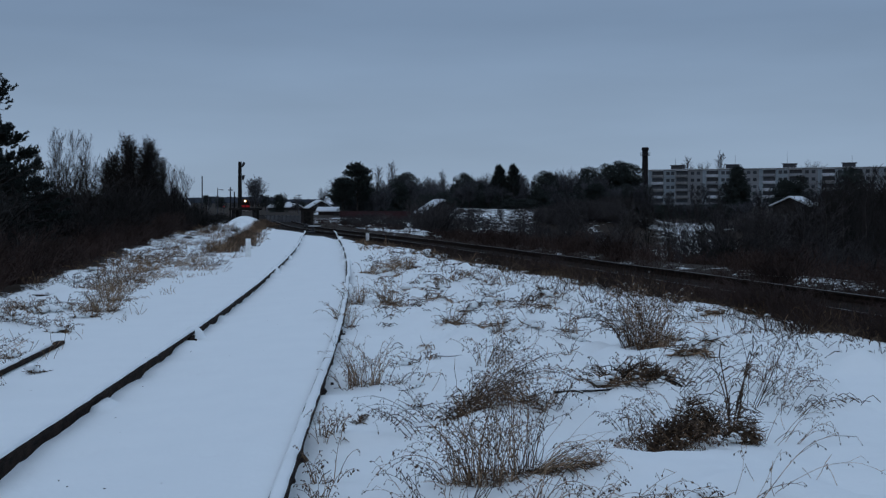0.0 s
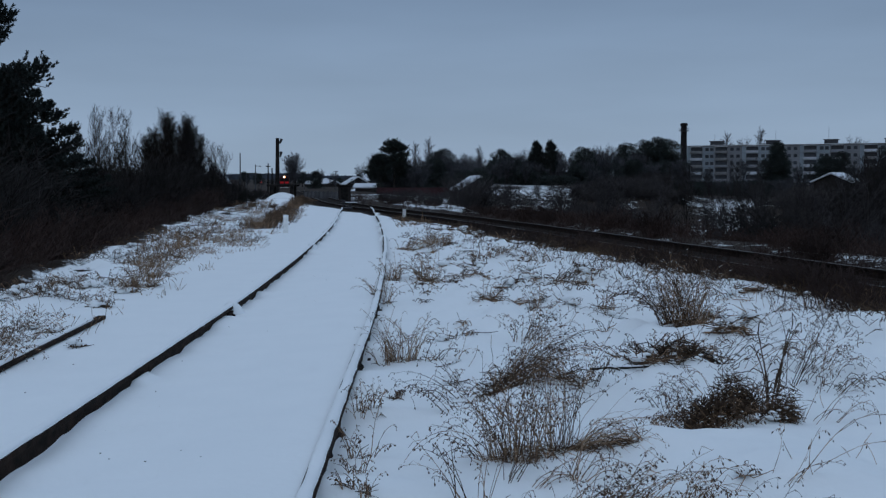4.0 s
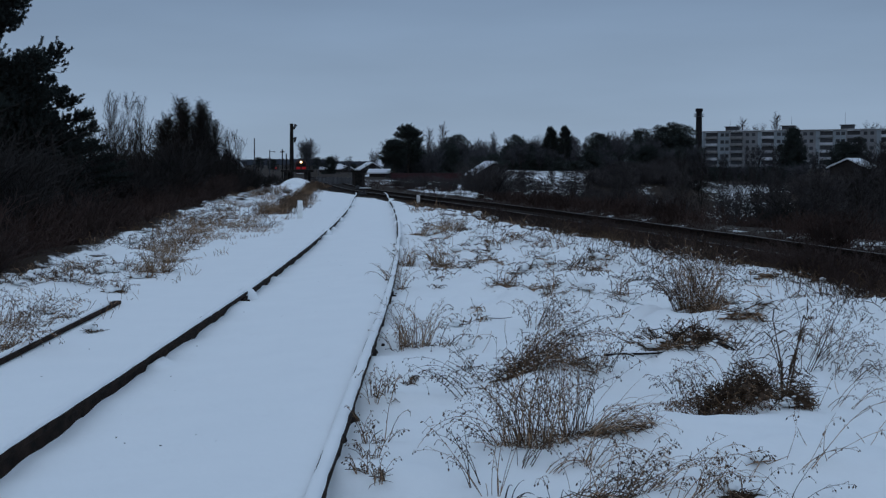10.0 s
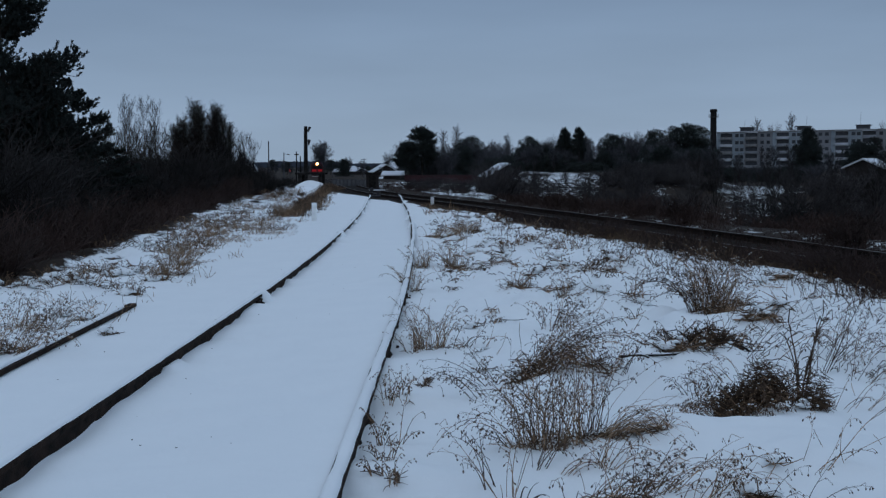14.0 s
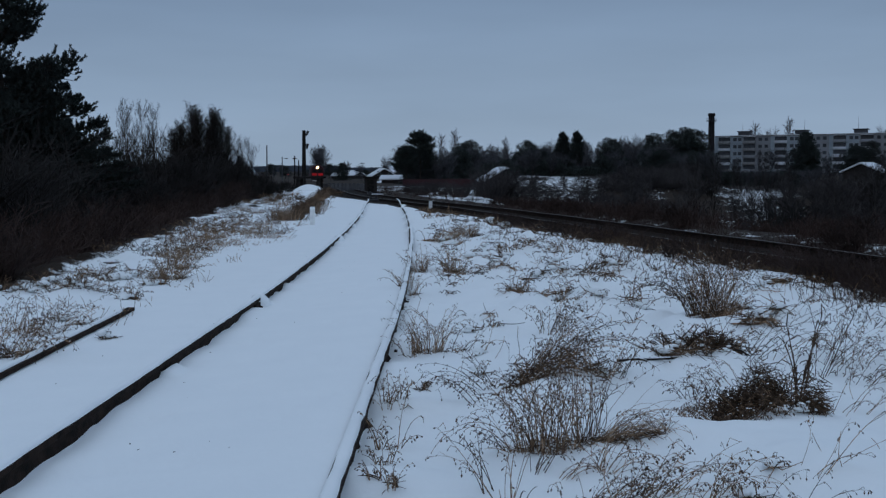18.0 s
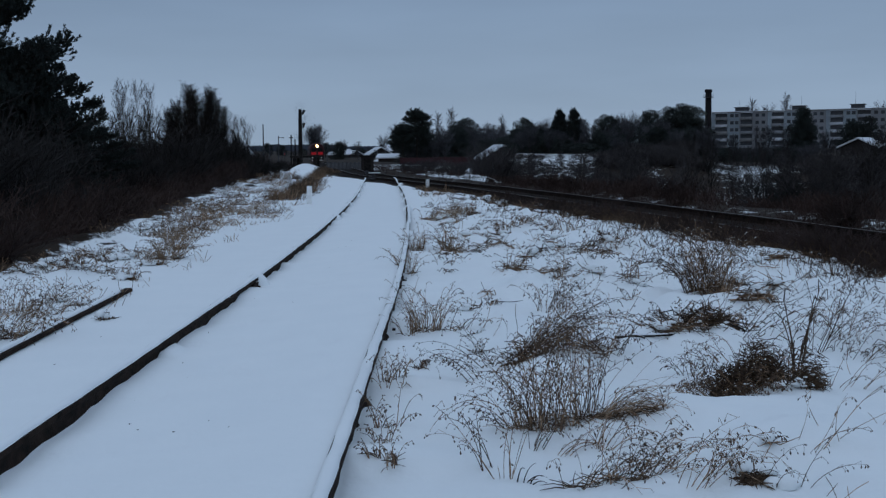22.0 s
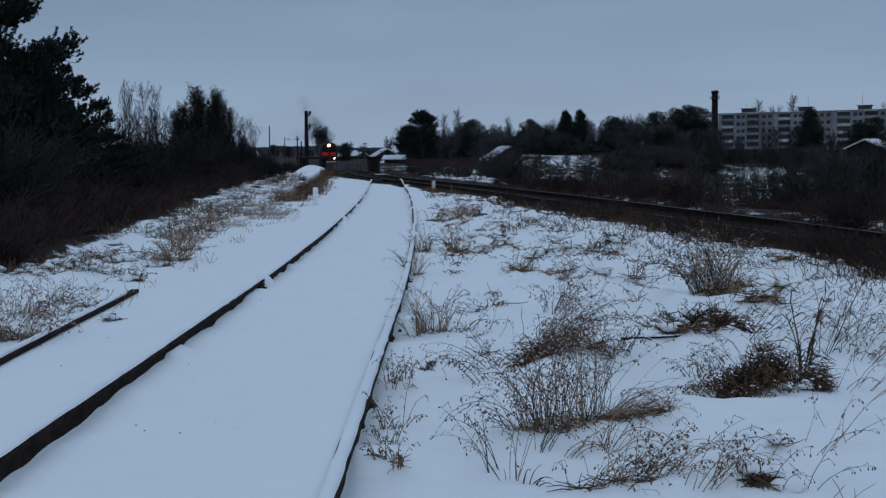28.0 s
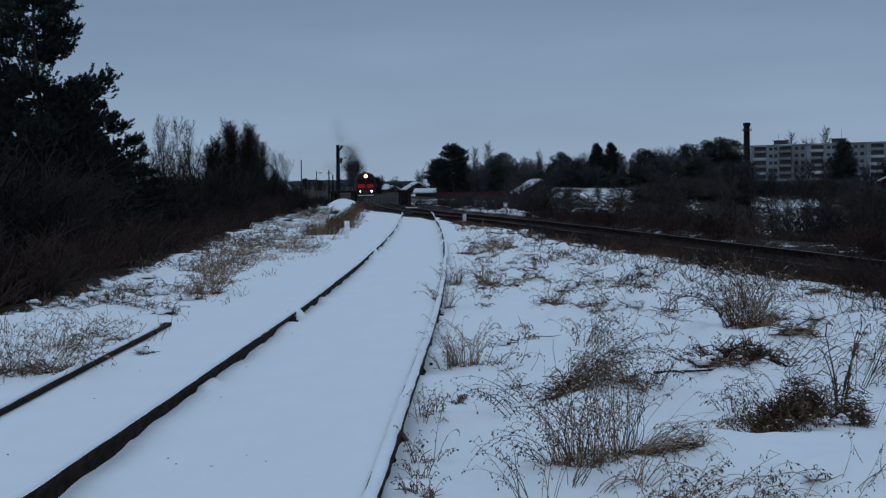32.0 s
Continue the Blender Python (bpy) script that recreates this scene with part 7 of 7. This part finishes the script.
# the bank left of the siding
clump("dry_weed_clump", "large sprawling dead weed with pale stalks and seed heads", "weeds", -3.46, 8.28, [
    (STRAW, "stems", dict(n=34, area=(.25, .2), h=.6, lean=(.45, .15), fan=.4, droop=.6, r=.0026, twigs=5, head=.0075, sig=.2)),
    (WEED, "stems", dict(n=34, area=(.4, .25), h=.5, lean=(.3, .1), fan=.5, droop=.7, r=.0025, twigs=6, head=.008, sig=.25)),
    (DARKWEED, "stems", dict(n=30, area=(.45, .25), h=.45, lean=(.2, 0), fan=.6, droop=.7, r=.0025, twigs=7, head=.009, sig=.25)),
    (DARKWEED, "thatch", dict(n=260, area=(.4, .2), h=.05, r=.003, length=.12))], 140, dust=200)
clump("dry_weed_clump", "sprawling dead weed with seed heads beside the loose rail", "weeds", -3.63, 9.62, [
    (WEED, "stems", dict(n=24, area=(.3, .22), h=.42, lean=(.35, .1), fan=.5, droop=.7, r=.0025, twigs=6, head=.008, sig=.25)),
    (DARKWEED, "stems", dict(n=18, area=(.3, .22), h=.4, lean=(.3, 0), fan=.5, droop=.6, r=.0025, twigs=7, head=.009, sig=.25)),
    (DARKWEED, "thatch", dict(n=80, area=(.3, .2), h=.03, r=.0025, length=.1))], 141, dust=150)
for k, (x, y, h, n, w, sort) in enumerate(((-3.66, 14.58, .55, 110, .22, 0), (-3.67, 13.82, .36, 50, .2, 0), (-3.51, 12.12, .26, 40, .14, 1), (-3.91, 16.24, .46, 60, .22, 0), (-4.28, 12.92, .34, 60, .4, 1), (-4.42, 12.72, .26, 40, .3, 2), (-4.78, 15.02, .3, 40, .3, 1), (-5.86, 19.06, .4, 40, .3, 2), (-4.79, 13.22, .26, 30, .25, 1), (-5.01, 12.92, .22, 24, .2, 2), (-5.59, 13.82, .24, 30, .25, 1), (-4.31, 14.36, .3, 24, .3, 1), (-4.13, 14.76, .26, 30, .4, 1),
    (-4.54, 19.98, .5, 60, .5, 1), (-4.51, 18.56, .4, 50, .6, 2), (-5.37, 24.8, .5, 60, .6, 0), (-5.21, 25.56, .5, 60, .6, 1), (-6.06, 23.5, .34, 50, .5, 2), (-6.5, 27.72, .4, 60, .6, 1), (-5.72, 20.9, .3, 40, .5, 2), (-2.87, 9.2, .1, 14, .06, 1), (-3.38, 10.16, .16, 10, .1, 1), (-3.64, 10.28, .16, 10, .12, 0), (-6.99, 16.66, .3, 30, .3, 2), (-6.5, 33.22, .4, 50, .7, 1), (-6.42, 30.42, .4, 50, .8, 2), (-6.77, 30.22, .4, 50, .8, 1), (-6.99, 37.22, .4, 50, .8, 0))):
    mats = ((STRAW, WEED), (WEED, DARKWEED), (DARKWEED, WEED))[sort]
    clump("dry_weed_clump", "straw-coloured dead weeds tangled on the snowy bank", "weeds", x, y, [
        (mats[0], "stems", dict(n=n // 2, area=(w * .8, w * .5), h=h * .9, lean=((.1, .4, -.2)[k % 3], 0), fan=.35, droop=.6, r=.0018 + .00016 * y, twigs=3, head=.006 + .0002 * y, sig=.25, steps=7)),
        (mats[1], "stems", dict(n=n // 4, area=(w, w * .6), h=h * .7, fan=.4, droop=.8, r=.0018 + .00016 * y, twigs=3, head=.006 + .0002 * y, sig=.3, steps=7)),
        (DARKWEED, "thatch", dict(n=n, area=(w * .8, w * .4), h=.04, r=.0018 + .00016 * y, length=.14, flat=.2))], 150 + k, snow=((4, (w * .8, w * .4), .05, .03 + .002 * y, (0, -.03)),))

gr = random.Random(5)
for k, (x, y) in enumerate(((-9.86, 68.29), (-11.41, 76.11), (-10.67, 76.11), (-10.36, 66.58), (-9.78, 60.52), (-8.69, 59.17), (-8.15, 53.25), (-8.77, 63.41))):
    weed("dry_grass_clump", "brown dead grass standing in thin snow", x, y, 0.5, 70, 0.5, (.15, 0), (WEED, DARKWEED)[k % 2], seeds=1, branch=1, seed=230 + k, thick=0.006, curl=.7, cat="grass")
for k in range(46):
    y = 33 + 70 * gr.random() ** 1.3
    x = -5.0 - 5.8 * (y - 35) / 67 + gr.gauss(0, .34)
    weed("dry_grass_clump", "dense brown dead grass beside the snow heap", x, y, 0.45, 90, 0.5, (.1, 0), DARKWEED if k % 3 else WEED, seeds=1, branch=1, seed=120 + k, thick=0.0035 + 0.00005 * y, curl=.6, cat="grass")
for k, (x, y) in enumerate(((-5.95, 32.11), (-4.82, 28.08), (-4.06, 25.56), (-7.46, 42.61), (-7.98, 42.52), (-5.23, 34.04), (-9.39, 56.16), (-9.97, 55.40), (-6.92, 35.60), (-7.58, 50.67), (-4.94, 25.60), (-5.04, 30.73), (-4.02, 23.97), (-4.65, 25.79), (-5.79, 28.12), (-5.16, 23.89), (-4.38, 21.54), (-6.85, 42.86), (-4.50, 19.86), (-10.52, 55.32), (-9.38, 47.43), (-5.27, 22.27), (-4.37, 17.68), (-4.82, 18.39), (-6.32, 28.58))):
    weed("dry_grass_clump", "tangled straw-coloured grass in thin snow", x, y, 0.3, 95, 0.38, (.25, 0), (WEED, STRAW, DARKWEED)[k % 3], seeds=2, branch=2, seed=170 + k, thick=0.0032, curl=.8, wild=.25, cat="grass")

# scattered stalks everywhere on the open snow
rnd = random.Random(77)
segs = []


def sprig(x, y, h, n, thick):
    z = z_at(x, y) - 0.02
    for _ in range(n):
        d = Vector((rnd.gauss(0, .5), rnd.gauss(0, .5), 1)).normalized()
        p = Vector((x + rnd.gauss(0, .05), y + rnd.gauss(0, .05), z))
        L = h * rnd.uniform(.4, 1.1)
        for i in range(3):
            d = (d + Vector((rnd.gauss(0, .16), rnd.gauss(0, .16), rnd.gauss(-.12, .1)))).normalized()
            q = p + d * L / 3
            q.z = max(q.z, z + 0.005)
            segs.append((tuple(p), tuple(q), thick, thick * .7))
            p = q


for _ in range(1500):
    y = 4.2 + 52 * rnd.random() ** 1.5
    u = 1.15 + 14 * rnd.random()
    x = float(siding_x(y)) + u
    if x > float(main_x(y)) - 2.2 or x > 0.47 * y + 1.5:
        continue
    dens = float(fbm(x * 0.9, y * 0.55, 71))
    if dens < 0.47 and rnd.random() < 0.9 or y < 9.5 and rnd.random() < 0.55:
        continue
    sprig(x, y, 0.09 + 0.16 * rnd.random() ** 2 + 0.004 * y, rnd.choice((2, 3, 5)), 0.0012 + 0.00014 * y)
for _ in range(380):
    y = 6 + 70 * rnd.random() ** 1.3
    x = float(edge_x(y)) + 0.1 + (1.9 + 0.05 * y) * rnd.random()
    if float(fbm(x * 0.9, y * 0.6, 73)) < 0.47 and rnd.random() < 0.85:
        continue
    sprig(x, y, 0.09 + 0.16 * rnd.random() ** 2, rnd.choice((3, 4, 6)), 0.0014 + 0.00013 * y)
tagged(part("dead_grass", bars(segs), WEED), "sparse dead grass stalks poking through the snow", "dead grass", kind="stuff")

for k in range(230):
    y = 8.0 + 27 * gr.random() ** 1.2
    x = float(siding_x(y)) + 1.6 + 11 * gr.random()
    if x > float(main_x(y)) - 1.9 or x > 0.45 * y + 1 or float(fbm(x * 0.8, y * 0.45, 81)) + 0.12 * math.exp(-((x - float(main_x(y)) + 3) / 1.5) ** 2) < 0.44:
        continue
    w, kind = gr.uniform(.08, .3), gr.random()
    mats = gr.choice(((WEED, DARKWEED), (DARKWEED, WEED), (STRAW, WEED), (WEED, STRAW)))
    r = .0015 + .00019 * y
    growth = [(mats[1], "thatch", dict(n=gr.choice((10, 16, 30, 44)), area=(w, w * .35), h=gr.uniform(.02, .06), r=r, length=.1 + .004 * y, flat=.22))]
    if kind < .6:
        growth.append((mats[0], "stems", dict(n=gr.choice((3, 5, 8, 14)), area=(w * gr.uniform(.3, 1), w * .3), h=gr.uniform(.1, .3), lean=(gr.uniform(-1.1, 1.1), 0), fan=.2, droop=gr.uniform(.5, 1.3), r=r, twigs=1, head=.005 + .0003 * y, sig=.3, steps=7, leaf=.8)))
    clump("dry_grass_tuft", "curled dead grass tuft half under snow", "grass", x, y, growth, 300 + k, snow=((gr.choice((1, 2)), (w * .7, w * .3), .04, .02 + .003 * y, (0, -.02)),) if k % 3 else ())

# matted grass and leaf litter lying on the snow
segs = []
for _ in range(2200):
    y = 7.5 + 34 * rnd.random() ** 1.25
    x = float(siding_x(y)) + 1.3 + 13 * rnd.random()
    if x > float(main_x(y)) - 1.8 or x > 0.47 * y + 1.5:
        continue
    w = float(fbm(x * 0.8, y * 0.45, 81)) + 0.12 * min(1, y / 25) + 0.1 * math.exp(-((x - float(main_x(y)) + 2.5) / 1.5) ** 2)
    if w < 0.55 and rnd.random() < 0.93:
        continue
    z, a0 = z_at(x, y), rnd.uniform(0, 6.283)
    for _k in range(rnd.choice((3, 5, 8))):
        a = a0 + rnd.gauss(0, .7)
        p = Vector((x + rnd.gauss(0, .06), y + rnd.gauss(0, .08), z + 0.002))
        L = rnd.uniform(.05, .16)
        for i in range(3):
            q = p + Vector((math.cos(a), math.sin(a), (0.75, 0.1, -0.6)[i] + rnd.gauss(0, .25))) * L / 3
            a += rnd.gauss(0, .9)
            t = 0.0016 + 0.0002 * y
            segs.append((tuple(p), tuple(q), t, t * .8))
            p = q
tagged(part("matted_grass", bars(segs), DARKWEED), "matted brown grass lying on the snow", "dead grass", kind="stuff")

# fallen sticks
def stick(x, y, L, turn, r, label, tilt=0):
    t = thing("fallen_stick", label, "stick", pose(x, y, z_at(x, y) + r, 0, tilt, turn))
    part("wood", tube([(-L / 2, 0, 0), (-L / 4, 0.008, 0.006), (0, 0.004, 0.004), (L / 4, -0.006, 0.008), (L / 2, 0.006, 0.02)], [r, r * .95, r * .85, r * .7, r * .4]), DARKWOOD, t)
    part("snow_cap", tube([(-L / 2.2, 0, r * .9), (-L / 4, 0.008, 0.006 + r * .9), (0, 0.004, 0.004 + r * .8), (L / 5, -0.005, 0.008 + r * .7)], [r * .5, r * .8, r * .75, r * .4]), SNOW, t)


stick(1.45, 7.75, 0.62, 24, 0.011, "dark fallen branch with snow on it", 3)
stick(1.34, 7.70, 0.1, 150, 0.007, "short broken stick in the snow", -12)
stick(-5.19, 17.41, 0.5, 5, 0.03, "dark fallen branch on the bank")
stick(0.56, 10.27, 0.3, -12, 0.005, "thin straw stalk lying on snow")


# bits of bark and ballast scattered on the siding's snow
v, f = [], []
cr = random.Random(9)
for _ in range(30):
    y = 5.5 + 14 * cr.random() ** 1.3
    x = float(siding_x(y)) + cr.choice((cr.uniform(-.7, .7), cr.uniform(-2.4, -.9)))
    s = cr.uniform(.0015, .0036)
    q = turned(box(-s * 1.6, -s, -s * .5, s * 1.6, s, s * .7), pose(x, y, z_at(x, y), cr.uniform(-20, 20), cr.uniform(-20, 20), cr.uniform(0, 180)))
    v, f = joined((v, f), q)
tagged(part("bark_crumb", (v, f), DARKWOOD), "dark crumbs of bark and grit on the snow", "debris", kind="stuff")

# ---------------------------------------------------------------- smoke of the train
SOOT = material("diesel_soot", (0.02, 0.02, 0.022), 1.0, 0.2, 1.0, 0.0, spec=0.0)


def puff(name, seed, r, n, parent):
    """A cloud of soot flecks, dense in its middle and thinning outwards."""
    rnd = random.Random(seed)
    v, f = [], []
    for _ in range(n):
        c = Vector((rnd.gauss(0, .42), rnd.gauss(0, .42), rnd.gauss(0, .42))) * r
        s = rnd.uniform(.012, .022)
        a = Vector((rnd.gauss(0, 1), rnd.gauss(0, 1), rnd.gauss(0, 1))).normalized() * s
        e = a.cross(Vector((rnd.gauss(0, 1), rnd.gauss(0, 1), rnd.gauss(0, 1)))).normalized() * s
        g = a.cross(e).normalized() * s
        k = len(v)
        v += [tuple(c + a), tuple(c - a * .4 + e), tuple(c - a * .4 - e * .5 + g), tuple(c - a * .4 - e * .5 - g)]
        f += [(k, k + 1, k + 2), (k, k + 2, k + 3), (k, k + 3, k + 1), (k + 1, k + 3, k + 2)]
    return tagged(part(name, (v, f), SOOT, parent), kind="stuff")


# each puff leaves the stack at its own time and trails off to a place beside the railcar
PUFFS = []
for k, (leave, dx, dy, dz, r, n) in enumerate(((19, -0.9, 5, 4.7, 1.2, 5200), (20, -1.8, 6, 5.7, 1.6, 8000), (18.5, -2.4, 7, 6.9, 1.8, 7500), (18, -3.0, 8, 5.2, 1.6, 4600), (17.5, -4.4, 9, 4.8, 1.6, 1600), (17, -6.2, 10, 5.0, 1.7, 1000), (19, -3.4, 9, 7.8, 1.6, 2000), (18, -4.4, 10, 9.6, 1.7, 1300), (17, -5.0, 10, 11.6, 1.8, 900))):
    s = thing("exhaust_smoke", "thin dark diesel smoke drifting over the railcar", "smoke", kind="stuff", group="smoke puffs")
    puff("puff", k, r, n, s)
    PUFFS.append((s, leave, dx, dy, dz))


# ---------------------------------------------------------------- what moves
def motions():
    walk(train, [(t, along_main(s)) for t, s in TRAIN_ROWS])
    way = hermite([t for t, s in TRAIN_ROWS], [s for t, s in TRAIN_ROWS])
    for ob, leave, dx, dy, dz in PUFFS:
        rows = []
        for t in (0, 6.5, 13, leave, leave + 2, leave + 4, leave + 7, 28, 32):
            s = float(way(t))
            k = float(smooth(leave, leave + 7, t))
            rows.append((t, pose(float(main_x(s + 5)) + dx * k, s + 5 + (dy - 5) * k, 2.4 + (dz - 2.4) * min(1, 1.4 * k))))
        walk(ob, rows)


motions()
